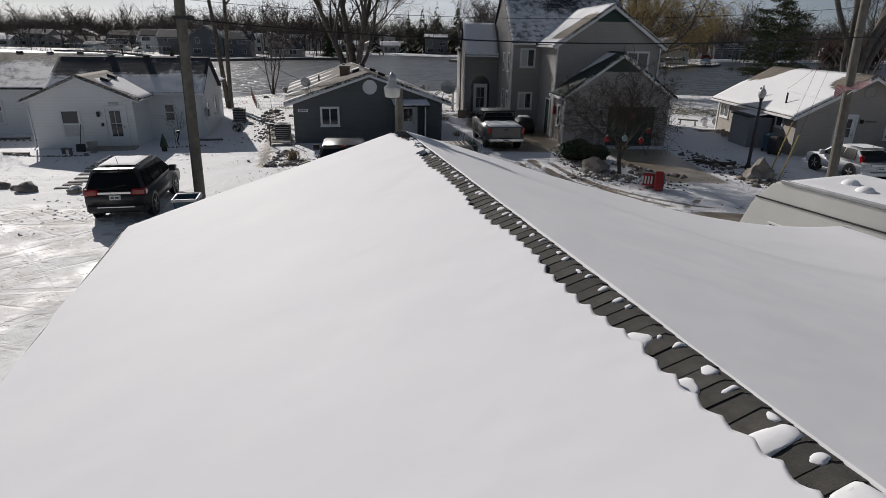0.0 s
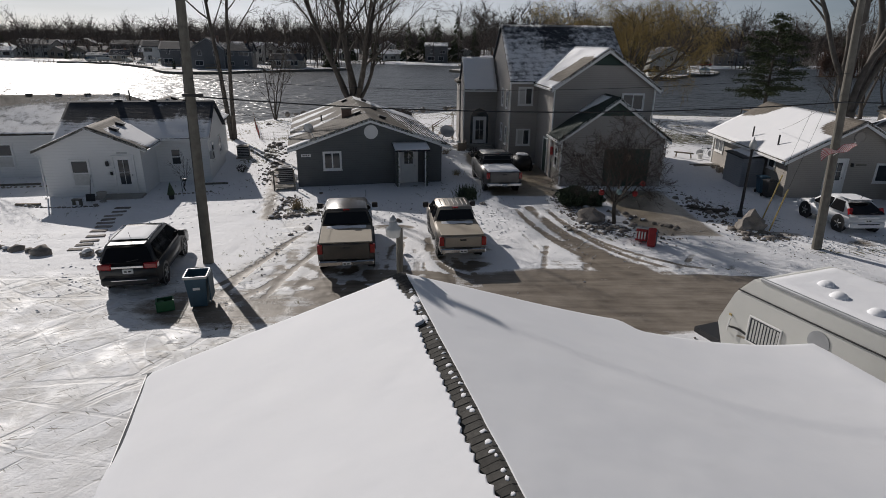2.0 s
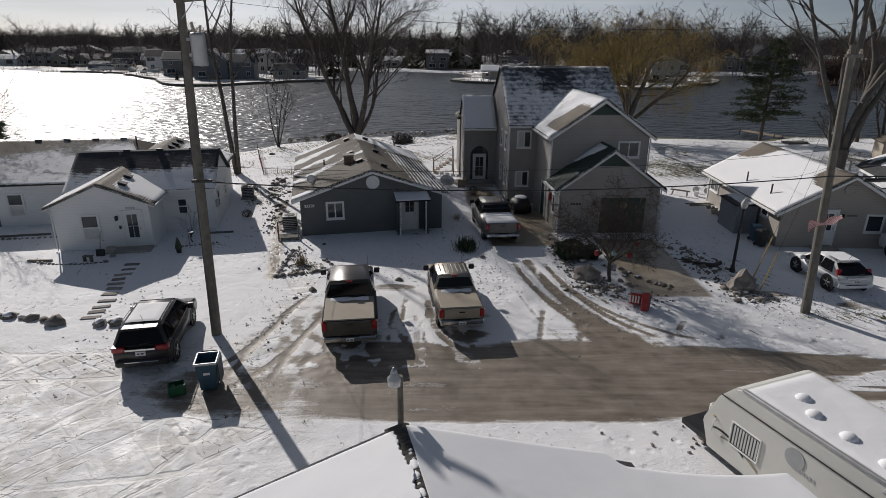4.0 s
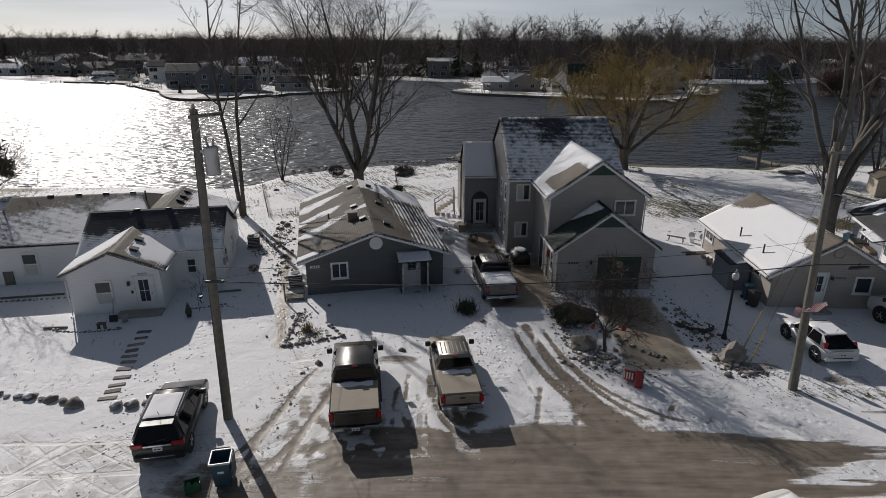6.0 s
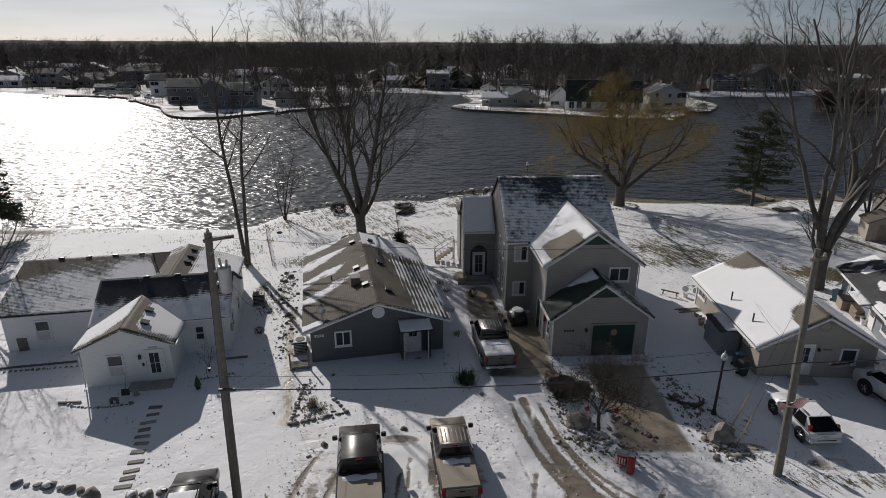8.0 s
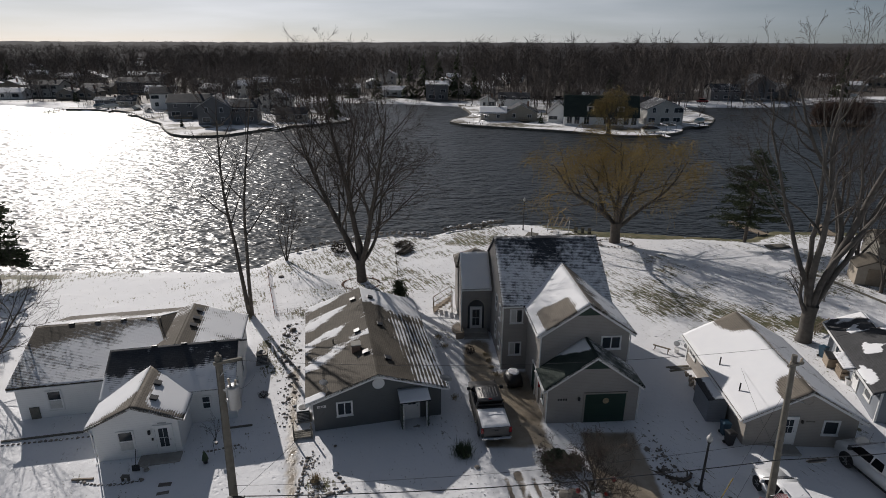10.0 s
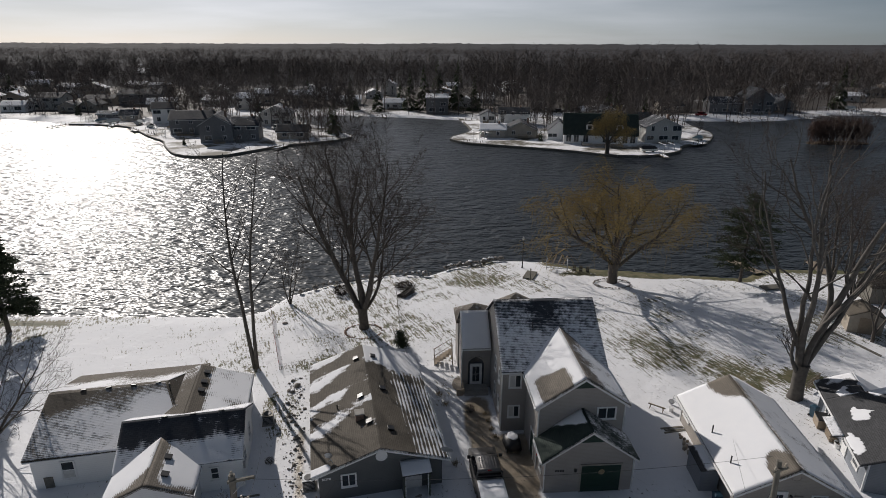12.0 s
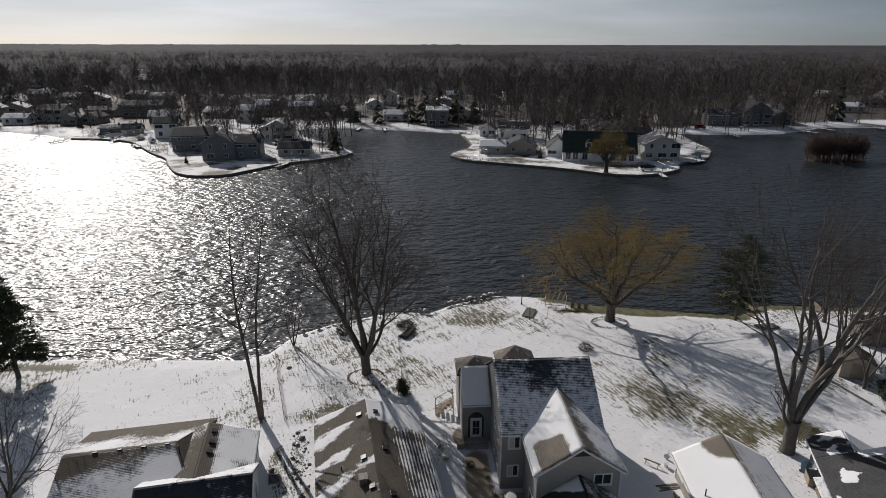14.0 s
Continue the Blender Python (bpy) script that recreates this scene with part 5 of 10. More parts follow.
# two-storey house with its garage and entry tower
TH = pose(6.95, 32.5, 0, 0, 0, 3.5)
th = thing("two_storey_house", TH, "grey two-storey house with garage wing and dark snowy roofs", "house")
walls(th, 0.1, 6.15, 0.8, 3.1, -0.2, 2.88, 5.05, "y", M["grey_siding"])
walls(th, 0.05, 6.1, 3.15, 9.5, -0.2, 5.57, 7.65, "y", M["grey_siding"])
walls(th, -1.8, 6.18, 7.6, 17.5, -0.2, 5.61, 9.1, "x", M["grey_siding"])
walls(th, -4.3, -1.75, 13.85, 16.95, -0.2, 5.5, 6.76, "x", M["grey_siding"])
gable_roof(th, 0.1, 6.15, 0.8, 2.88, 2.88, 5.05, "y", 0.3, 0.25, M["sh_green"],
           lambda s, r: 0.06 + 0.9 * ease(r - 1.4 - 1.5 * s, 0.0, 0.35) * ease(-r, -3.95, -3.75) + 0.1 * hsh(s, r, 0.8, 3.0) + 0.25 * (r < 0.15), lambda s, r: 0.42 + 0.3 * hsh(s, r, 0.7, 33.0))
gable_roof(th, 0.05, 6.1, 3.15, 10.1, 5.57, 7.65, "y", 0.3, 0.33, M["sh_tan"],
           lambda s, r: 0.95 - 1.0 * ease(s - 0.25 * r, 4.0, 5.0) * ease(r, 0.35, 0.8) * ease(-r, -3.4, -2.7) - 0.3 * ease(r, 3.5, 3.9) + 0.3 * ease(s, 6.7, 7.5) * ease(-r, -0.9, -0.4) + 0.12 * hsh(s, r, 1, 5.0),
           lambda s, r: 0.7 - 0.45 * ease(r, 2.0, 3.6) + 0.25 * hsh(s, r, 0.8, 9.0))
ra, rb = gable_roof(th, -1.8, 6.18, 7.6, 17.5, 5.61, 9.1, "x", 0.24, 0.15, M["sh_dark"],
           lambda s, r: 0.6 - 0.16 * ease(r, 2.6, 6.2) + 0.06 * hsh(s, r, 0.45, 12.0) + 0.12 * hsh(s, r * 2.2, 1.4, 2.0) - 0.14 * ease(-abs(s - 4.0), -1.6, -0.7) * ease(r, 2.6, 4.2), lambda s, r: 0.6 + 0.2 * hsh(s, r, 0.5, 13.0))
gable_roof(th, -4.3, -2.1, 13.85, 16.95, 5.5, 6.76, "x", 1.2, 0.13, M["sh_dark"], lambda s, r: 0.93 + 0.1 * hsh(s, r, 1, 3.0), flat_snow(0.7))
rakes(th, 0.1, 6.15, 0.59, 2.88, 5.05, 0.3, M["white_trim"], 0.22)
rakes(th, 0.05, 6.1, 2.86, 5.57, 7.65, 0.3, M["white_trim"], 0.22)
for z0, y0, w, hh in ((4.1, 0.78, 1.15, 0.75), (6.75, 3.13, 1.05, 0.68)):
    bm = bmesh.new()
    tri_pts = ((3.1 - w, y0, z0), (3.1 + w, y0, z0), (3.1, y0, z0 + hh))
    f = bm.faces.new([bm.verts.new(q) for q in tri_pts])
    ext = bmesh.ops.extrude_face_region(bm, geom=[f])
    bmesh.ops.translate(bm, vec=(0, -0.03, 0), verts=[v for v in ext["geom"] if isinstance(v, bmesh.types.BMVert)])
    bmesh.ops.recalc_face_normals(bm, faces=bm.faces)
    part("gable_panel", bm, M["green_panel"], th, "dark green gable louvre panel")
gd = part("garage_door", boxes((2.6, 5.32, 0.73, 0.8, 0.02, 2.2), bev=0.01), M["green_panel"], th, "dark green garage door")
for k in range(4):
    part("door_panel", boxes((2.65, 5.27, 0.718, 0.729, 0.06 + 0.53 * k, 0.53 + 0.53 * k), bev=0.004), M["green_panel"], gd)
part("door_wreath", moved(lathe([(0.16, 0), (0.22, 0.04), (0.16, 0.08), (0.1, 0.04)], 14), pose(3.96, 0.7, 1.72, 90)), M["dry"], gd, "pale ornament on the garage door")
part("garage_casing", boxes((2.5, 2.595, 0.71, 0.8, 0, 2.31), (5.325, 5.42, 0.71, 0.8, 0, 2.31), (2.595, 5.325, 0.71, 0.8, 2.21, 2.31)), M["tan_siding"], th)
bars = bmesh.new()
for k in range(4):
    box(bars, 0.78 + 0.17 * k, 0.89 + 0.17 * k, 0.77, 0.796, 1.76, 1.9)
part("number_bars", bars, M["black"], th)
part("wall_lamp", boxes((2.1, 2.25, 0.64, 0.795, 1.75, 2.0), bev=0.03), M["black"], th)
window(th, 4.85, 3.145, 4.2, 1.25, 0.88, "s", 2, False, curtain=False)
window(th, -0.82, 7.595, 4.05, 0.86, 1.05, "s", 2, False, curtain=True)
window(th, -0.85, 7.595, 1.35, 0.82, 0.98, "s", 2, False, curtain=True)
for yy in (9.0, 10.9):
    window(th, -1.805, yy, 3.7, 0.55, 1.1, "w", 1, True)
    window(th, -1.805, yy, 1.2, 0.55, 1.1, "w", 1, True)
door(th, 0.045, 4.6, 0.1, 0.95, 2.1, "w", "green_panel", None)
window(th, 0.095, 2.0, 1.0, 0.5, 1.1, "w", 1, True)
part("porch_light", boxes((-0.07, 0.09, 2.75, 2.9, 1.5, 2.0), bev=0.03), M["red"], th, "red wall ornament")
# arched entry of the tower
arch = bmesh.new()
ring = [(-3.9, 0.0), (-3.9, 2.4)] + [(-3.1 - 0.8 * math.cos(math.pi * k / 14), 2.4 + 0.8 * math.sin(math.pi * k / 14)) for k in range(1, 14)] + [(-2.3, 2.4), (-2.3, 0.0)]
fa = [arch.verts.new((x, 13.77, z)) for x, z in ring]
fb = [arch.verts.new((x + (0.09 if x < -3.1 else -0.09), 13.77, z - (0.09 if z > 2.35 else 0))) for x, z in ring]
for i in range(len(ring) - 1):
    arch.faces.new((fa[i], fa[i + 1], fb[i + 1], fb[i]))
ext = bmesh.ops.extrude_face_region(arch, geom=list(arch.faces))
bmesh.ops.translate(arch, vec=(0, 0.08, 0), verts=[v for v in ext["geom"] if isinstance(v, bmesh.types.BMVert)])
bmesh.ops.recalc_face_normals(arch, faces=arch.faces)
arch_ob = part("arch_trim", arch, M["tan_siding"], th)
bm = bmesh.new()
bm.faces.new([bm.verts.new((x, 13.82, z)) for x, z in ring])
part("arch_glass", bm, M["glass"], arch_ob)
door(th, -3.1, 13.76, 0.4, 0.85, 1.98, "s", "white_trim", (0.14, 0.86, 0.3, 1.8))
part("entry_step", boxes((-4.2, -2.1, 12.5, 13.8, -0.1, 0.2), (-4.2, -2.1, 13.0, 13.8, 0.2, 0.38), bev=0.02), M["concrete"], th)
part("entry_rail", boxes((-4.3, -4.2, 12.6, 13.8, 0.1, 0.7), (-4.9, -4.3, 12.6, 12.7, -0.1, 0.6), bev=0.01), M["deck_wood"], th)
for xx, yy, z1 in ((0.04, 0.74, 2.7), (6.2, 0.74, 2.7), (0.0, 3.09, 5.3), (6.15, 3.09, 5.3), (-1.85, 7.54, 5.4), (-4.35, 13.8, 4.8)):
    part("downspout", tubes(([(xx, yy, z1), (xx, yy, 0.1)], 0.045)), M["white_trim"], th)
for z0, x0, x1, y0, y1 in ((2.58, -0.32, -0.2, 0.6, 3.1), (5.28, -0.37, -0.25, 2.9, 7.3), (5.28, 6.4, 6.52, 2.9, 7.3), (5.38, -1.95, -0.4, 7.26, 7.36), (4.46, -4.43, -1.97, 12.55, 12.65)):
    part("gutter", boxes((x0, x1, y0, y1, z0, z0 + 0.12), bev=0.01), M["white_trim"], th)
vent_pipe(th, 0.92, 10.37, 7.65, 0.6)
# back porch with two hipped roofs, and its stair
for x0, x1, y0, y1, z0, z1, gl in ((-0.75, 3.05, 17.5, 20.0, 5.6, 7.0, 1), (-4.6, -0.8, 17.1, 20.1, 4.9, 6.1, 1)):
    walls(th, x0 + 0.2, x1 - 0.2, y0, y1 - 0.3, 0, z0, z0, "y", M["grey_siding"])
    xm_, ym_ = (x0 + x1) / 2, (y0 + y1) / 2
    for a, b in (((x0, y0), (x1, y0)), ((x1, y0), (x1, y1)), ((x1, y1), (x0, y1)), ((x0, y1), (x0, y0))):
        roof_slab(th, (*a, z0), (*b, z0), (xm_, ym_, z1), (xm_, ym_, z1), M["sh_tan"], lambda s, r: 0.3 + 0.3 * hsh(s, r, 0.8, 3.0), n=(8, 6))
for k in range(6):
    part("stair_tread", boxes((-6.6 + 0.28 * k, -6.3 + 0.28 * k, 17.7, 18.9, 0.12 + 0.19 * k, 0.17 + 0.19 * k)), M["deck_wood"], th)
for yy in (17.7, 18.9):
    part("stair_rail", tubes(([(-6.55, yy, 0), (-6.55, yy, 1.1), (-4.85, yy, 2.2), (-4.85, yy, 0)], 0.05)), M["deck_wood"], th)

# tan house on the east side
RH = pose(19.0, 30.75, 0, 0, 0, -3.0)
rh = thing("tan_house", RH, "tan sided cottage with a bright snow-covered roof", "house")
walls(rh, 0, 6.74, 0.45, 10.6, -0.2, 2.26, 4.19, "y", M["tan_siding"])
gable_roof(rh, 0, 6.74, 0.45, 10.6, 2.26, 4.19, "y", 0.42, 0.4, M["sh_tan"],
           lambda s, r: 1.0 - 1.1 * ease(-math.hypot((s - 10.6) / 2.2, (r - 3.5) / 1.0), -1.1, -0.6) - 1.1 * ease(-math.hypot((s - 0.3) / 3.0, (r - 4.4) / 2.3), -1.1, -0.55) - 0.5 * ease(r, 4.0, 4.25) + 0.1 * hsh(s, r, 1, 3.0),
           lambda s, r: 0.72 - 0.4 * ease(r, 3.9, 4.2) + 0.2 * hsh(s, r, 0.6, 4.0))
rakes(rh, 0, 6.74, 0.09, 2.26, 4.19, 0.42, M["white_trim"], 0.2)
door(rh, 2.55, 0.445, 0.15, 0.9, 2.0, "s", "white_trim", (0.2, 0.8, 0.9, 1.85))
window(rh, 5.13, 0.445, 1.02, 0.85, 0.92, "s", 1, False)
part("gable_vent", moved(lathe([(0.33, 0), (0.33, 0.04), (0.28, 0.05), (0.27, 0.03), (0.05, 0.03)], 8), pose(3.42, 0.445, 3.4, 90)), M["tan_siding"], rh)
part("house_sign", boxes((3.55, 4.1, 0.41, 0.445, 1.85, 1.95), bev=0.01), M["pole_wood"], rh)
part("wall_lamp", boxes((3.25, 3.37, 0.29, 0.445, 1.8, 2.0), bev=0.02), M["black"], rh)
window(rh, -0.005, 9.6, 1.0, 1.2, 0.95, "w", 2, False)
window(rh, -0.005, 2.2, 1.35, 0.7, 0.6, "w", 1, False)
part("door_step", boxes((1.9, 3.2, -0.5, 0.43, -0.05, 0.14), bev=0.02), M["concrete"], rh)
vent_pipe(rh, 0.3, 2.55, 2.45, 0.7)
vent_pipe(rh, 0.3, 5.75, 2.45, 0.75)
part("gutter", boxes((-0.56, -0.44, 0.1, 10.95, 1.95, 2.06), bev=0.01), M["white_trim"], rh)
part("corner_post", boxes((-0.05, 0.05, 10.6, 10.75, 0, 2.0)), M["white_trim"], rh)
shed = part("lean_to", boxes((-1.4, -0.16, 2.7, 5.1, -0.1, 1.75), bev=0.02), M["blue_siding"], rh, "grey lean-to locker against the wall")
roof_slab(rh, (-1.5, 5.2, 1.77), (-1.5, 2.6, 1.77), (-0.16, 2.6, 1.9), (-0.16, 5.2, 1.9), M["sh_slate"], lambda s, r: 0.15 + 0.8 * float(ease(r, 0.4, 0.6)), "lean_to_roof", 0.06, n=(10, 5))

# slate-blue house at the east edge
BH = pose(29.0, 33.5, 0, 0, 0, -17.0)
bh = thing("slate_house", BH, "slate-blue house with dark roof and white windows", "house")
def bh_snow_west(s, r):
    # bare and dark, with one drifted patch under the ridge, one in the middle and a fringe over the door
    f = 0.02 + 0.25 * hsh(s, r, 0.8, 14.0)
    s, r = s + 0.9 * hsh(s, r, 1.1, 3.0), r + 0.5 * hsh(s, r, 1.4, 6.0) + 0.2 * hsh(s, r, 4.0, 2.0)
    f += 0.75 * ease(r, 2.6, 3.3) * ease(-s, -1.2, -0.4) + 0.8 * ease(-math.hypot((s + 0.5 * r - 3.4) / 0.8, (r - 1.9) / 1.0), -1.0, -0.5)
    return float(f + 0.8 * ease(-math.hypot((s - 5.6) / 1.7, (r - 0.35) / 0.65), -1.1, -0.6))


def bh_snow_wing(s, r):
    s, r = s + 0.9 * hsh(s, r, 1.2, 5.0), r + 0.5 * hsh(s, r, 1.5, 9.0) + 0.2 * hsh(s, r, 4.0, 4.0)
    f = 0.06 + 0.3 * hsh(s, r, 0.8, 15.0) + 0.75 * ease(-s + 0.35 * r, -0.8, 0.3)
    return float(f + 0.8 * ease(-math.hypot((s - 2.6) / 0.9, (r - 1.6) / 0.7), -1.1, -0.6))


walls(bh, 0, 8.0, 0, 7.3, -0.2, 2.5, 4.5, "y", M["blue_siding"])
walls(bh, 0.003, 3.8, 7.303, 10.2, -0.2, 2.5, 3.45, "y", M["blue_siding"])
gable_roof(bh, 0, 8.0, 0, 7.3, 2.5, 4.5, "y", 0.6, 0.3, M["sh_slate"], bh_snow_west, lambda s, r: 0.5 + 0.5 * hsh(s, r, 0.3, 15.0), cell=0.15, puff=0.03)
gable_roof(bh, 0.0, 3.8, 7.9, 10.2, 2.496, 3.446, "y", 0.6, 0.3, M["sh_slate"], bh_snow_wing, flat_snow(0.85), cell=0.15, puff=0.03)
part("fascia", boxes((-0.66, -0.606, -0.3, 10.5, 2.06, 2.24), bev=0.01), M["white_trim"], bh)
part("corner_post", boxes((-0.03, 0.09, -0.04, 0.08, 0, 2.5)), M["white_trim"], bh)
window(bh, -0.005, 7.75, 0.75, 1.3, 1.0, "w", 2, False)
door(bh, -0.005, 3.9, 0.1, 0.9, 2.05, "w", "white_trim", (0.2, 0.8, 0.9, 1.85))
window(bh, -0.005, 1.7, 0.8, 0.95, 1.25, "w", 1, True)
window(bh, 2.4, -0.005, 0.9, 1.2, 1.1, "s", 2, False)
roof_slab(bh, (-1.35, 5.3, 2.12), (-1.35, 2.9, 2.12), (-0.62, 2.9, 2.3), (-0.62, 5.3, 2.3), M["sh_slate"], flat_snow(0.62), "door_canopy", 0.08, n=(12, 5))
part("canopy_bracket", tubes(([(-0.03, 3.05, 1.75), (-1.25, 3.05, 2.06)], 0.03), sides=6), M["white_trim"], bh)
part("canopy_bracket", tubes(([(-0.03, 5.15, 1.75), (-1.25, 5.15, 2.06)], 0.03), sides=6), M["white_trim"], bh)

# ---- vehicles ----
def hull(profile, half, belt, top, tuck, bev=0.05, seg=2):
    """A car body: a side profile (y, z) spread to both sides; above the belt it leans in by tuck at the top."""
    bm = bmesh.new()
    def hw(z):
        return half - tuck * max(0.0, min(1.0, (z - belt) / (top - belt))) - 0.04 * max(0.0, (belt * 0.55 - z) / belt)
    a = [bm.verts.new((-hw(z), y, z)) for y, z in profile]
    b = [bm.verts.new((hw(z), y, z)) for y, z in profile]
    bm.faces.new(a[::-1]), bm.faces.new(b)
    n = len(profile)
    for i in range(n):
        bm.faces.new((a[i], a[(i + 1) % n], b[(i + 1) % n], b[i]))
    bmesh.ops.recalc_face_normals(bm, faces=bm.faces)
    bmesh.ops.bevel(bm, geom=list(bm.edges), offset=bev, segments=seg, affect="EDGES", clamp_overlap=True)
    return smooth(bm)


def quad_pane(parent, pts, mat="car_glass", name="window", lift=0.012):
    """A pane over a body face, set proud by lift."""
    v = [Vector(p) for p in pts]
    nrm = (v[1] - v[0]).cross(v[2] - v[0]).normalized()
    bm = bmesh.new()
    a = [bm.verts.new(p + nrm * lift) for p in v]
    b = [bm.verts.new(p - nrm * 0.02) for p in v]
    bm.faces.new(a), bm.faces.new(b[::-1])
    for i in range(len(v)):
        bm.faces.new((a[i], b[i], b[(i + 1) % len(v)], a[(i + 1) % len(v)]))
    bmesh.ops.recalc_face_normals(bm, faces=bm.faces)
    return part(name, bm, M[mat], parent)


def wheel(parent, x, y, r=0.36, w=0.24):
    s = 1 if x > 0 else -1
    m = pose(x, y, r, 0, 90 * s, 0)
    ty = part("tyre", moved(smooth(lathe([(r * 0.62, -w / 2), (r * 0.93, -w / 2), (r, -w / 2 + 0.04), (r, w / 2 - 0.04), (r * 0.93, w / 2), (r * 0.62, w / 2)], 24)), m), M["rubber"], parent)
    bm = lathe([(r * 0.6, w / 2 - 0.03), (r * 0.63, w / 2 + 0.002), (r * 0.55, w / 2 - 0.01), (r * 0.5, w / 2 - 0.05), (r * 0.18, w / 2 - 0.04), (r * 0.15, w / 2)], 20)
    for k in range(5):
        a = 2 * math.pi * k / 5
        tube(bm, [(0.1 * r * math.cos(a), 0.1 * r * math.sin(a), w / 2 - 0.01), (0.58 * r * math.cos(a), 0.58 * r * math.sin(a), w / 2 - 0.012)], 0.035, 5)
    part("rim", moved(bm, m), M["rim"], ty)


def mirror(parent, x, y, z, mat):
    s = 1 if x > 0 else -1
    part("mirror", boxes((min(x, x + s * 0.24), max(x, x + s * 0.24), y - 0.07, y + 0.09, z - 0.1, z + 0.12), bev=0.03), M[mat], parent)


def pickup(m, label, paint, length, half, tail, cover, snow_bed=False, rack=False, cab_len=2.1, z1=1.27, roof=1.9):
    """A pickup seen mostly from behind and above; the rear bumper is at y = 0, the nose at y = length."""
    v = thing("pickup_truck", m, label, "truck", "parked vehicles")
    L, bed = length, 0.4 + length * 0.31
    hood0 = bed + cab_len
    part("body", hull([(0.1, 0.5), (L - 0.1, 0.45), (L, 0.75), (L - 0.08, z1 - 0.08), (hood0 + 0.35, z1), (bed, z1), (0.06, z1), (0.04, 0.8)], half, z1, z1 + 0.01, 0.0, 0.05), M[paint], v)
    part("cab", hull([(bed + 0.02, z1 - 0.1), (hood0 + 0.55, z1 - 0.1), (hood0 + 0.5, z1), (hood0 - 0.25, roof - 0.03), (hood0 - 0.5, roof), (bed + 0.35, roof), (bed + 0.18, roof - 0.06), (bed + 0.04, z1)], half - 0.02, z1, roof, 0.2, 0.05), M[paint], v)
    hb, ht = half - 0.1, half - 0.27
    quad_pane(v, [(-hb, bed + 0.04, z1 + 0.06), (hb, bed + 0.04, z1 + 0.06), (ht + 0.02, bed + 0.16, roof - 0.14), (-ht - 0.02, bed + 0.16, roof - 0.14)], name="rear_window", lift=0.02)
    quad_pane(v, [(hb, hood0 + 0.46, z1 + 0.05), (-hb, hood0 + 0.46, z1 + 0.05), (-ht, hood0 - 0.2, roof - 0.08), (ht, hood0 - 0.2, roof - 0.08)], name="windscreen", lift=0.02)
    for s in (-1, 1):
        for y0, y1, y2, y3 in ((bed + 0.3, bed + 1.02, bed + 0.98, bed + 0.42), (bed + 1.1, hood0 + 0.25, hood0 - 0.22, bed + 1.1)):
            pts = [(s * (half + 0.0), y0, z1 + 0.07), (s * (half + 0.0), y1, z1 + 0.07), (s * (half - 0.185), y2, roof - 0.12), (s * (half - 0.185), y3, roof - 0.12)]
            quad_pane(v, pts if s > 0 else pts[::-1], name="side_window", lift=0.004)
        mirror(v, s * (half + 0.03), hood0 + 0.1, z1 + 0.16, "black")
        part("tail_lamp", boxes((min(s * (half - 0.17), s * (half + 0.008)), max(s * (half - 0.17), s * (half + 0.008)), 0.015, 0.16, z1 - 0.36, z1 - 0.03), bev=0.015), M["tail"], v)
        part("head_lamp", boxes((min(s * (half - 0.35), s * (half - 0.02)), max(s * (half - 0.35), s * (half - 0.02)), L - 0.1, L - 0.01, 0.82, 1.02), bev=0.02), M["lens"], v)
        for yy in (1.15, L - 1.0):
            part("wheel_arch", moved(lathe([(0.5, -0.02), (0.5, 0.02), (0.4, 0.02), (0.4, -0.02)], 20), pose(s * (half - 0.01), yy, 0.47, 0, 90, 0)), M["black"], v)
            wheel(v, s * (half - 0.12), yy, 0.4, 0.27)
        part("running_board", boxes((min(s * (half - 0.05), s * (half + 0.09)), max(s * (half - 0.05), s * (half + 0.09)), 1.75, hood0 + 0.1, 0.44, 0.49), bev=0.01), M["black"], v)
    tg = part("tailgate", boxes((-half + 0.19, half - 0.19, -0.005, 0.07, 0.7, z1 - 0.01), bev=0.02), M[tail], v)
    part("gate_handle", boxes((-0.12, 0.12, -0.02, 0.0, z1 - 0.16, z1 - 0.1), bev=0.008), M["black"], tg)
    bp = part("bumper", boxes((-half + 0.03, half - 0.03, -0.12, 0.1, 0.5, 0.69), bev=0.04), M["chrome"], v, "chrome rear bumper")
    part("step_pad", boxes((-0.35, 0.35, -0.11, 0.0, 0.685, 0.7), bev=0.005), M["black"], bp)
    pl = part("licence_plate", boxes((-0.15, 0.15, -0.135, -0.12, 0.53, 0.66), bev=0.004), M["white_trim"], bp)
    part("plate_bar", boxes((-0.11, -0.03, -0.14, -0.136, 0.57, 0.61), (0.01, 0.11, -0.14, -0.136, 0.57, 0.61)), M["black"], pl)
    if snow_bed:
        bm = bmesh.new()
        bmesh.ops.create_grid(bm, x_segments=14, y_segments=16, size=1.0)
        for w in bm.verts:
            ex = min(1.0, (1 - abs(w.co.x)) * 5, (1 - abs(w.co.y)) * 5)
            w.co = Vector((w.co.x * (half - 0.08), 0.12 + (w.co.y * 0.5 + 0.5) * (bed - 0.16), z1 + 0.01 + 0.1 * ex ** 0.5 + 0.03 * hsh(w.co.x, w.co.y, 2.5, 3.0)))
        part("bed_snow", smooth(bm), M["snow"], v, "snow on the truck bed")
    else:
        part("bed_cover", boxes((-half + 0.06, half - 0.06, 0.1, bed - 0.14, z1 - 0.01, z1 + 0.045), bev=0.02), M[cover], v, "dusty folding bed cover")
        bm = bmesh.new()
        bmesh.ops.create_grid(bm, x_segments=12, y_segments=4, size=1.0)
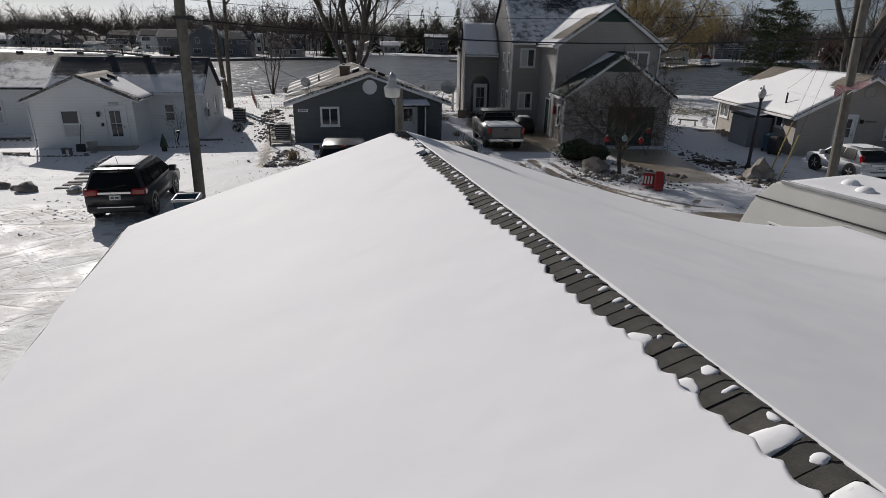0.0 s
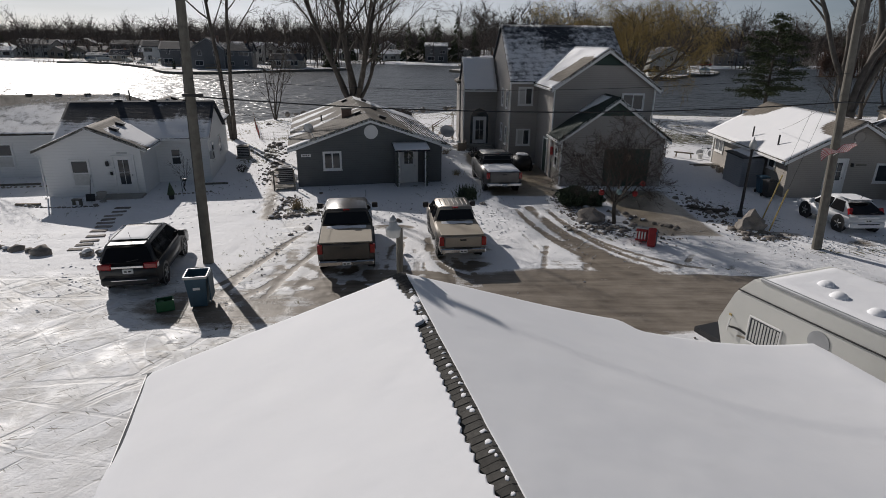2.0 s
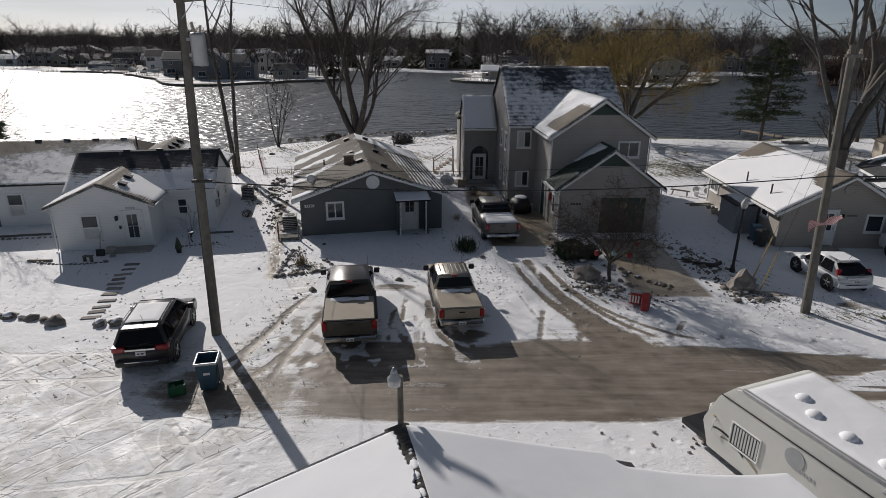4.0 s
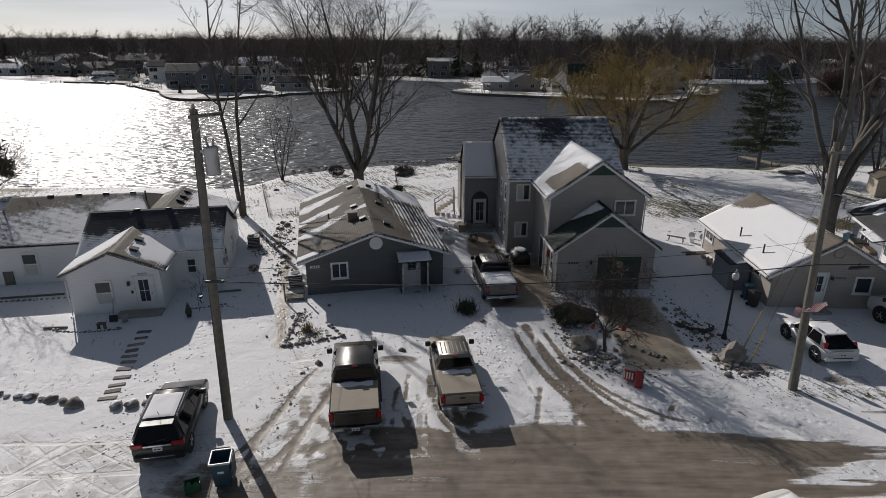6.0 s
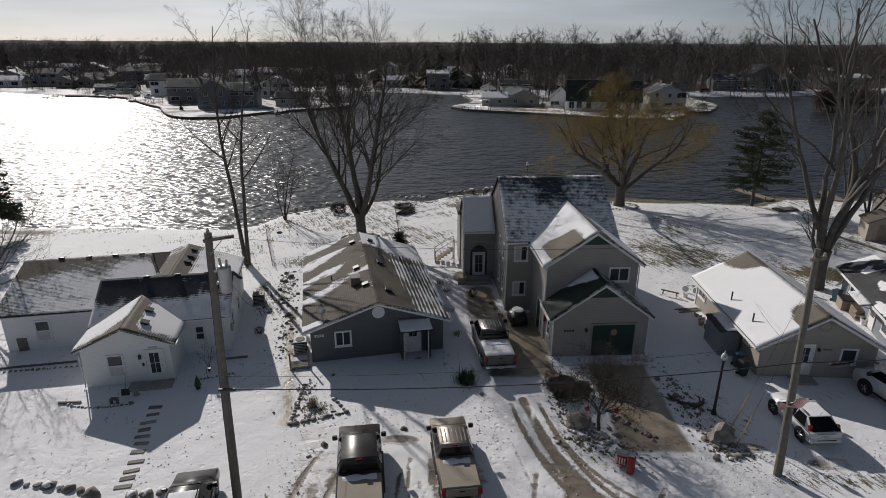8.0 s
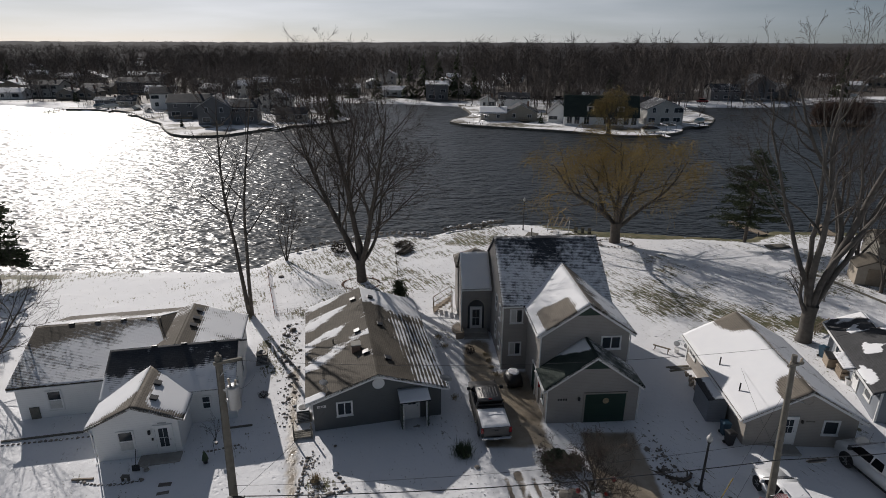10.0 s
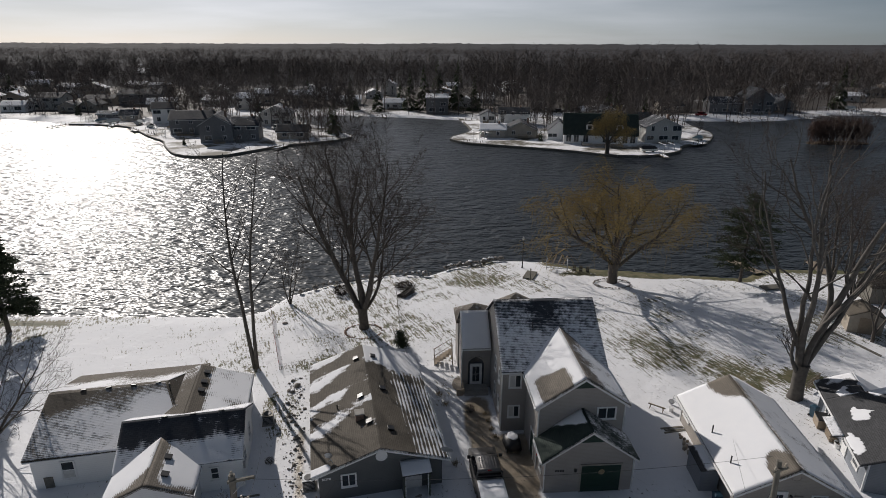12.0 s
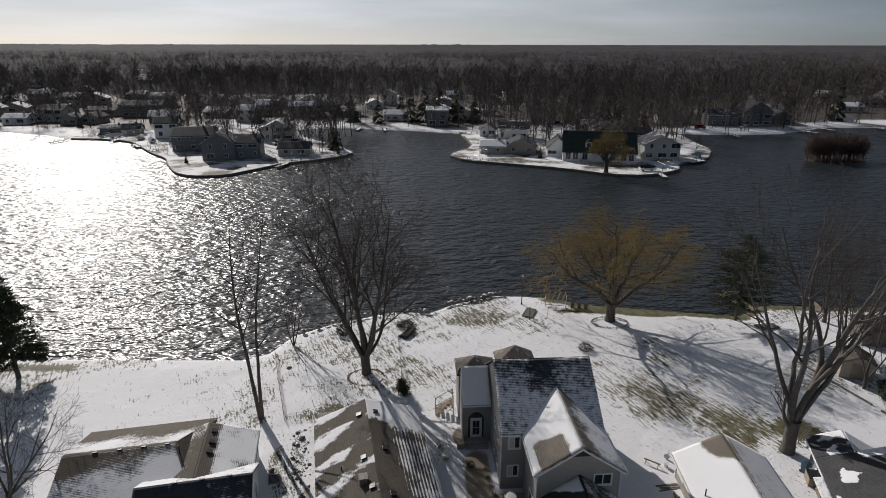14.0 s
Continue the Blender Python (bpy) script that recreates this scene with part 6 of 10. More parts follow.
        for w in bm.verts:
            w.co = Vector((w.co.x * (half - 0.25), bed - 0.32 + 0.16 * w.co.y * (1 + 0.6 * hsh(w.co.x, 0, 2, 4.0)), z1 + 0.05 + 0.04 * (1 - abs(w.co.y)) + 0.01 * hsh(w.co.x, w.co.y, 3, 8)))
        part("bed_snow", smooth(bm), M["snow"], v, "strip of snow below the rear window")
    for k in range(7 if paint != "paint_ram" else 0):
        xx = -0.54 + 0.18 * k
        part("roof_rib", boxes((xx - 0.03, xx + 0.03, bed + 0.4, hood0 - 0.55, roof - 0.01, roof + 0.012), bev=0.01), M[paint], v)
    if rack:
        part("headache_rack", tubes(([(-half + 0.1, bed - 0.05, z1), (-half + 0.1, bed - 0.05, roof - 0.03), (half - 0.1, bed - 0.05, roof - 0.03), (half - 0.1, bed - 0.05, z1)], 0.035), ([(-half + 0.1, bed - 0.05, 1.58), (half - 0.1, bed - 0.05, 1.58)], 0.03)), M["black"], v)
    part("brake_lamp", boxes((-0.12, 0.12, bed + 0.13, bed + 0.2, roof - 0.07, roof - 0.02), bev=0.01), M["tail"], v)
    part("antenna", tubes(([(half - 0.25, hood0 + 0.6, z1), (half - 0.22, hood0 + 0.52, z1 + 0.7)], 0.006), sides=4), M["black"], v)
    return v


pickup(pose(-3.3, 19.0, 0, 0, 0, 8.0), "dark pickup with dusty bed cover, parked on slush", "paint_ram", 5.8, 0.99, "paint_ram", "tonneau", cab_len=2.2)
pickup(pose(0.85, 20.4, 0, 0, 0, 7.0), "pewter compact pickup with dusty bed cover, parked on slush", "paint_tan", 5.2, 0.88, "paint_tan", "tonneau", cab_len=1.9, z1=1.12, roof=1.7)
pickup(pose(3.5, 31.1, 0, 0, 0, 6.0), "grey pickup with a snow-filled bed beside the house", "paint_grey", 5.6, 0.98, "paint_grey", "tonneau", True, True, cab_len=2.0)


def estate(m, name, label, paint, L, half, roof, rear_hatch, spoiler, snow_roof):
    """An SUV or hatchback; rear at y = 0."""
    v = thing(name, m, label, "car", "parked vehicles")
    z1 = roof * 0.6
    part("body", hull([(0.1, 0.3), (L - 0.12, 0.28), (L, 0.5), (L - 0.06, 0.78), (L * 0.74, z1), (L * 0.5, z1), (0.1, z1), (0.0, z1 - 0.12), (-0.03, 0.62), (0.02, 0.45)], half, z1, z1 + 0.01, 0.0, 0.1, 3), M[paint], v)
    part("cabin", hull([(0.04, z1 - 0.1), (L * 0.77, z1 - 0.1), (L * 0.76, z1), (L * 0.6, roof - 0.13), (L * 0.54, roof - 0.04), (L * 0.42, roof), (L * 0.22, roof - 0.005), (rear_hatch + 0.2, roof - 0.04), (rear_hatch, roof - 0.11), (0.06, z1)], half - 0.015, z1, roof, 0.24, 0.09, 3), M[paint], v)
    hb, ht = half - 0.13, half - 0.3
    quad_pane(v, [(-hb, 0.05, z1 + 0.08), (hb, 0.05, z1 + 0.08), (ht, rear_hatch - 0.03, roof - 0.17), (-ht, rear_hatch - 0.03, roof - 0.17)], name="rear_window", lift=0.035)
    quad_pane(v, [(hb, L * 0.745, z1 + 0.05), (-hb, L * 0.745, z1 + 0.05), (-ht, L * 0.565, roof - 0.08), (ht, L * 0.565, roof - 0.08)], name="windscreen", lift=0.03)
    for s in (-1, 1):
        for y0, y1, y2, y3 in ((0.25, 0.2 * L, 0.2 * L, 0.45), (0.215 * L, 0.43 * L, 0.43 * L, 0.215 * L), (0.445 * L, 0.7 * L, 0.55 * L, 0.445 * L)) if spoiler else ((0.14 * L, 0.37 * L, 0.37 * L, 0.21 * L), (0.39 * L, 0.7 * L, 0.55 * L, 0.39 * L)):
            pts = [(s * half, y0, z1 + 0.06), (s * half, y1, z1 + 0.06), (s * (half - 0.215), y2, roof - 0.1), (s * (half - 0.215), y3, roof - 0.1)]
            quad_pane(v, pts if s > 0 else pts[::-1], name="side_window", lift=0.004)
        mirror(v, s * (half + 0.0), L * 0.66, z1 + 0.08, paint)
        if spoiler:
            part("tail_lamp", boxes((min(s * (half - 0.42), s * (half + 0.006)), max(s * (half - 0.42), s * (half + 0.006)), -0.035, 0.24, z1 - 0.15, z1 + 0.06), bev=0.04), M["tail"], v)
        else:
            lamp = boxes((-0.09, 0.09, -0.05, 0.12, -0.2, 0.2), bev=0.03)
            part("tail_lamp", moved(lamp, pose(s * (half - 0.14), 0.22, z1 + 0.12, -24, 0, 0)), M["tail"], v)
        part("head_lamp", boxes((min(s * (half - 0.4), s * (half - 0.04)), max(s * (half - 0.4), s * (half - 0.04)), L - 0.12, L - 0.02, 0.6, 0.76), bev=0.02), M["lens"], v)
        if spoiler:
            part("roof_rail", tubes(([(s * (half - 0.28), 0.6, roof - 0.02), (s * (half - 0.27), 0.75, roof + 0.05), (s * (half - 0.27), L * 0.46, roof + 0.05), (s * (half - 0.28), L * 0.5, roof - 0.02)], 0.018), sides=6), M["chrome"], v)
        for yy in ((0.85, L - 0.92) if spoiler else (0.68, L - 0.76)):
            part("wheel_arch", moved(lathe([(0.43, -0.02), (0.43, 0.02), (0.34, 0.02), (0.34, -0.02)], 20), pose(s * (half - 0.008), yy, 0.36, 0, 90, 0)), M["black"], v)
            wheel(v, s * (half - 0.1), yy, 0.37, 0.22)
    bp = part("bumper", boxes((-half + 0.04, half - 0.04, -0.08, 0.12, 0.33, 0.6), bev=0.06), M["black"] if spoiler else M[paint], v)
    part("skid_strip", boxes((-half + 0.35, half - 0.35, -0.095, 0.0, 0.5, 0.545), bev=0.01), M["chrome"] if spoiler else M["black"], bp)
    tr = part("tailgate_trim", boxes((-0.48, 0.48, -0.05, 0.03, z1 - 0.1, z1 - 0.02), bev=0.01), M["chrome"] if spoiler else M[paint], v)
    pl = part("licence_plate", boxes((-0.16, 0.16, -0.05, 0.0, z1 - 0.28, z1 - 0.13), bev=0.004), M["white_trim"], v)
    part("plate_bar", boxes((-0.11, -0.03, -0.055, -0.051, z1 - 0.23, z1 - 0.18), (0.01, 0.11, -0.055, -0.051, z1 - 0.23, z1 - 0.18)), M["black"], pl)
    part("spoiler", boxes((-half + 0.33, half - 0.33, rear_hatch - 0.1, rear_hatch + 0.25, roof - 0.09, roof - 0.045), bev=0.02), M["black" if spoiler else paint], v)
    if snow_roof:
        bm = bmesh.new()
        bmesh.ops.create_grid(bm, x_segments=12, y_segments=20, size=1.0)
        for w in bm.verts:
            e = min(1.0, (1 - abs(w.co.x)) * 4, (1 - abs(w.co.y)) * 6)
            w.co = Vector((w.co.x * (half - 0.36), 0.62 + (w.co.y * 0.5 + 0.5) * (L * 0.47 - 0.62), roof + 0.008 + snow_roof * e ** 0.5 + 0.008 * hsh(w.co.x, w.co.y, 3, 3.0)))
        part("roof_snow", smooth(bm), M["snow"], v, "thin snow on the car roof")
    part("antenna", tubes(([(0.0, 0.75, roof), (0.0, 0.62, roof + 0.25)], 0.008), sides=4), M["black"], v)
    part("wiper", tubes(([(0.0, 0.0, z1 + 0.12), (0.35, 0.02, z1 + 0.17)], 0.012), sides=4), M["black"], v)
    return v


estate(pose(-10.15, 17.45, 0, 0, 0, 11.0), "suv_car", "black suv with thin snow on its roof", "paint_suv", 4.6, 0.9, 1.7, 0.3, True, 0.03)
estate(pose(19.0, 24.5, 0, 0, 0, 3.0), "hatchback_car", "white hatchback with red rear lamps, parked on snow", "paint_white", 3.75, 0.85, 1.46, 0.8, False, 0.015)
pickup(pose(26.0, 24.9, 0, 0, 0, 10.0), "white pickup parked in the snowy yard", "paint_white", 5.6, 0.98, "paint_white", "black", cab_len=2.2)

# camper on the lot east of the own house
RV = pose(7.25, 13.2, 0, 0, 0, 21.0)
rv = thing("camper_trailer", RV, "pale camper trailer with snow on its roof", "trailer")


def rv_body():
    bm = bmesh.new()
    prof = [(0.0, 0.55), (-0.28, 1.25), (0.1, 2.2), (0.55, 2.72), (0.75, 2.78)]
    pts = [(-y, z) for y, z in prof] + [(-9.0, 2.78), (-9.0, 0.55)]
    a = [bm.verts.new((0.0, y, z)) for y, z in pts]
    b = [bm.verts.new((2.5, y, z)) for y, z in pts]
    bm.faces.new(a), bm.faces.new(b[::-1])
    for i in range(len(pts)):
        bm.faces.new((a[i], b[i], b[(i + 1) % len(pts)], a[(i + 1) % len(pts)]))
    bmesh.ops.recalc_face_normals(bm, faces=bm.faces)
    bmesh.ops.bevel(bm, geom=list(bm.edges), offset=0.05, segments=2, affect="EDGES", clamp_overlap=True)
    return bm


part("body", rv_body(), M["rv"], rv)
bm = bmesh.new()
bmesh.ops.create_grid(bm, x_segments=24, y_segments=70, size=1.0)
for w in bm.verts:
    e = min(1.0, (1 - abs(w.co.x)) * 9, (1 - abs(w.co.y)) * 20)
    w.co = Vector((1.25 + w.co.x * 1.13, -4.85 + w.co.y * 4.05, 2.785 + 0.055 * e ** 0.5 + 0.008 * hsh(w.co.x * 2, w.co.y * 8, 1, 3.0)))
part("roof_snow", smooth(bm), M["snow"], rv, "smooth snow on the camper roof")
for vx, y in ((1.0, -1.6), (0.65, -2.15), (0.6, -3.0), (0.5, -3.9), (0.9, -5.6)):
    dome = bmesh.new()
    bmesh.ops.create_uvsphere(dome, u_segments=14, v_segments=8, radius=1.0)
    for w in dome.verts:
        w.co = Vector((vx + 0.2 * w.co.x, y + 0.19 * w.co.y, 2.8 + 0.15 * max(0, w.co.z)))
    part("roof_vent", smooth(dome), M["snow"], rv, "snow-capped roof vent")
part("roof_edge", boxes((-0.03, 0.05, -9.0, -0.75, 2.74, 2.82), bev=0.015), M["metal"], rv)
part("side_trim", boxes((-0.02, 0.0, -9.0, -0.2, 2.3, 2.335), bev=0.005), M["black"], rv)
part("awning_rail", boxes((-0.09, 0.0, -9.0, -4.2, 2.58, 2.66), bev=0.02), M["metal"], rv)
wf = part("window", boxes((-0.03, 0.0, -1.55, -0.65, 1.12, 1.17), (-0.03, 0.0, -1.55, -0.65, 1.78, 1.83), (-0.03, 0.0, -1.55, -1.5, 1.17, 1.78), (-0.03, 0.0, -0.7, -0.65, 1.17, 1.78), bev=0.012), M["white_trim"], rv)
part("pane", boxes((-0.012, -0.003, -1.5, -0.7, 1.17, 1.78)), M["glass"], wf)
for k in range(9):
    part("blind_slat", boxes((-0.018, -0.013, -1.48 + 0.085 * k, -1.43 + 0.085 * k, 1.2, 1.75)), M["curtain"], wf)
for y0, y1, z0, z1 in ((-5.4, -4.3, 1.25, 1.95), (-8.0, -6.9, 1.25, 1.95)):
    w2 = part("window", boxes((-0.03, 0.0, y0, y1, z0, z1), bev=0.02), M["white_trim"], rv)
    part("pane", boxes((-0.04, -0.031, y0 + 0.06, y1 - 0.06, z0 + 0.06, z1 - 0.06)), M["glass"], w2)
part("round_badge", moved(lathe([(0.25, 0), (0.25, 0.012), (0.2, 0.014)], 22), pose(-0.002, -2.38, 1.97, 0, -90, 0)), M["metal"], rv, "round grey emblem on the side")
part("letter_bars", boxes(*[(-0.008, -0.002, -2.5 - 0.085 * k, -2.445 - 0.085 * k, 1.7, 1.79) for k in range(6)]), M["metal"], rv)
for k, (y0, y1, z0) in enumerate(((-1.15, -0.1, 1.0), (-1.6, -0.4, 0.88))):
    bm = bmesh.new()
    vs = [[], []]
    for i in range(9):
        t = i / 8
        y, z = y0 + (y1 - y0) * t, z0 + 0.28 * math.sin(t * 2.2)
        vs[0].append(bm.verts.new((-0.006, y, z))), vs[1].append(bm.verts.new((-0.006, y, z + 0.05 + 0.05 * (1 - t))))
    for i in range(8):
        bm.faces.new((vs[0][i], vs[0][i + 1], vs[1][i + 1], vs[1][i]))
    part("side_stripe", bm, M["tonneau"] if k else M["black"], rv)
part("grab_handle", tubes(([(-0.02, -0.12, 1.15), (-0.07, -0.14, 1.18), (-0.07, -0.18, 1.5), (-0.02, -0.2, 1.53)], 0.014), sides=6), M["white_trim"], rv)
part("marker_lamp", boxes((-0.03, 0.0, -0.16, -0.08, 1.56, 1.62), bev=0.01), M["yellow"], rv)
for s in (0.15, 2.35):
    for y in (-4.6, -5.5):
        wheel(rv, 0.13 if s < 1 else 2.37, y, 0.34, 0.22)
part("chassis", boxes((0.3, 2.2, -8.8, 1.2, 0.4, 0.56)), M["black"], rv)
part("gas_cover", boxes((0.9, 1.6, 0.4, 0.95, 0.56, 1.15), bev=0.1), M["rv"], rv)
part("jack", tubes(([(1.25, 1.1, 0), (1.25, 1.1, 0.9)], 0.04)), M["black"], rv)

# ---- trees ----
def branch_pts(rng, p, d, length, n, wander, lift):
    pts = [p]
    step = length / n
    for _ in range(n):
        d = d + Vector((rng.gauss(0, wander), rng.gauss(0, wander), rng.gauss(0, wander) + lift))
        d.normalize()
        pts.append(pts[-1] + d * step)
    return pts, d


def grow(rng, p, d, length, r, level, spec, out):
    """Adds a branch and its children to out as (points, radii, level)."""
    n = spec["steps"][min(level, len(spec["steps"]) - 1)]
    pts, _ = branch_pts(rng, p, d, length, n, spec["wander"] * (1 + 0.3 * level), spec["lift"][min(level, len(spec["lift"]) - 1)])
    radii = [max(spec["thin"], r * (1 - spec["taper"] * i / n)) for i in range(n + 1)]
    out.append((pts, radii, level))
    if level >= spec["levels"]:
        return
    kids = spec["kids"][level]
    for k in range(kids):
        t = spec["first"] + (1 - spec["first"]) * (k + rng.random()) / kids
        i = min(n - 1, int(t * n))
        q = pts[i].lerp(pts[i + 1], t * n - i)
        axis = (pts[i + 1] - pts[i]).normalized()
        side = axis.orthogonal().normalized()
        side.rotate(Matrix.Rotation(rng.uniform(0, 2 * math.pi), 3, axis).to_euler())
        ang = radians(rng.uniform(*spec["angle"]))
        grow(rng, q, axis * math.cos(ang) + side * math.sin(ang), length * rng.uniform(*spec["short"]) * (1.15 - 0.45 * t), radii[i] * rng.uniform(0.42, 0.62), level + 1, spec, out)


def seg_mesh(name, segs, sides):
    """Tapered tubes for a list of branches as one mesh."""
    verts, faces = [], []
    for pts, radii, level in segs:
        ns = sides[min(level, len(sides) - 1)]
        base = len(verts)
        for i, p in enumerate(pts):
            d = (pts[min(i + 1, len(pts) - 1)] - pts[max(i - 1, 0)]).normalized()
            a = d.orthogonal().normalized() if abs(d.z) < 0.9 else (Vector((1, 0, 0)) - d * d.x).normalized()
            b = d.cross(a)
            for k in range(ns):
                w = 2 * math.pi * k / ns
                verts.append(p + radii[i] * (math.cos(w) * a + math.sin(w) * b))
        for i in range(len(pts) - 1):
            for k in range(ns):
                k2 = (k + 1) % ns
                faces.append((base + i * ns + k, base + i * ns + k2, base + (i + 1) * ns + k2, base + (i + 1) * ns + k))
    return mesh_from(name, verts, faces, True)


def bare_tree(name, x, y, z, seed, label, stems, spec, bark="bark", twig="twig", trunk=None, extra=None):
    """A leafless tree: a trunk of trunk = (height, radius), then stems = rows of (lean, heading, length, radius, start height)."""
    rng = random.Random(seed)
    tr = thing(name, pose(x, y, z), label, "tree")
    segs = []
    if trunk:
        h, r = trunk
        pts = [Vector((0.04 * math.sin(k), 0.03 * math.cos(2 * k), -0.3 + (h + 0.3) * k / 6)) for k in range(7)]
        part_mesh("trunk", seg_mesh("trunk", [(pts, [r * (1.35 if k == 0 else 1.12 if k == 1 else 1.0 + 0.12 * (k == 6)) for k in range(7)], 0)], [12]), M[bark], tr)
    for lean, head, length, r, z0 in stems:
        a, b = radians(lean), radians(head)
        d = Vector((math.sin(a) * math.sin(b), math.sin(a) * math.cos(b), math.cos(a)))
        base = Vector((0.5 * r * math.sin(b), 0.5 * r * math.cos(b), z0))
        grow(rng, base, d, length, r, 0, spec, segs)
    part_mesh("limb_frame", seg_mesh("limb_frame", [s for s in segs if s[2] <= 1], [8, 6]), M[bark], tr, kind="stuff")
    part_mesh("twig_mass", seg_mesh("twig_mass", [s for s in segs if s[2] > 1], [4, 4, 4, 3, 3]), M[twig], tr, kind="stuff")
    if extra:
        extra(tr, rng, segs)
    return tr


VASE = dict(steps=(9, 6, 4, 3, 2), wander=0.07, lift=(0.05, 0.06, 0.03, 0.0), thin=0.007, taper=0.85, levels=4, kids=(9, 7, 6, 5), first=0.25, angle=(22, 50), short=(0.38, 0.6))
bare_tree("bare_tree", -8.43, 57.4, -0.15, 5, "large bare tree with many rising limbs in a stone ring",
          [(6, 20, 17.5, 0.34, 2.2), (20, 80, 16, 0.3, 2.2), (22, 150, 14, 0.26, 2.3), (24, 265, 16, 0.3, 2.0), (16, 320, 16, 0.26, 2.4), (33, 300, 12, 0.2, 2.0), (36, 95, 11, 0.2, 2.1)], VASE, trunk=(2.6, 0.5))
SLIM = dict(VASE, kids=(12, 6, 5, 3), short=(0.18, 0.32), first=0.38, wander=0.028, angle=(28, 60), lift=(0.03, 0.06, 0.02, 0))
bare_tree("bare_tree", -17.58, 49.25, -0.05, 12, "tall slender bare tree with two stems",
          [(2.6, 280, 20.5, 0.22, -0.2), (1.0, 60, 20.5, 0.2, -0.2)], SLIM)
BIG = dict(VASE, steps=(16, 7, 4, 3, 2), kids=(7, 5, 5, 3), first=0.38, taper=0.78, wander=0.1, angle=(18, 40), short=(0.35, 0.55))
bare_tree("bare_tree", 30.8, 44.6, 0, 23, "massive old bare tree with pale grey limbs",
          [(3, 10, 20, 0.34, 3.0), (12, 60, 19, 0.3, 3.0), (19, 85, 16, 0.26, 2.8), (10, 200, 18, 0.26, 3.0), (16, 255, 19, 0.3, 2.8), (34, 265, 4.0, 0.25, 2.2), (26, 278, 18, 0.24, 2.7), (13, 310, 18, 0.26, 3.0)], BIG, "bark_old", "twig", trunk=(3.3, 0.54))
bare_tree("bare_tree", -18.0, 63.8, -0.3, 31, "small bare tree with several thin stems",
          [(4, 0, 8, 0.09, -0.1), (16, 90, 7, 0.08, -0.1), (18, 270, 7.5, 0.08, -0.1), (12, 180, 6, 0.07, -0.1)], dict(VASE, levels=3, kids=(7, 5, 4, 0)))
bare_tree("bare_tree", -34.6, 38.8, 0, 37, "spreading bare tree on the snowy lawn",
          [(12, 60, 8.5, 0.12, 0.3), (32, 80, 9, 0.12, 0.3), (48, 95, 8.5, 0.1, 0.3), (26, 300, 7, 0.1, 0.3), (40, 130, 7, 0.09, 0.3), (22, 20, 8, 0.1, 0.3)], dict(VASE, levels=3, kids=(8, 6, 5, 0), angle=(25, 60)), trunk=(0.5, 0.17))
bare_tree("crab_tree", 8.1, 25.9, 0, 41, "small twiggy ornamental tree with red baubles",
          [(15, 20, 3.2, 0.055, 1.0), (32, 90, 3.1, 0.05, 1.0), (34, 180, 3.0, 0.05, 1.0), (32, 270, 3.1, 0.05, 1.0), (47, 45, 2.9, 0.045, 1.0), (46, 225, 2.9, 0.045, 1.0), (48, 320, 2.9, 0.045, 1.0), (50, 130, 2.8, 0.045, 1.0)],
          dict(VASE, levels=3, kids=(10, 8, 5, 0), thin=0.006, wander=0.16, first=0.2, angle=(25, 65), short=(0.4, 0.65)), "bark", "twig", trunk=(1.05, 0.09))
bare_tree("sapling", -14.15, 31.2, 0, 43, "thin sapling before the white wall", [(6, 0, 1.5, 0.022, 0.3), (18, 90, 1.2, 0.018, 0.3), (18, 270, 1.2, 0.018, 0.3)], dict(VASE, levels=2, kids=(6, 4, 0, 0), thin=0.004), trunk=(0.4, 0.03))
RIGHT = dict(VASE, levels=3, kids=(9, 7, 6, 0))
for i, (x, y, h, s) in enumerate(((44.5, 54.5, 9, 0.13), (47, 62, 11, 0.16), (45.5, 49, 8, 0.12), (50, 70, 12, 0.18), (56, 60, 12, 0.2), (60, 48, 13, 0.2), (-58, 52, 13, 0.2), (-66, 60, 14, 0.2))):
    bare_tree("bare_tree", x, y, 0, 60 + i, "bare tree among the eastern yards" if x > 0 else "bare tree by the western lawn", [(6, 30, h, s, 1.0), (22, 140, h * 0.85, s * 0.8, 1.0), (24, 260, h * 0.85, s * 0.8, 1.0)], RIGHT, trunk=(1.5, s * 1.3))


def willow_strands(tr, rng, segs):
    """Hanging golden shoots from the outer limbs."""
    out = []
    for pts, radii, level in segs:
        if level < 1:
            continue
        for _ in range(7 if level == 1 else 4 if level == 2 else 1):
            i = rng.randrange(len(pts) // 2, len(pts))
            p = pts[i] + Vector((rng.gauss(0, 0.3), rng.gauss(0, 0.3), rng.gauss(0.1, 0.2)))
            hang = [p]
            d = Vector((rng.gauss(0, 0.5), rng.gauss(0, 0.5), 0.25))
            for _k in range(4):
                d = d + Vector((rng.gauss(0, 0.1), rng.gauss(0, 0.1), -0.42))
                hang.append(hang[-1] + d.normalized() * rng.uniform(0.3, 0.6))
            out.append((hang, [0.024, 0.02, 0.017, 0.014, 0.01], 0))
    part_mesh("hanging_mass", seg_mesh("hanging_mass", out, [3]), M["willow"], tr, "golden hanging willow shoots", "stuff")


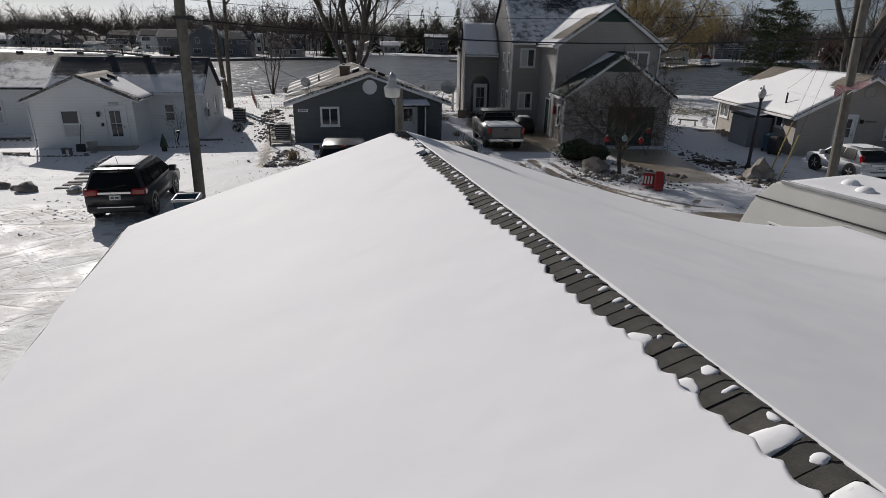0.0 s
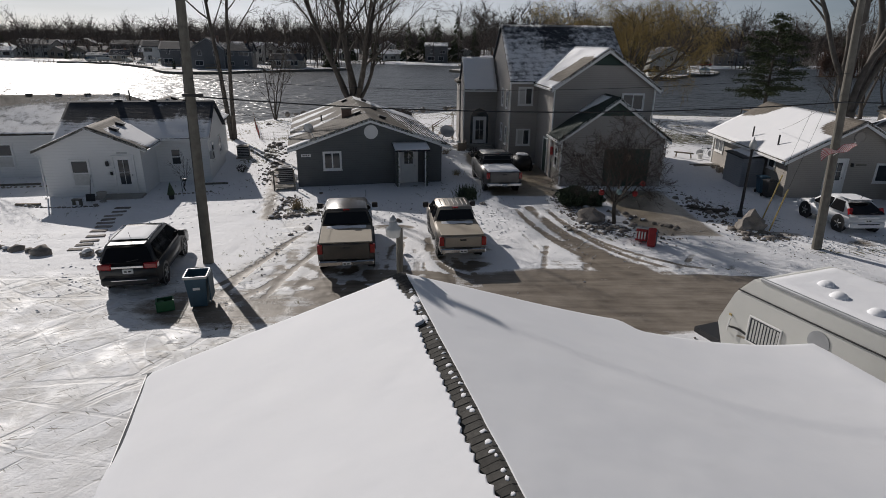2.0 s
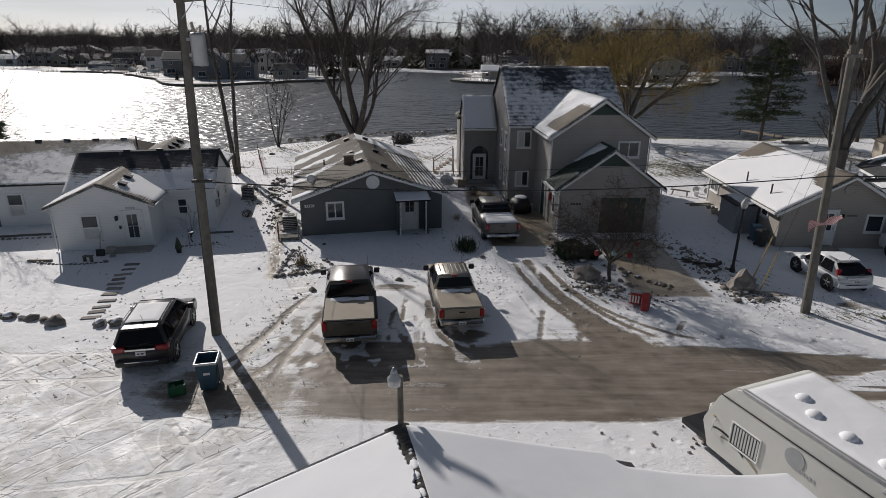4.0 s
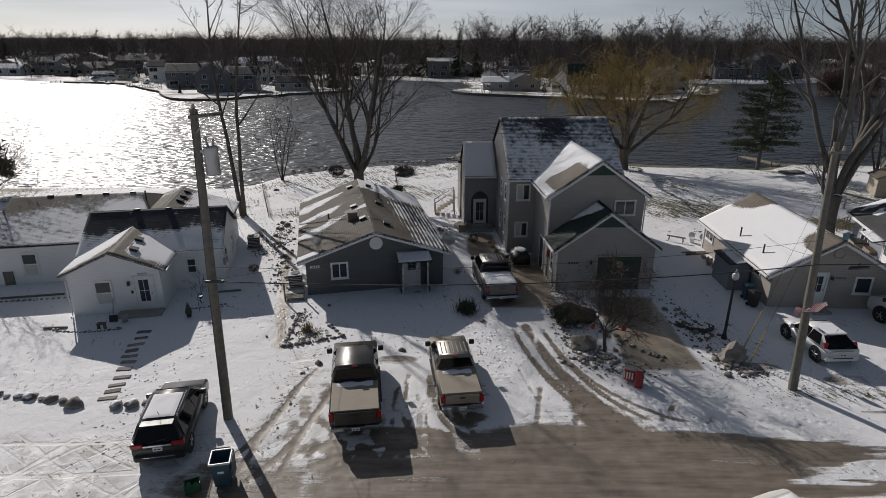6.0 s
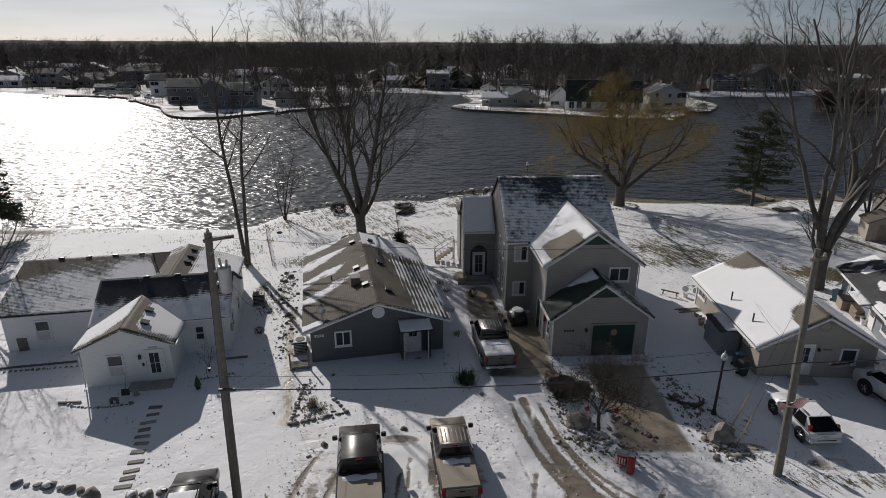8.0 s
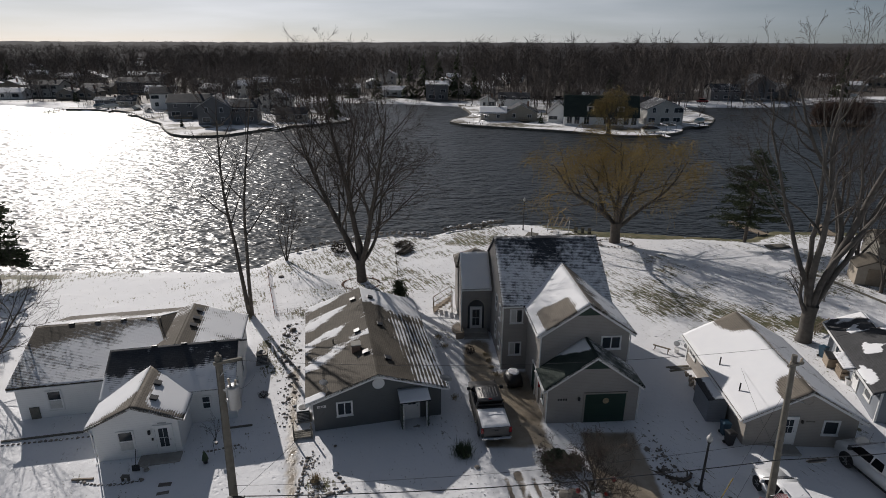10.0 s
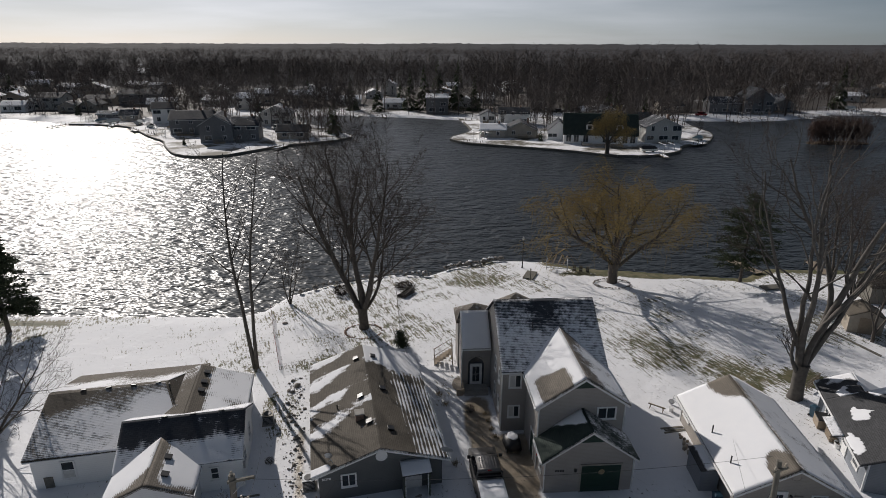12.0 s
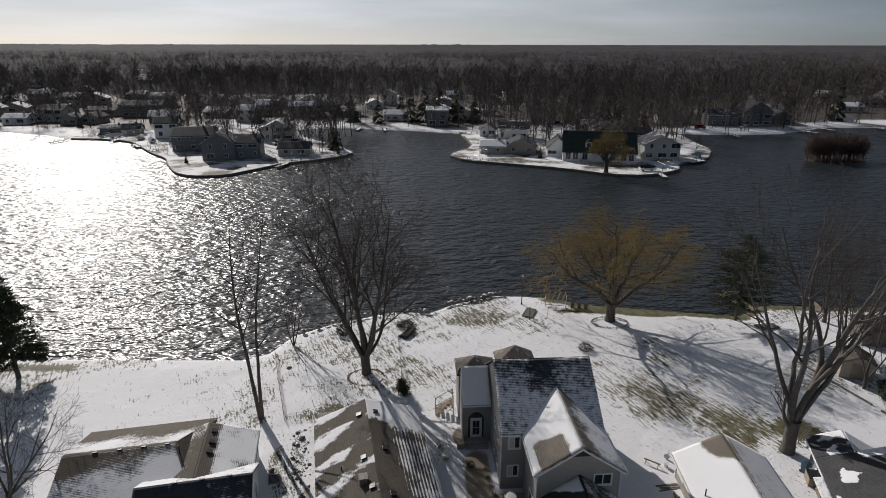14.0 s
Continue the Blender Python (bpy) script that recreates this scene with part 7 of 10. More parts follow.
bare_tree("willow_tree", 22.0, 70.4, -0.25, 52, "old willow with golden hanging shoots by the water",
          [(12, 30, 10.5, 0.42, 2.4), (30, 95, 10.5, 0.4, 2.4), (30, 262, 11.5, 0.42, 2.4), (44, 278, 9.0, 0.26, 2.4), (58, 82, 12.0, 0.32, 1.9), (24, 180, 9.5, 0.26, 2.4), (28, 345, 10, 0.28, 2.4)],
          dict(VASE, levels=3, kids=(8, 6, 4, 0), lift=(0.02, 0.0, -0.05, -0.08), angle=(28, 62), wander=0.12, short=(0.4, 0.62)), "bark", "willow", trunk=(2.6, 0.62), extra=willow_strands)


def conifer(name, x, y, z, seed, label, height, radius, clear, droop, gaps=0.0, tip=0.22, wide=1.0):
    """A conifer: a tapered trunk and tiers of boughs clothed in needle tufts."""
    rng = random.Random(seed)
    tr = thing(name, pose(x, y, z), label, "tree")
    part_mesh("trunk", seg_mesh("trunk", [([Vector((0, 0, -0.2 + (height + 0.1) * k / 8)) for k in range(9)], [0.02 * height * (1 - k / 8.6) + 0.01 for k in range(9)], 0)], [8]), M["bark"], tr)
    boughs, verts, faces = [], [], []
    zz = clear
    while zz < height:
        f = (zz - clear) / (height - clear)
        reach = radius * (1 - f ** wide) ** 0.8 * (0.86 + 0.14 * math.sin(7 * f + seed))
        for k in range(6):
            if rng.random() < gaps:
                continue
            a = rng.uniform(0, 2 * math.pi)
            zz = zz + rng.uniform(0.0, 0.012) * height
            L = reach * rng.uniform(0.7, 1.12) + 0.15
            pts = [Vector((math.cos(a) * L * t, math.sin(a) * L * t, zz + L * (0.12 * t - droop * t * t) + 0.05 * rng.gauss(0, 1))) for t in (0, 0.25, 0.5, 0.75, 1.0)]
            boughs.append((pts, [0.05, 0.04, 0.03, 0.02, 0.01], 0))
            for q in range(int(18 + 44 * L)):
                t = rng.uniform(0.18, 1.0)
                i = min(3, int(t * 4))
                p = pts[i].lerp(pts[i + 1], t * 4 - i) + Vector((rng.gauss(0, 0.2), rng.gauss(0, 0.2), rng.gauss(0, 0.011 * height)))
                d = Vector((math.cos(a) + rng.gauss(0, 0.9), math.sin(a) + rng.gauss(0, 0.9), rng.gauss(0.05, 0.5))).normalized() * rng.uniform(0.7, 1.5) * tip
                s = d.orthogonal().normalized() * 0.32 * tip
                s.rotate(Matrix.Rotation(rng.uniform(0, 6.28), 3, d.normalized()).to_euler())
                b = len(verts)
                verts += [p - s, p + s, p + d]
                faces.append((b, b + 1, b + 2))
        zz += height * 0.004 + 0.06
    part_mesh("bough_mass", seg_mesh("bough_mass", boughs, [3]), M["bark"], tr, kind="stuff")
    part_mesh("needle_mass", mesh_from("needle_mass", verts, faces), M["pine"], tr, kind="stuff")
    return tr


conifer("pine_tree", 38.8, 70.8, -0.2, 3, "dark green pine beside the shore", 11.4, 4.9, 2.3, 0.05, 0.12, 0.2, 1.9)
conifer("spruce_tree", -46.2, 56.6, 0, 5, "dark spruce on the western lawn", 12.4, 4.2, 1.8, 0.3, 0.0, 0.3)
conifer("fir_shrub", -4.15, 53.3, 0, 7, "small dark fir beside the fence", 1.7, 0.62, 0.1, 0.1, 0.0, 0.14)

# ---- the far shore ----
def far_house(x, y, yaw, w, d, h, siding, snowy, storeys=1, ridge="x", pitch=0.5, label="", roof="far_roof"):
    """A house across the lake: walls, roof, windows by storey, a door."""
    ob = thing("far_house", pose(x, y, 0, 0, 0, yaw), label or "house on the far shore with snow about it", "house", "houses across the lake")
    peak = h + pitch * (d if ridge == "x" else w) / 2
    walls(ob, -w / 2, w / 2, -d / 2, d / 2, -0.2, h, peak, ridge, M[siding])
    fa, fb = snowy
    sh = M["sh_dark"] if roof == "far_roof" else M[roof]
    for part_ob in gable_roof(ob, -w / 2, w / 2, -d / 2, d / 2, h, peak, ridge, 0.45, 0.4, sh, lambda s, r: fa + 0.25 * hsh(s + x, r, 0.4, 2.0), lambda s, r: fb + 0.25 * hsh(s + x, r, 0.4, 6.0), 0.2):
        pass
    wr = random.Random(int(x * 7 + y * 3))
    n = max(2, int(w / 3.4))
    for st in range(storeys):
        for k in range(n):
            xx = -w / 2 + (k + 0.5) * w / n + wr.uniform(-0.4, 0.4)
            zz = 0.9 + 2.7 * st
            hw, hh = wr.choice((0.45, 0.6, 1.0, 1.3)), wr.choice((1.0, 1.2, 1.4))
            fr = part("window", boxes((xx - hw - 0.1, xx + hw + 0.1, -d / 2 - 0.05, -d / 2 + 0.02, zz - 0.1, zz + hh + 0.1)), M["white_trim"], ob)
            part("pane", boxes((xx - hw, xx - 0.03, -d / 2 - 0.08, -d / 2 - 0.051, zz, zz + hh), (xx + 0.03, xx + hw, -d / 2 - 0.08, -d / 2 - 0.051, zz, zz + hh)), M["glass"], fr)
    for sx in (-1, 1):
        fr = part("window", boxes((min(sx * (w / 2 - 0.02), sx * (w / 2 + 0.06)), max(sx * (w / 2 - 0.02), sx * (w / 2 + 0.06)), -0.6, 0.6, 0.9 + 2.7 * (storeys - 1), 2.2 + 2.7 * (storeys - 1))), M["white_trim"], ob)
        part("pane", boxes((min(sx * (w / 2 + 0.061), sx * (w / 2 + 0.09)), max(sx * (w / 2 + 0.061), sx * (w / 2 + 0.09)), -0.5, 0.5, 1.0 + 2.7 * (storeys - 1), 2.1 + 2.7 * (storeys - 1))), M["glass"], fr)
    # soffit boards under the lakeside eave or gable, and a lakeside deck
    if ridge == "y":
        rakes(ob, -w / 2, w / 2, -d / 2 - 0.36, h, peak, 0.45, M["white_trim"], 0.22)
    else:
        part("gutter", boxes((-w / 2 - 0.3, w / 2 + 0.3, -d / 2 - 0.55, -d / 2 - 0.42, h - 0.2 - pitch * 0.35, h - 0.06 - pitch * 0.35)), M["white_trim"], ob)
    if wr.random() < 0.6:
        dx, dw = wr.uniform(-0.2, 0.2) * w, wr.uniform(0.3, 0.55) * w
        deck = part("deck", boxes((dx - dw / 2, dx + dw / 2, -d / 2 - 2.2, -d / 2 - 0.1, 0.1, 0.4)), M["deck_wood"], ob)
        part("deck_rail", boxes((dx - dw / 2, dx + dw / 2, -d / 2 - 2.2, -d / 2 - 2.12, 1.2, 1.3), *[(dx - dw / 2 + q * dw - 0.05, dx - dw / 2 + q * dw + 0.05, -d / 2 - 2.2, -d / 2 - 2.1, 0.4, 1.2) for q in (0.02, 0.2, 0.4, 0.6, 0.8, 0.98)]), M["white_trim" if wr.random() < 0.4 else "deck_wood"], deck)
    part("chimney", boxes((w * 0.2, w * 0.2 + 0.6, -0.3, 0.3, h, peak + 0.7)), M["brick"], ob)
    return ob


A_, B_, C_, W_ = "siding_far_a", "siding_far_b", "siding_far_c", "white_siding"
for row in ((-68.3, 180.5, 8, 9.5, 10, 5.4, B_, (0.1, 0.35), 2, "y", 0.62, "slate two-storey house with a lakeside gable"), (-60.5, 182.5, 8, 8.0, 8.5, 4.9, B_, (0.25, 0.5), 2, "x", 0.5, "slate side wing with a porch beside the gable"),
            (-82.5, 196, 12, 13, 10, 5.0, B_, (0.05, 0.4), 2, "x", 0.45, "slate-blue long house with a bare dark roof"), (-103.5, 222, 14, 8, 8, 5.4, W_, (0.1, 0.6), 2, "x", 0.5, "pale two-storey house with a dark roof"),
            (-60, 216, 4, 11, 9, 4.6, A_, (0.75, 0.55), 2, "y", 0.45, "grey two-storey house with a partly snowy roof"), (-47, 186, 4, 9.5, 6.5, 2.5, C_, (0.15, 0.3), 1, "x", 0.5, "small beige boathouse by the sea wall"), (-120, 228, 12, 6.4, 6, 2.3, C_, (0.25, 0.5), 1, "x", 0.55, "low brown lakeside pavilion"), (-130, 233, 10, 9, 5, 2.0, B_, (0.5, 0.5), 1, "x", 0.35, "low dark boathouse at the bay"),
            (-183, 256, 6, 10, 8, 2.8, W_, (0.7, 0.6), 1, "x", 0.4, "low white house with a snowy roof at the bay"), (-174, 266, 3, 13, 9, 5.2, A_, (0.1, 0.5), 2, "x", 0.4, "pale grey two-storey house at the bay"), (-160, 256, 8, 7, 8, 2.7, C_, (0.15, 0.3), 1, "y", 0.5, "small brown gabled cottage at the bay"), (-152.5, 260, -4, 7.5, 8, 2.7, C_, (0.2, 0.3), 1, "y", 0.5, "small tan gabled cottage at the bay"), (-162, 285, 4, 14, 9, 3.0, C_, (0.05, 0.2), 1, "x", 0.3, "low brown house behind the bay"), (-142, 284, 6, 19, 9, 5.4, B_, (0.15, 0.3), 2, "x", 0.4, "long slate two-storey house with white windows"),
            (-21, 270, 2, 11, 7, 2.9, W_, (0.8, 0.6), 1, "x", 0.45, "low white house with a bright snowy roof"), (-30, 338, 0, 8, 9, 6.0, A_, (0.5, 0.5), 2, "y", 0.55, "narrow pale house among dark trees"), (-2, 254.5, -2, 9, 9, 6.6, B_, (0.7, 0.6), 2, "x", 0.25, "blue-grey cube house on the far shore"), (-45, 285, 8, 12, 8, 2.8, A_, (0.85, 0.6), 1, "x", 0.4, "low house with a snow-covered roof"),
            (17.5, 226, -5, 6, 7, 2.8, W_, (0.1, 0.3), 1, "y", 0.5, "small white garage behind the point"), (26.5, 220, -5, 11, 8.5, 4.2, W_, (0.06, 0.3), 2, "x", 0.4, "white two-storey house with a dark roof"), (16.5, 190, -5, 8, 7, 2.6, C_, (0.75, 0.4), 1, "x", 0.4, "low beige porch wing with a snowy roof"), (25.5, 191.5, -5, 10, 9, 2.6, C_, (0.1, 0.3), 1, "y", 0.45, "low beige house behind the sea wall"),
            (37, 187, -9, 6.5, 9, 2.9, W_, (0.05, 0.3), 1, "y", 0.9, "white wing with a steep dark roof"), (58, 239, 0, 6, 7, 3.0, B_, (0.7, 0.4), 1, "x", 0.4, "dark brick cottage with a snowy roof"), (60, 218, 6, 9, 9, 4.6, C_, (0.3, 0.5), 2, "y", 0.5, "tan gabled house behind the point"), (69.5, 211.5, 5, 10, 8, 3.2, C_, (0.15, 0.3), 1, "x", 0.5, "low tan house behind the point"), (67, 182, 2, 11, 9, 4.8, A_, (0.3, 0.5), 2, "y", 0.45, "grey two-storey house at the tip of the point"),
            (134, 256, -2, 12, 11, 6.4, B_, (0.2, 0.4), 2, "y", 0.7, "large dark gabled house on the eastern shore"), (121, 257, -3, 13, 8, 4.6, B_, (0.35, 0.4), 2, "x", 0.5, "dark wing of a large eastern house"), (150, 264, -5, 10, 9, 3.0, B_, (0.15, 0.3), 1, "y", 0.5, "low dark house among eastern trees"), (209, 306, -10, 12, 8, 3.0, A_, (0.8, 0.6), 1, "x", 0.4, "low pale house with a snowy roof"), (42, 360, 12, 11, 9, 4.6, W_, (0.9, 0.6), 2, "y", 0.45, "white house with a bright snowy roof"), (100, 262, 0, 10, 8, 2.8, C_, (0.1, 0.3), 1, "x", 0.5, "low brown house among eastern trees")):
    far_house(*row)


def far_cape(x, y, yaw, w, d, h, peak):
    """A long white house under a steep dark roof, with gabled dormers and tall windows towards the lake."""
    ob = thing("far_house", pose(x, y, 0, 0, 0, yaw), "long white house with a steep dark green roof and dormers", "house", "houses across the lake")
    walls(ob, -w / 2, w / 2, -d / 2, d / 2, -0.2, h, peak, "x", M["white_siding"])
    gable_roof(ob, -w / 2, w / 2, -d / 2, d / 2, h, peak, "x", 0.4, 0.3, M["sh_green"], lambda s, r: 0.02, lambda s, r: 0.4, 0.2)
    k = (peak - h) / (d / 2)
    for dx in (-3.2, 5.5):
        y0, z0 = -d / 2 + 0.9, h + 0.9 * k
        dm = part("dormer", boxes((dx - 1.0, dx + 1.0, y0, y0 + 3.0, z0 - 0.2, z0 + 1.5)), M["white_siding"], ob)
        for sx in (-1, 1):
            roof_slab(ob, (dx + sx * 1.3, y0 - 0.3, z0 + 1.4), (dx + sx * 1.3, y0 + 3.2, z0 + 1.4), (dx, y0 + 3.2, z0 + 2.4), (dx, y0 - 0.3, z0 + 2.4), M["sh_green"], flat_snow(0.1), "dormer_roof", 0.1, n=(6, 4))
        part("pane", boxes((dx - 0.55, dx + 0.55, y0 - 0.04, y0 - 0.004, z0 + 0.2, z0 + 1.3)), M["glass"], dm)
    for dx in (-9.2, -7.0, -4.2, 1.5, 4.0, 7.2, 9.4):
        fr = part("window", boxes((dx - 0.8, dx + 0.8, -d / 2 - 0.06, -d / 2 + 0.02, 0.5, 2.6)), M["white_trim"], ob)
        part("pane", boxes((dx - 0.7, dx - 0.03, -d / 2 - 0.09, -d / 2 - 0.061, 0.6, 2.5), (dx + 0.03, dx + 0.7, -d / 2 - 0.09, -d / 2 - 0.061, 0.6, 2.5)), M["glass"], fr)
    part("terrace_wall", boxes((-5.5, 6.0, -d / 2 - 4.2, -d / 2 - 3.9, -0.1, 0.8), (-5.5, -5.2, -d / 2 - 3.9, -d / 2 - 0.1, -0.1, 0.8)), M["stone"], ob)
    return ob


far_cape(48, 179.5, -9, 21.5, 10, 3.1, 8.4)
rng = random.Random(77)
taken = []
for k in range(400):
    yy = rng.uniform(275, 620)
    xx = rng.uniform(-0.8 * yy, 0.8 * yy)
    if yy < shore_far(np.array(xx)) + 30 or any(math.hypot(xx - a, yy - b) < 30 for a, b in taken):
        continue
    taken.append((xx, yy))
    if len(taken) > 44:
        break
    st = rng.choice((1, 1, 2))
    far_house(xx, yy, rng.uniform(-25, 25), rng.uniform(8, 13), rng.uniform(7, 9), 2.8 if st == 1 else 5.2, rng.choice((A_, B_, C_, C_, W_)), (rng.uniform(0.0, 0.9), 0.6), st, rng.choice("xxy"), rng.uniform(0.35, 0.55))

# open lots and streets behind the western shore
taken = [(o.location.x, o.location.y) for o in scene.objects if o.name.startswith("far_house")]
lots = 0
for k in range(900):
    yy = rng.uniform(232, 350)
    xx = rng.uniform(-0.78 * yy, 30)
    if lots >= 26 or yy < shore_far(np.array(xx)) + 20 or any(math.hypot(xx - a, yy - b) < 19 for a, b in taken):
        continue
    taken.append((xx, yy))
    lots += 1
    st = rng.choice((1, 1, 2))
    far_house(xx, yy, rng.uniform(-20, 20), rng.uniform(8, 13), rng.uniform(7, 9), 2.8 if st == 1 else 5.2, rng.choice((A_, B_, C_, C_, W_)), (rng.uniform(0.2, 0.95), 0.7), st, rng.choice("xxy"), rng.uniform(0.35, 0.55))


def dock(x, y, yaw, length):
    """A narrow plank jetty on piles, with snow left on it."""
    ob = thing("dock", pose(x, y, LAKE_Z, 0, 0, yaw), "narrow snowy wooden dock on piles in the lake", "dock", "docks across the lake")
    part("deck", boxes((-0.7, 0.7, -length, 0.5, 0.5, 0.62)), M["deck_wood"], ob)
    part("snow_cover", boxes((-0.6, 0.55, -length + 0.2, 0.4, 0.624, 0.68), bev=0.02), M["snow"], ob)
    for k in range(int(length / 2.2) + 1):
        for sx in (-0.72, 0.72):
            part("pile", tubes(([(sx, -0.2 - 2.2 * k, -1.0), (sx, -0.2 - 2.2 * k, 1.2)], 0.09), sides=6), M["pole_wood"], ob)


def far_boat(x, y, z, yaw, length, mat, label):
    """A boat laid up for winter: a pointed hull under a ridged cover."""
    ob = thing("boat", pose(x, y, z, 0, 0, yaw), label, "boat", "boats laid up across the lake")
    L, hull, cover = length / 2, bmesh.new(), bmesh.new()
    prof = ((-1.0, 0.85), (-0.5, 1.0), (0.1, 1.0), (0.6, 0.7), (1.0, 0.04))
    rows_h = [[hull.verts.new((L * t, s * 1.1 * w * q, zz)) for s, q, zz in ((-1, 1, 0.95), (-1, 0.75, 0.4), (1, 0, 0.15), (1, 0.75, 0.4), (1, 1, 0.95))] for t, w in prof]
    rows_c = [[cover.verts.new((L * t, s * 1.14 * w, zz)) for s, zz in ((-1, 0.93), (0, 0.98 + 0.75 * w), (1, 0.93))] for t, w in prof]
    for rr, bm in ((rows_h, hull), (rows_c, cover)):
        for p, q in zip(rr, rr[1:]):
            for i in range(len(p) - 1):
                bm.faces.new((p[i], p[i + 1], q[i + 1], q[i]))
        bm.faces.new(rr[0])
        bmesh.ops.recalc_face_normals(bm, faces=bm.faces)
    part("hull", hull, M["rv"], ob)
    part("cover", cover, M[mat], ob)
    for t in (-0.6, 0.4):
        part("stand", boxes((L * t - 0.1, L * t + 0.1, -0.7, 0.7, -0.05, 0.42)), M["pole_wood"], ob)


def hoist(x, y, yaw):
    """A boat hoist: four posts, side rails and a curved canopy frame."""
    ob = thing("boat_hoist", pose(x, y, LAKE_Z + 0.4, 0, 0, yaw), "empty metal boat hoist drawn up on the shore", "boat hoist", "boat hoists across the lake")
    for sx in (-1.4, 1.4):
        for sy in (-1.6, 1.6):
            part("post", tubes(([(sx, sy, 0), (sx, sy, 2.3)], 0.06), sides=6), M["metal"], ob)
        part("rail", tubes(([(sx, -2.4, 2.3), (sx, 2.4, 2.3)], 0.05), ([(sx, -1.6, 0.35), (sx, 1.6, 0.35)], 0.06), sides=6), M["metal"], ob)
    for sy in (-2.2, 0.0, 2.2):
        part("bow", tubes(([(-1.4, sy, 2.3), (-0.7, sy, 2.75), (0.7, sy, 2.75), (1.4, sy, 2.3)], 0.04), sides=6), M["metal"], ob)


def far_car(x, y, yaw, mat, label):
    """A parked car seen from afar: body, cabin, wheels."""
    ob = thing("car", pose(x, y, 0, 0, 0, yaw), label, "car", "cars parked across the lake")
    part("body", boxes((-2.2, 2.2, -0.9, 0.9, 0.35, 0.95), bev=0.15), M[mat], ob)
    cab = boxes((-1.5, 1.2, -0.82, 0.82, 0.951, 1.6), bev=0.25)
    part("cabin", cab, M["car_glass"], ob)
    part("cabin_roof", boxes((-1.2, 0.8, -0.68, 0.68, 1.55, 1.66), bev=0.05), M[mat], ob)
    for sx in (-1.4, 1.4):
        for sy in (-0.85, 0.85):
            part("wheel", moved(lathe([(0.1, -0.1), (0.33, -0.1), (0.33, 0.1), (0.1, 0.1)], 12), pose(sx, sy, 0.33, 90)), M["rubber"], ob)


for row in ((-138, 215, -10, 8), (-108, 204, 40, 7), (-98, 194, 50, 5), (-119, 215, 0, 5), (-46, 172, -20, 6), (6, 180, 60, 9), (9, 230, 80, 8), (-24, 243, 10, 6), (-34, 246, -5, 7), (112, 231, 10, 8), (146, 239, 30, 7), (158, 247, 20, 8), (60, 158, 0, 4), (80, 177, -60, 6), (184, 250, 0, 7)):
    dock(*row)
for row in ((-127, 221, 0.0, 80, 6, "blue_bin", "covered motorboat laid up by the bay"), (-122, 219.5, 0.0, 60, 5.5, "rv", "white covered boat laid up by the bay"), (-104, 209, 0.0, 130, 6, "black", "dark covered boat beside the sea wall"), (-111, 216, 0, 100, 5.5, "rv", "white boat on stands in the yard"), (-92, 203, 0, 60, 5.6, "deck_wood", "boat under a brown cover in the yard"), (185, 268, 0, 8, 6, "rv", "white covered boat on the eastern lawn"), (58, 162.5, 0, 5, 5, "black", "low dark covered boat by the sea wall"), (80, 182, 0, 40, 5, "teal", "small covered boat by the point")):
    far_boat(*row)
for row in ((-116, 218, 20), (-99, 200, 40), (-93, 193, 40), (-88, 188, 45), (63, 163, 5), (-44.5, 176.5, 10), (12, 184, 30), (-133, 221, 0), (165, 256, 0), (121, 236, 0)):
    hoist(*row)
for row in ((-57, 204, 40, "rv", "white car parked beside the grey house"), (-52, 207, 20, "metal", "silver car on a snowy drive"), (42, 262, 10, "black", "dark car on the far street"), (50, 255, 20, "black", "black car on the far street"), (46, 258, -10, "metal", "silver car on the far street"), (107, 244, 0, "red", "red car beneath the eastern trees"), (-110, 236, 15, "black", "dark car behind the bay")):
    far_car(*row)


def tree_template(rng, limbs, twigs, height):
    """A bare far tree of thin three-sided spikes, 0 to height."""
    v, f = [], []
    def spike(p, q, r):
        d = (q - p).normalized()
        a = d.orthogonal().normalized()
        b = d.cross(a)
        k = len(v)
        v.extend([p + r * a, p - 0.5 * r * a + 0.87 * r * b, p - 0.5 * r * a - 0.87 * r * b, q])
        f.extend([(k, k + 1, k + 3), (k + 1, k + 2, k + 3), (k + 2, k, k + 3)])
    def sliver(p, q, r):
        s = (q - p).orthogonal().normalized() * r
        s.rotate(Matrix.Rotation(rng.uniform(0, 6.28), 3, (q - p).normalized()).to_euler())
        k = len(v)
        v.extend([p + s, p - s, q])
        f.append((k, k + 1, k + 2))
    top = Vector((rng.gauss(0, 0.4), rng.gauss(0, 0.4), height))
    spike(Vector((0, 0, -0.3)), top, height * 0.012)
    ends = []
    for _ in range(limbs):
        t = rng.uniform(0.18, 0.7)
        a = rng.uniform(0, 6.28)
        L = height * rng.uniform(0.3, 0.5) * (1.15 - t * 0.5)
        p = top * t
        q = p + Vector((math.cos(a) * 0.6, math.sin(a) * 0.6, rng.uniform(0.65, 1.1))).normalized() * L
        q.z = min(q.z, height)
        spike(p, q, height * 0.0048)
        ends.append((p, q))
    for _ in range(twigs):
        p, q = rng.choice(ends)
        o = p.lerp(q, rng.uniform(0.3, 1.0))
        e = o + Vector((rng.gauss(0, 1), rng.gauss(0, 1), rng.gauss(0.6, 0.8))).normalized() * height * rng.uniform(0.06, 0.16)
        sliver(o, e, 0.02 + 0.0018 * height)
    return np.array([tuple(p) for p in v]), np.array(f)


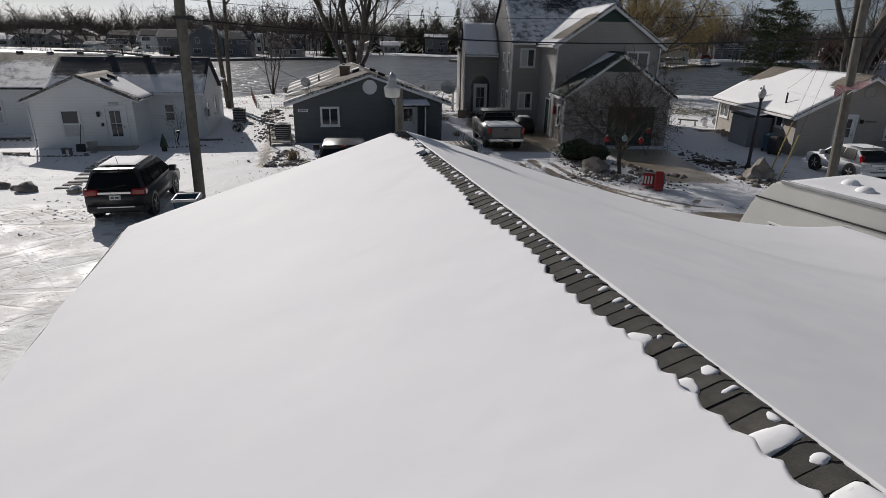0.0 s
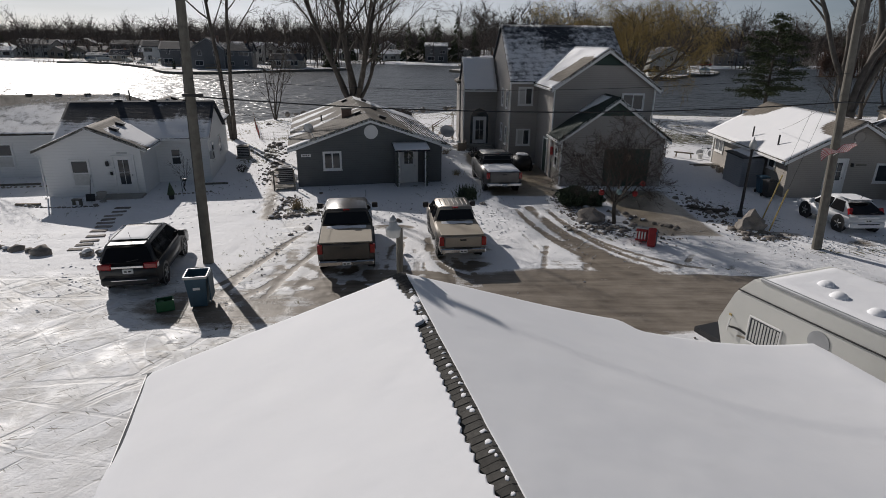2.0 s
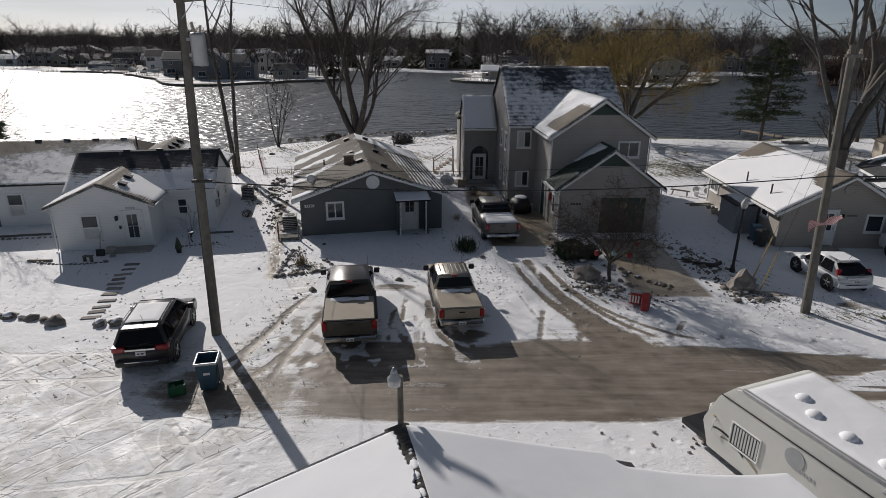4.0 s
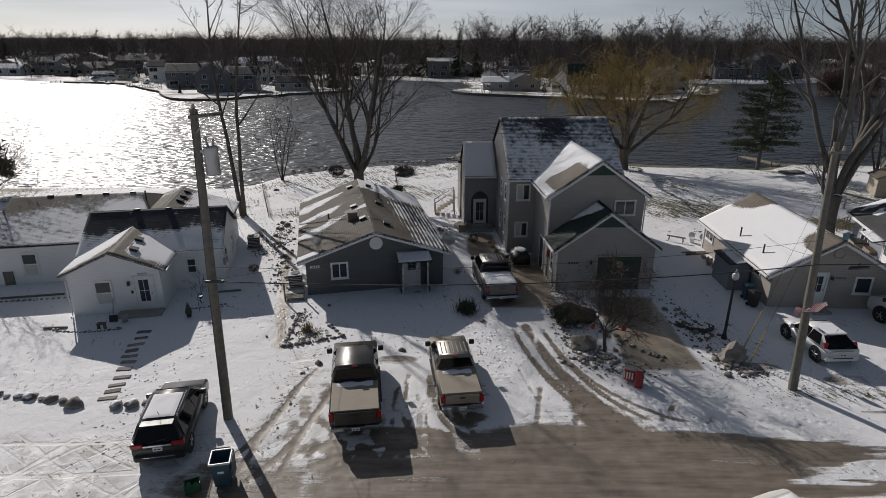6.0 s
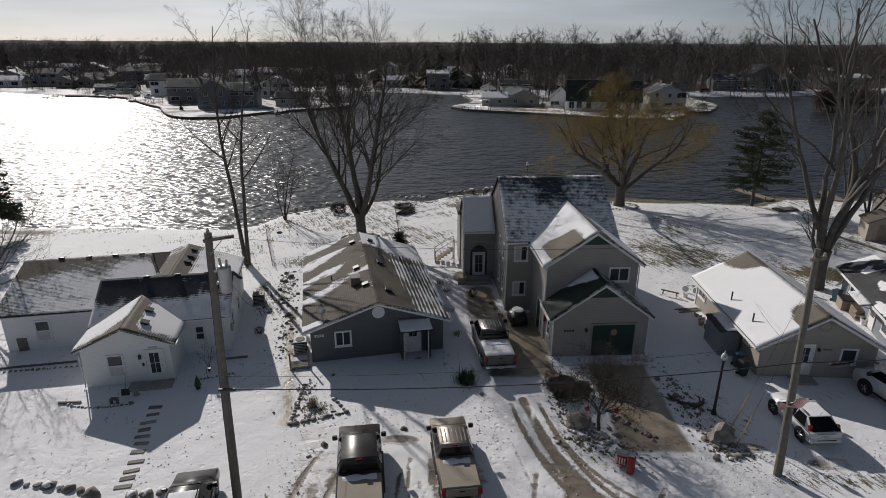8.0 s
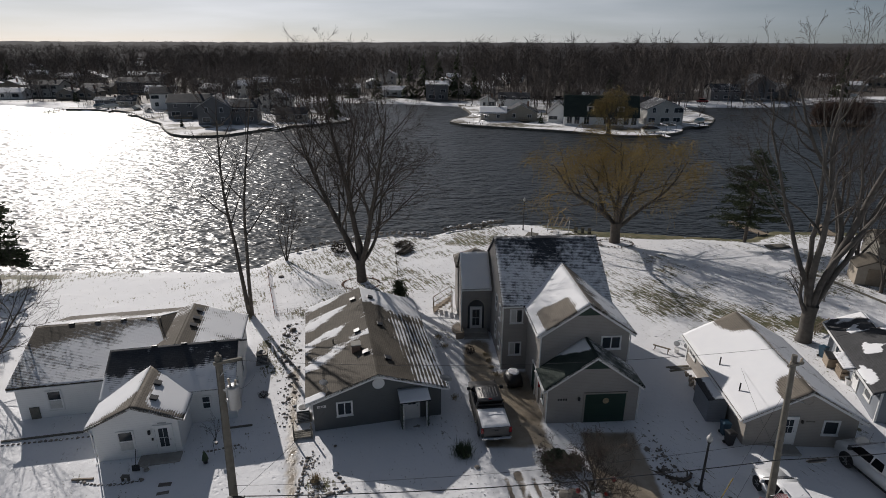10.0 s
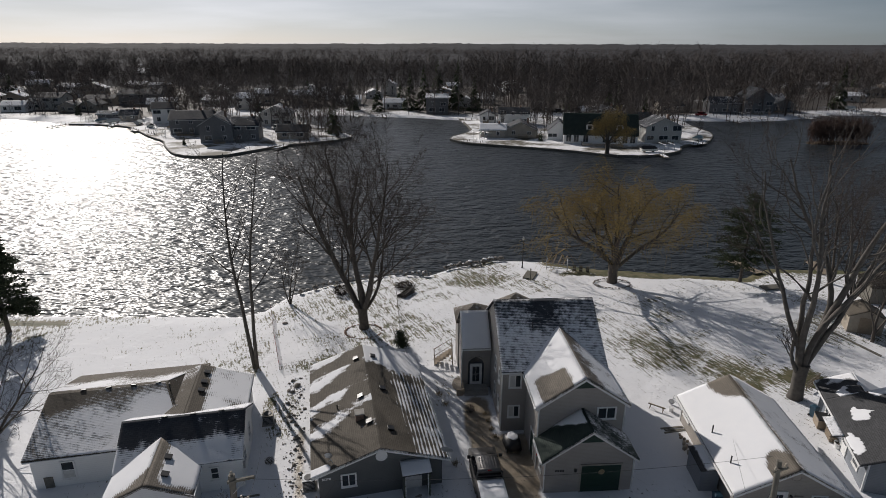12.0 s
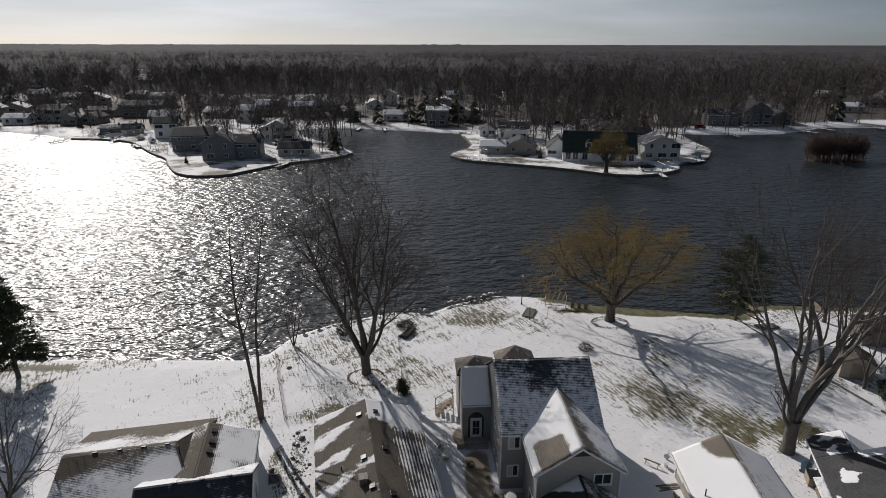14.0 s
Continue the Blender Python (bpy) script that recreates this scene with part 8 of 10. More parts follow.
def conifer_template(rng, height):
    v, f = [], []
    for k in range(150):
        z = height * (1 - rng.random() ** 0.75)
        r = (height - z) * 0.24 + 0.1
        a = rng.uniform(0, 6.28)
        p = Vector((0.15 * math.cos(a) * r, 0.15 * math.sin(a) * r, z + 0.3))
        q = Vector((math.cos(a) * r, math.sin(a) * r, z - 0.35 * r))
        s = Vector((-math.sin(a), math.cos(a), rng.gauss(0, 0.4))) * (0.22 * r + 0.08)
        n = len(v)
        v.extend([p, q - s, q + s])
        f.append((n, n + 1, n + 2))
    return np.array([tuple(p) for p in v]), np.array(f)


def woods(name, templates, places, material, label):
    """Many trees as one mesh: templates copied to places of (x, y, z, scale)."""
    rs = np.random.RandomState(len(places))
    vs, fs, n = [], [], 0
    for x, y, z, s in places:
        tv, tf = templates[rs.randint(len(templates))]
        a = rs.uniform(0, 6.28)
        c, d = math.cos(a) * s, math.sin(a) * s
        vs.append(np.stack([tv[:, 0] * c - tv[:, 1] * d + x, tv[:, 0] * d + tv[:, 1] * c + y, tv[:, 2] * s * rs.uniform(0.85, 1.15) + z], -1))
        fs.append(tf + n)
        n += len(tv)
    vs, fs = np.concatenate(vs).astype(np.float32), np.concatenate(fs).astype(np.int32)
    me = bpy.data.meshes.new(name)
    me.vertices.add(len(vs))
    me.vertices.foreach_set("co", vs.ravel())
    me.loops.add(fs.size)
    me.polygons.add(len(fs))
    me.polygons.foreach_set("loop_start", np.arange(0, fs.size, 3, dtype=np.int32))
    me.loops.foreach_set("vertex_index", fs.ravel())
    me.update(calc_edges=True)
    me.materials.append(material)
    return tagged(new(name, me), label, "trees", kind="stuff")


trng = random.Random(9)
bare_far = [tree_template(trng, 15, 210, 13.0) for _ in range(8)]
bare_thin = [tree_template(trng, 8, 40, 13.0) for _ in range(6)]
green_far = [conifer_template(trng, 12.0) for _ in range(4)]
rs = np.random.RandomState(4)


def scatter(n, y0, y1, keep, lo=0.8, hi=1.6):
    out = []
    while len(out) < n:
        y = math.sqrt(rs.uniform(y0 * y0, y1 * y1))
        x = rs.uniform(-0.86, 0.86) * (y + 20)
        if keep(x, y):
            out.append((x, y, -0.1, rs.uniform(lo, hi)))
    return out


houses_xy = [(o.location.x, o.location.y) for o in scene.objects if o.name.startswith("far_house")]
def inland(x, y):
    bank = y - float(shore_far(np.array(x)))
    thick = fbm(np.array([x * 1.0]), np.array([y * 1.0]), 0.03, 5, 3)[0] * 1.7 - 0.35
    thick = thick * np.interp(bank, [0, 12, 130, 220], [0.5, 0.7, 0.7, 0.8]) * (0.85 if x < 30 and bank < 120 else 1.0)
    # lots and streets before the houses stay open towards the lake
    clear = any(abs(x - a) < 5.5 and -5 < y - b < 5.5 for a, b in houses_xy)
    return bank > 4 and rs.rand() < thick and not clear


def on_point(x, y):
    west = -125 < x < -34 and 188 < y < 245 and y > np.interp(x, [-125, -110, -95, -80, -62, -50, -36], [226, 222, 206, 196, 196, 190, 190])
    east = 8 < x < 90 and y < 240 and y > np.interp(x, [8, 20, 30, 45, 60, 75, 90], [236, 200, 200, 190, 190, 192, 205])
    return (west or east) and all(abs(x - a) > 5.5 or abs(y - b) > 5 for a, b in houses_xy)


woods("bare_woods", bare_far, scatter(2300, 235, 520, inland, 0.6, 1.5), M["hazy_twig"], "dense bare woods behind the far shore")
woods("tall_woods", bare_far, scatter(130, 236, 340, lambda x, y: x > 5 and inland(x, y), 1.4, 2.1), M["hazy_twig"], "tall bare trees rising over the eastern shore")
woods("understorey", bare_thin, [(x, y, z, s * 0.42) for x, y, z, s in scatter(1500, 235, 420, inland)], M["hazy_twig"], "brown brush and saplings under the far woods")
woods("distant_woods", bare_thin, scatter(6500, 400, 1000, lambda x, y: rs.rand() < 2 * fbm(np.array([x]), np.array([y]), 0.012, 15, 3)[0] - 0.45, 0.8, 1.7), M["hazy_twig"], "grey-brown winter woods running to the horizon")
woods("evergreens", green_far, scatter(120, 250, 700, inland, 0.6, 1.35), M["pine"], "dark evergreens scattered in the far woods")
woods("point_trees", bare_far, scatter(170, 186, 245, on_point, 0.6, 1.4), M["hazy_twig"], "bare trees between the houses of the points")
woods("lakeside_trees", bare_far, [(-57, 181, 0, 1.05), (-40, 190, 0, 0.9), (-38, 185, 0, 0.75), (-43, 192, 0, 1.0), (-147, 246, 0, 1.3), (-88, 205, 0, 1.3), (-96, 214, 0, 1.5), (141, 243, 0, 1.5), (143, 246, 0, 1.4), (116, 238, 0, 1.3), (122, 240, 0, 1.2), (170, 262, 0, 1.5), (176, 268, 0, 1.6), (163, 258, 0, 1.3), (34, 195, 0, 0.6), (82, 188, 0, 0.5), (30, 186, 0, 0.35)], M["twig"], "single bare trees along the far water's edge")
woods("point_evergreens", green_far, [(-35.5, 194.5, 0, 0.95), (-37.5, 199, 0, 0.8), (-33.5, 187, 0, 0.25), (30.5, 181, 0, 0.3), (-76, 172, 0, 0.25), (-150, 244, 0, 0.5), (14, 262, 0, 1.3), (-8, 264, 0, 1.6), (-14, 262, 0, 1.5), (-28, 258, 0, 1.1), (-40, 262, 0, 1.3), (7, 268, 0, 1.7), (-2, 270, 0, 1.8), (65, 232, 0, 1.1), (180, 270, 0, 1.5), (85, 248, 0, 0.8)], M["pine"], "dark evergreens by the far shore")
bare_tree("willow_tree", 45.4, 159.8, -0.1, 88, "tall willow with olive hanging shoots on the point",
          [(6, 30, 8.0, 0.36, 2.6), (22, 100, 7, 0.3, 2.6), (24, 255, 7, 0.3, 2.6), (40, 285, 6, 0.24, 2.4), (42, 80, 6, 0.24, 2.4)], dict(VASE, levels=2, kids=(9, 8, 0, 0), thin=0.03, lift=(0.02, -0.02, -0.06, 0), angle=(28, 60)), "bark", "willow_dull", trunk=(3.2, 0.6), extra=willow_strands)
ISLE = (123, 181)
isle = bmesh.new()
stone(isle, 0, 0, 0, 1.0, 3.0, 0.1)
moved(isle, Matrix.Translation((ISLE[0], ISLE[1], LAKE_Z - 0.02)) @ Matrix.Diagonal((11.0, 5.0, 3.0, 1.0)))
tagged(part("islet", isle, M["litter_shade"], None), "low brushy brown islet in the lake", "island", kind="structure")
woods("islet_brush", bare_far, [(ISLE[0] + 9.5 * math.sqrt(q) * math.cos(w), ISLE[1] + 3.8 * math.sqrt(q) * math.sin(w), LAKE_Z, s) for q, w, s in zip(rs.rand(170), 6.28 * rs.rand(170), rs.uniform(0.28, 0.66, 170))] + [(ISLE[0] - 1, ISLE[1] + 1, LAKE_Z, 0.75), (ISLE[0] + 0.5, ISLE[1] + 1, LAKE_Z, 0.65), (ISLE[0] + 4, ISLE[1], LAKE_Z, 0.5)], M["brush"], "reddish-brown brush on the islet")
# woods too far to tell apart: one uneven canopy
cs = np.linspace(-1.0, 1.0, 460)
cy = np.concatenate([np.linspace(370, 1200, 116), np.linspace(1215, 2300, 60)])
CS, CY = np.meshgrid(cs, cy)
CX = CS * (CY + 120)
CZ = 4.0 + 4.0 * ease(CY, 560, 1000) + 6.0 * fbm(CX, CY, 0.03, 91, 3) + 2.0 * np.random.RandomState(6).rand(*CX.shape) + 5 * ease(CY, 1500, 2300) * fbm(CX, CY, 0.004, 95, 4)
CZ = -0.5 + (CZ + 0.5) * ease(CY, 370, 560)
cme = grid_mesh("far_canopy", CX, CY, CZ)
cme.materials.append(M["far_woods"])
tagged(new("far_canopy", cme), "far bare woods merging into one low brown canopy", "trees", kind="stuff")

# ---- ridge caps of the own roof, poles, lamps, yard things ----
cap_rng = random.Random(3)
cap_meshes = []
for k in range(5):
    bm = bmesh.new()
    w_l, w_r, ln = 0.34, 0.12, 0.2
    rows = []
    for t in (0.0, 1.0):
        z_up = 0.01 if t == 0.0 else 0.002
        jag = [cap_rng.uniform(-0.008, 0.008) for _ in range(7)]
        row = []
        for i, u in enumerate((-w_l, -w_l * 0.55, -0.03, 0.0, 0.03, w_r * 0.6, w_r)):
            zz = -(abs(u) * (KL if u < 0 else KR)) + z_up + (0.0 if abs(u) > 0.01 else -0.004)
            row.append(bm.verts.new((u, t * ln + jag[i], zz)))
        rows.append(row)
    under = [bm.verts.new((v.co.x, v.co.y + 0.004, v.co.z - 0.012)) for v in rows[0]]
    for i in range(6):
        bm.faces.new((rows[0][i], rows[0][i + 1], rows[1][i + 1], rows[1][i]))
        bm.faces.new((under[i + 1], rows[0][i + 1], rows[0][i], under[i]))
    for s in (0, 6):
        bm.faces.new((rows[0][s], rows[1][s], under[s]))
    bmesh.ops.recalc_face_normals(bm, faces=bm.faces)
    me = bpy.data.meshes.new("ridge_shingle")
    bm.to_mesh(me)
    bm.free()
    me.materials.append(surf("ridge_shingle", (0.036, 0.034, 0.03), (0.075, 0.071, 0.064), 14.0, 0.9, 220, 0.8, per=0.3) if not cap_meshes else cap_meshes[0].materials[0])
    cap_meshes.append(me)
k = 0
v = -9.6
while v < -0.05:
    ob = new("ridge_shingle", cap_meshes[k % 5])
    ob.parent = own
    ob.matrix_local = pose(cap_rng.uniform(-0.006, 0.006), v, RIDGE_Z + 0.012, cap_rng.uniform(-0.3, 0.2), 0, cap_rng.uniform(-0.6, 0.6))
    v += 0.105 + cap_rng.uniform(-0.004, 0.004)
    k += 1


def snow_clump(u, vv, ru, rv_, h, seed):
    bm = bmesh.new()
    g = bmesh.ops.create_icosphere(bm, subdivisions=3, radius=1.0)["verts"]
    for w in g:
        q = 1 + 0.3 * noise.noise(w.co * 1.4 + Vector((seed, 0, seed)))
        uu = u + w.co.x * ru * q
        w.co = Vector((uu, vv + w.co.y * rv_ * q, RIDGE_Z + 0.019 - abs(uu) * (KL if uu < 0 else KR) + h * max(-0.35, w.co.z)))
    return smooth(bm)


for i in range(58):
    vv = -0.5 - 8.4 * (i + cap_rng.uniform(0, 0.7)) / 58
    if cap_rng.random() < 0.78:
        part("ridge_snow", snow_clump(-0.02 + cap_rng.gauss(0, 0.015), vv, cap_rng.uniform(0.012, 0.042), cap_rng.uniform(0.012, 0.036), 0.009, i), M["snow"], own)
for i, (u, vv, ru, rv_) in enumerate(((-0.12, -7.55, 0.16, 0.06), (-0.2, -7.15, 0.1, 0.08), (-0.16, -6.75, 0.09, 0.07), (-0.05, -7.9, 0.12, 0.08), (-0.1, -1.35, 0.12, 0.1), (-0.02, -1.1, 0.08, 0.12), (-0.14, -1.8, 0.08, 0.08), (-0.03, -1.75, 0.06, 0.1))):
    part("ridge_snow", snow_clump(u, vv, ru, rv_, 0.014, 40 + i), M["snow"], own)


# dusk lamp on its post at the own gable
sl = thing("street_light", pose(-0.78, 9.75, 0), "wooden post with a white dusk lamp", "street lamp")
part("post", tubes(([(0.03, 0, 0), (0.03, 0, 4.85)], 0.06), sides=10), M["pole_wood"], sl)
part("lamp_shade", moved(smooth(lathe([(0.03, 0.17), (0.07, 0.16), (0.08, 0.09), (0.135, 0.05), (0.135, 0.03), (0.12, -0.1), (0.1, -0.11)], 18)), pose(-0.07, -0.1, 4.82)), M["lens"], sl, "white translucent lamp refractor")
part("lamp_head", moved(smooth(lathe([(0.055, 0), (0.06, 0.1), (0.04, 0.13), (0.02, 0.17)], 14)), pose(-0.07, -0.1, 4.93)), M["metal"], sl)
part("bracket", tubes(([(0.03, 0, 4.55), (0.0, -0.05, 4.9), (-0.07, -0.1, 4.98)], 0.02)), M["metal"], sl)

# utility poles, their fittings and cables
up = thing("utility_pole", pose(-8.75, 20.35, 0), "tall grey wooden utility pole with a transformer", "utility pole", "utility poles")
part("pole", tubes(([(0, 0, -0.3), (0.03, 0.2, 5), (0.02, 0.75, 12.3)], [0.19, 0.175, 0.135]), sides=14), M["pole_wood"], up)
part("crossarm", moved(boxes((-0.15, 0.95, -0.06, 0.06, -0.06, 0.06), bev=0.01), pose(0.02, 0.62, 12.05, 0, -6, 12)), M["pole_wood"], up)
xf = part("transformer", moved(smooth(lathe([(0.23, 0), (0.25, 0.03), (0.25, 0.95), (0.26, 1.0), (0.2, 1.06), (0.05, 1.08)], 18)), pose(0.5, 0.6, 10.0)), M["metal"], up, "grey transformer can")
part("bushing", tubes(([(0.43, 0.55, 11.0), (0.38, 0.55, 11.4)], 0.05), ([(0.6, 0.6, 11.0), (0.64, 0.6, 11.3)], 0.045)), M["brass"], xf)
part("hanger", boxes((0.1, 0.3, 0.55, 0.65, 10.3, 10.4), (0.1, 0.3, 0.55, 0.65, 10.8, 10.9)), M["metal"], xf)
part("insulator", moved(lathe([(0.05, 0), (0.07, 0.05), (0.05, 0.1), (0.06, 0.16), (0.02, 0.2)], 10), pose(0.02, 0.75, 12.28)), M["brass"], up)
part("brace", tubes(([(0.08, 0.55, 11.5), (0.6, 0.55, 12.1)], 0.018), sides=5), M["metal"], up)
part("ground_wire", tubes(([(-0.12, -0.16, 0), (-0.08, 0.1, 6), (-0.06, 0.58, 11.8)], 0.01), sides=4), M["black"], up)
part("service_arm", moved(boxes((-0.08, 0.6, -0.05, 0.05, -0.05, 0.05), bev=0.01), pose(0.05, -0.2, 6.15, 0, 0, 5)), M["black"], up)

up2 = thing("utility_pole", pose(15.68, 22.6, 0), "leaning grey utility pole with a striped flag", "utility pole", "utility poles")
part("pole", tubes(([(0, 0, -0.3), (0.04, 0.5, 5), (0.1, 1.1, 10.85)], [0.19, 0.16, 0.115]), sides=14), M["pole_wood"], up2)
part("top_arm", moved(boxes((-0.4, 0.5, -0.06, 0.06, -0.06, 0.06), bev=0.01), pose(0.1, 0.95, 10.45, 0, 0, 20)), M["pole_wood"], up2)
part("insulator", moved(lathe([(0.05, 0), (0.07, 0.05), (0.05, 0.1), (0.06, 0.16), (0.02, 0.2)], 10), pose(0.45, 1.08, 10.5)), M["brass"], up2)
part("insulator", moved(lathe([(0.05, 0), (0.07, 0.05), (0.05, 0.1), (0.06, 0.16), (0.02, 0.2)], 10), pose(-0.15, 0.86, 10.5)), M["brass"], up2)
part("street_arm", tubes(([(0.08, 0.95, 8.6), (0.3, 0.7, 8.8), (0.6, 0.5, 8.75)], 0.025)), M["metal"], up2)
fl = part("flag_staff", tubes(([(-0.18, 0.1, 3.9), (0.05, -0.2, 4.25), (0.24, -0.4, 4.5)], 0.015), sides=6), M["white_trim"], up2)
flag_m = Matrix.Translation((0.22, -0.38, 4.46))
for s in range(13):
    bm = bmesh.new()
    vs = [[], []]
    for i in range(19):
        t = i / 18
        for j in (0, 1):
            q = (s + j) / 13
            x = -1.15 * t
            y = 0.2 * math.sin(6.5 * t + 2.2 * q) * t ** 0.6 - 0.16 * q
            z = -0.3 * t - (0.06 + 0.26 * t) * q + 0.1 * math.sin(8 * t + 2.6 * q) * t
            vs[j].append(bm.verts.new(flag_m @ Vector((x, y, z))))
    for i in range(18):
        bm.faces.new((vs[0][i], vs[0][i + 1], vs[1][i + 1], vs[1][i]))
    part("flag_stripe", smooth(bm), M["flag_red" if s % 2 == 0 else "flag_white"], fl)

def cable(name, a, b, sag, r, label, n=28):
    a, b = Vector(a), Vector(b)
    pts = [a.lerp(b, t / n) - Vector((0, 0, 4 * sag * (t / n) * (1 - t / n))) for t in range(n + 1)]
    bm = tube(bmesh.new(), pts, r, 5)
    ob = part(name, bm, M["black"], None)
    return tagged(ob, label, "cable", "overhead lines")


cable("overhead_cable", (-8.4, 20.3, 6.1), (15.45, 22.7, 5.95), 0.45, 0.024, "thick black cable strung between utility poles")
cable("overhead_cable", (15.45, 22.7, 5.95), (34, 24.5, 6.6), 0.3, 0.024, "thick black cable strung along the street")
cable("overhead_cable", (-8.5, 20.25, 6.7), (15.4, 22.75, 7.0), 0.5, 0.008, "thin wire strung between utility poles")
cable("overhead_cable", (-8.6, 21.0, 12.2), (15.0, 23.1, 11.6), 0.55, 0.007, "high thin wire strung between utility poles")
cable("service_cable", (-8.4, 20.3, 6.2), (-6.3, 32.6, 2.95), 0.25, 0.008, "thin service wire running to the grey house")
cable("service_cable", (15.4, 22.8, 6.3), (20.3, 35.0, 3.2), 0.2, 0.008, "thin service wire running to the tan house")
cable("service_cable", (-8.2, 20.9, 10.9), (-12.4, 34.5, 3.0), 0.3, 0.009, "service wire running to the white house")
spl = thing("splice_case", pose(17.4, 22.9, 5.75), "black splice case hanging on the cable", "splice case")
part("case", moved(smooth(lathe([(0.03, -0.5), (0.08, -0.42), (0.09, 0), (0.08, 0.42), (0.03, 0.5)], 10)), pose(0, 0, 0, 0, 90, 6)), M["black"], spl)
part("strap", boxes((-0.02, 0.02, -0.02, 0.02, 0.05, 0.2)), M["black"], spl)
for gx_, gy_, tx, ty, tz in ((15.2, 26.1, 15.76, 23.5, 9.6), (14.9, 24.8, 15.74, 23.35, 8.0)):
    gw = thing("guy_wire", pose(0, 0, 0), "steel guy wire with a yellow sleeve, anchored in snow", "guy wire", "guy wires of the pole")
    A, B = Vector((gx_ - 0.05, gy_, 0)), Vector((tx, ty, tz))
    part("wire", tubes(([A, B], 0.006), sides=5), M["black"], gw)
    part("sleeve", tubes(([A.lerp(B, 0.01), A.lerp(B, 0.26)], 0.032), sides=8), M["yellow"], gw)


def yard_lamp(x, y, z, h, label):
    """A black post lamp with a pale acorn globe."""
    ob = thing("post_lamp", pose(x, y, z), label, "street lamp", "post lamps")
    part("post", smooth(lathe([(0.14, -0.1), (0.14, 0.1), (0.1, 0.25), (0.075, 0.35), (0.055, h - 0.75), (0.09, h - 0.7), (0.1, h - 0.62)], 14)), M["black"], ob)
    gl = part("globe", moved(smooth(lathe([(0.1, 0), (0.16, 0.1), (0.17, 0.22), (0.12, 0.36), (0.05, 0.42)], 16)), pose(0, 0, h - 0.62)), M["lens"], ob, "pale acorn lamp globe")
    part("finial", moved(lathe([(0.07, 0), (0.04, 0.06), (0.02, 0.16)], 10), pose(0, 0, h - 0.21)), M["lens"], gl)
    return ob


yard_lamp(14.75, 27.3, 0, 3.95, "black post lamp with a pale acorn globe beside a boulder")
yard_lamp(11.05, 75.4, -0.25, 4.7, "black post lamp on the lake shore")

# bins by the suv
bb = thing("wheelie_bin", pose(-7.62, 16.75, 0, 0, 0, 12), "blue wheeled bin with its lid hanging open", "bin")
bm = bmesh.new()
lo, hi = [], []
for x, y in ((-1, -1), (1, -1), (1, 1), (-1, 1)):
    lo.append(bm.verts.new((0.25 * x, 0.27 * y, 0.04))), hi.append(bm.verts.new((0.32 * x, 0.36 * y, 1.05)))
inn = [bm.verts.new((0.94 * w.co.x, 0.94 * w.co.y, 1.05)) for w in hi]
bot = [bm.verts.new((0.2 * x, 0.22 * y, 0.3)) for x, y in ((-1, -1), (1, -1), (1, 1), (-1, 1))]
bm.faces.new(lo[::-1]), bm.faces.new(bot)
for i in range(4):
    j = (i + 1) % 4
    bm.faces.new((lo[i], lo[j], hi[j], hi[i])), bm.faces.new((hi[i], hi[j], inn[j], inn[i])), bm.faces.new((inn[i], inn[j], bot[j], bot[i]))
bmesh.ops.recalc_face_normals(bm, faces=bm.faces)
part("tub", bm, M["blue_bin"], bb)
part("rim", boxes((-0.36, 0.36, -0.4, -0.35, 1.0, 1.08), (-0.36, 0.36, 0.35, 0.4, 1.0, 1.08), (-0.36, -0.31, -0.35, 0.35, 1.0, 1.08), (0.31, 0.36, -0.35, 0.35, 1.0, 1.08), bev=0.01), M["metal"], bb)
part("lid", boxes((0.37, 0.4, -0.35, 0.36, 0.2, 1.05), bev=0.01), M["blue_bin"], bb)
part("handle", tubes(([(-0.3, 0.42, 1.04), (-0.25, 0.47, 1.06), (0.25, 0.47, 1.06), (0.3, 0.42, 1.04)], 0.02)), M["black"], bb)
part("logo_patch", boxes((-0.1, 0.1, -0.345, -0.325, 0.62, 0.7)), M["white_trim"], bb)
for s in (-1, 1):
    part("bin_wheel", moved(lathe([(0.03, -0.03), (0.11, -0.03), (0.12, 0), (0.11, 0.03), (0.03, 0.03)], 14), pose(0.27 * s, 0.27, 0.11, 0, 90, 0)), M["rubber"], bb)
gb = thing("recycling_crate", pose(-8.55, 16.35, 0, 0, 0, 25), "green slotted recycling crate on packed snow", "crate")
part("base", boxes((-0.24, 0.24, -0.17, 0.17, 0, 0.03)), M["green_bin"], gb)
for x0, x1, y0, y1 in ((-0.26, -0.22, -0.19, 0.19), (0.22, 0.26, -0.19, 0.19), (-0.22, 0.22, -0.19, -0.15), (-0.22, 0.22, 0.15, 0.19)):
    part("side", boxes((x0, x1, y0, y1, 0.0, 0.34), bev=0.01), M["green_bin"], gb)
part("inner", boxes((-0.2, -0.03, -0.13, 0.13, 0.03, 0.28), (0.03, 0.2, -0.13, 0.13, 0.03, 0.24), bev=0.02), M["green_bin"], gb)


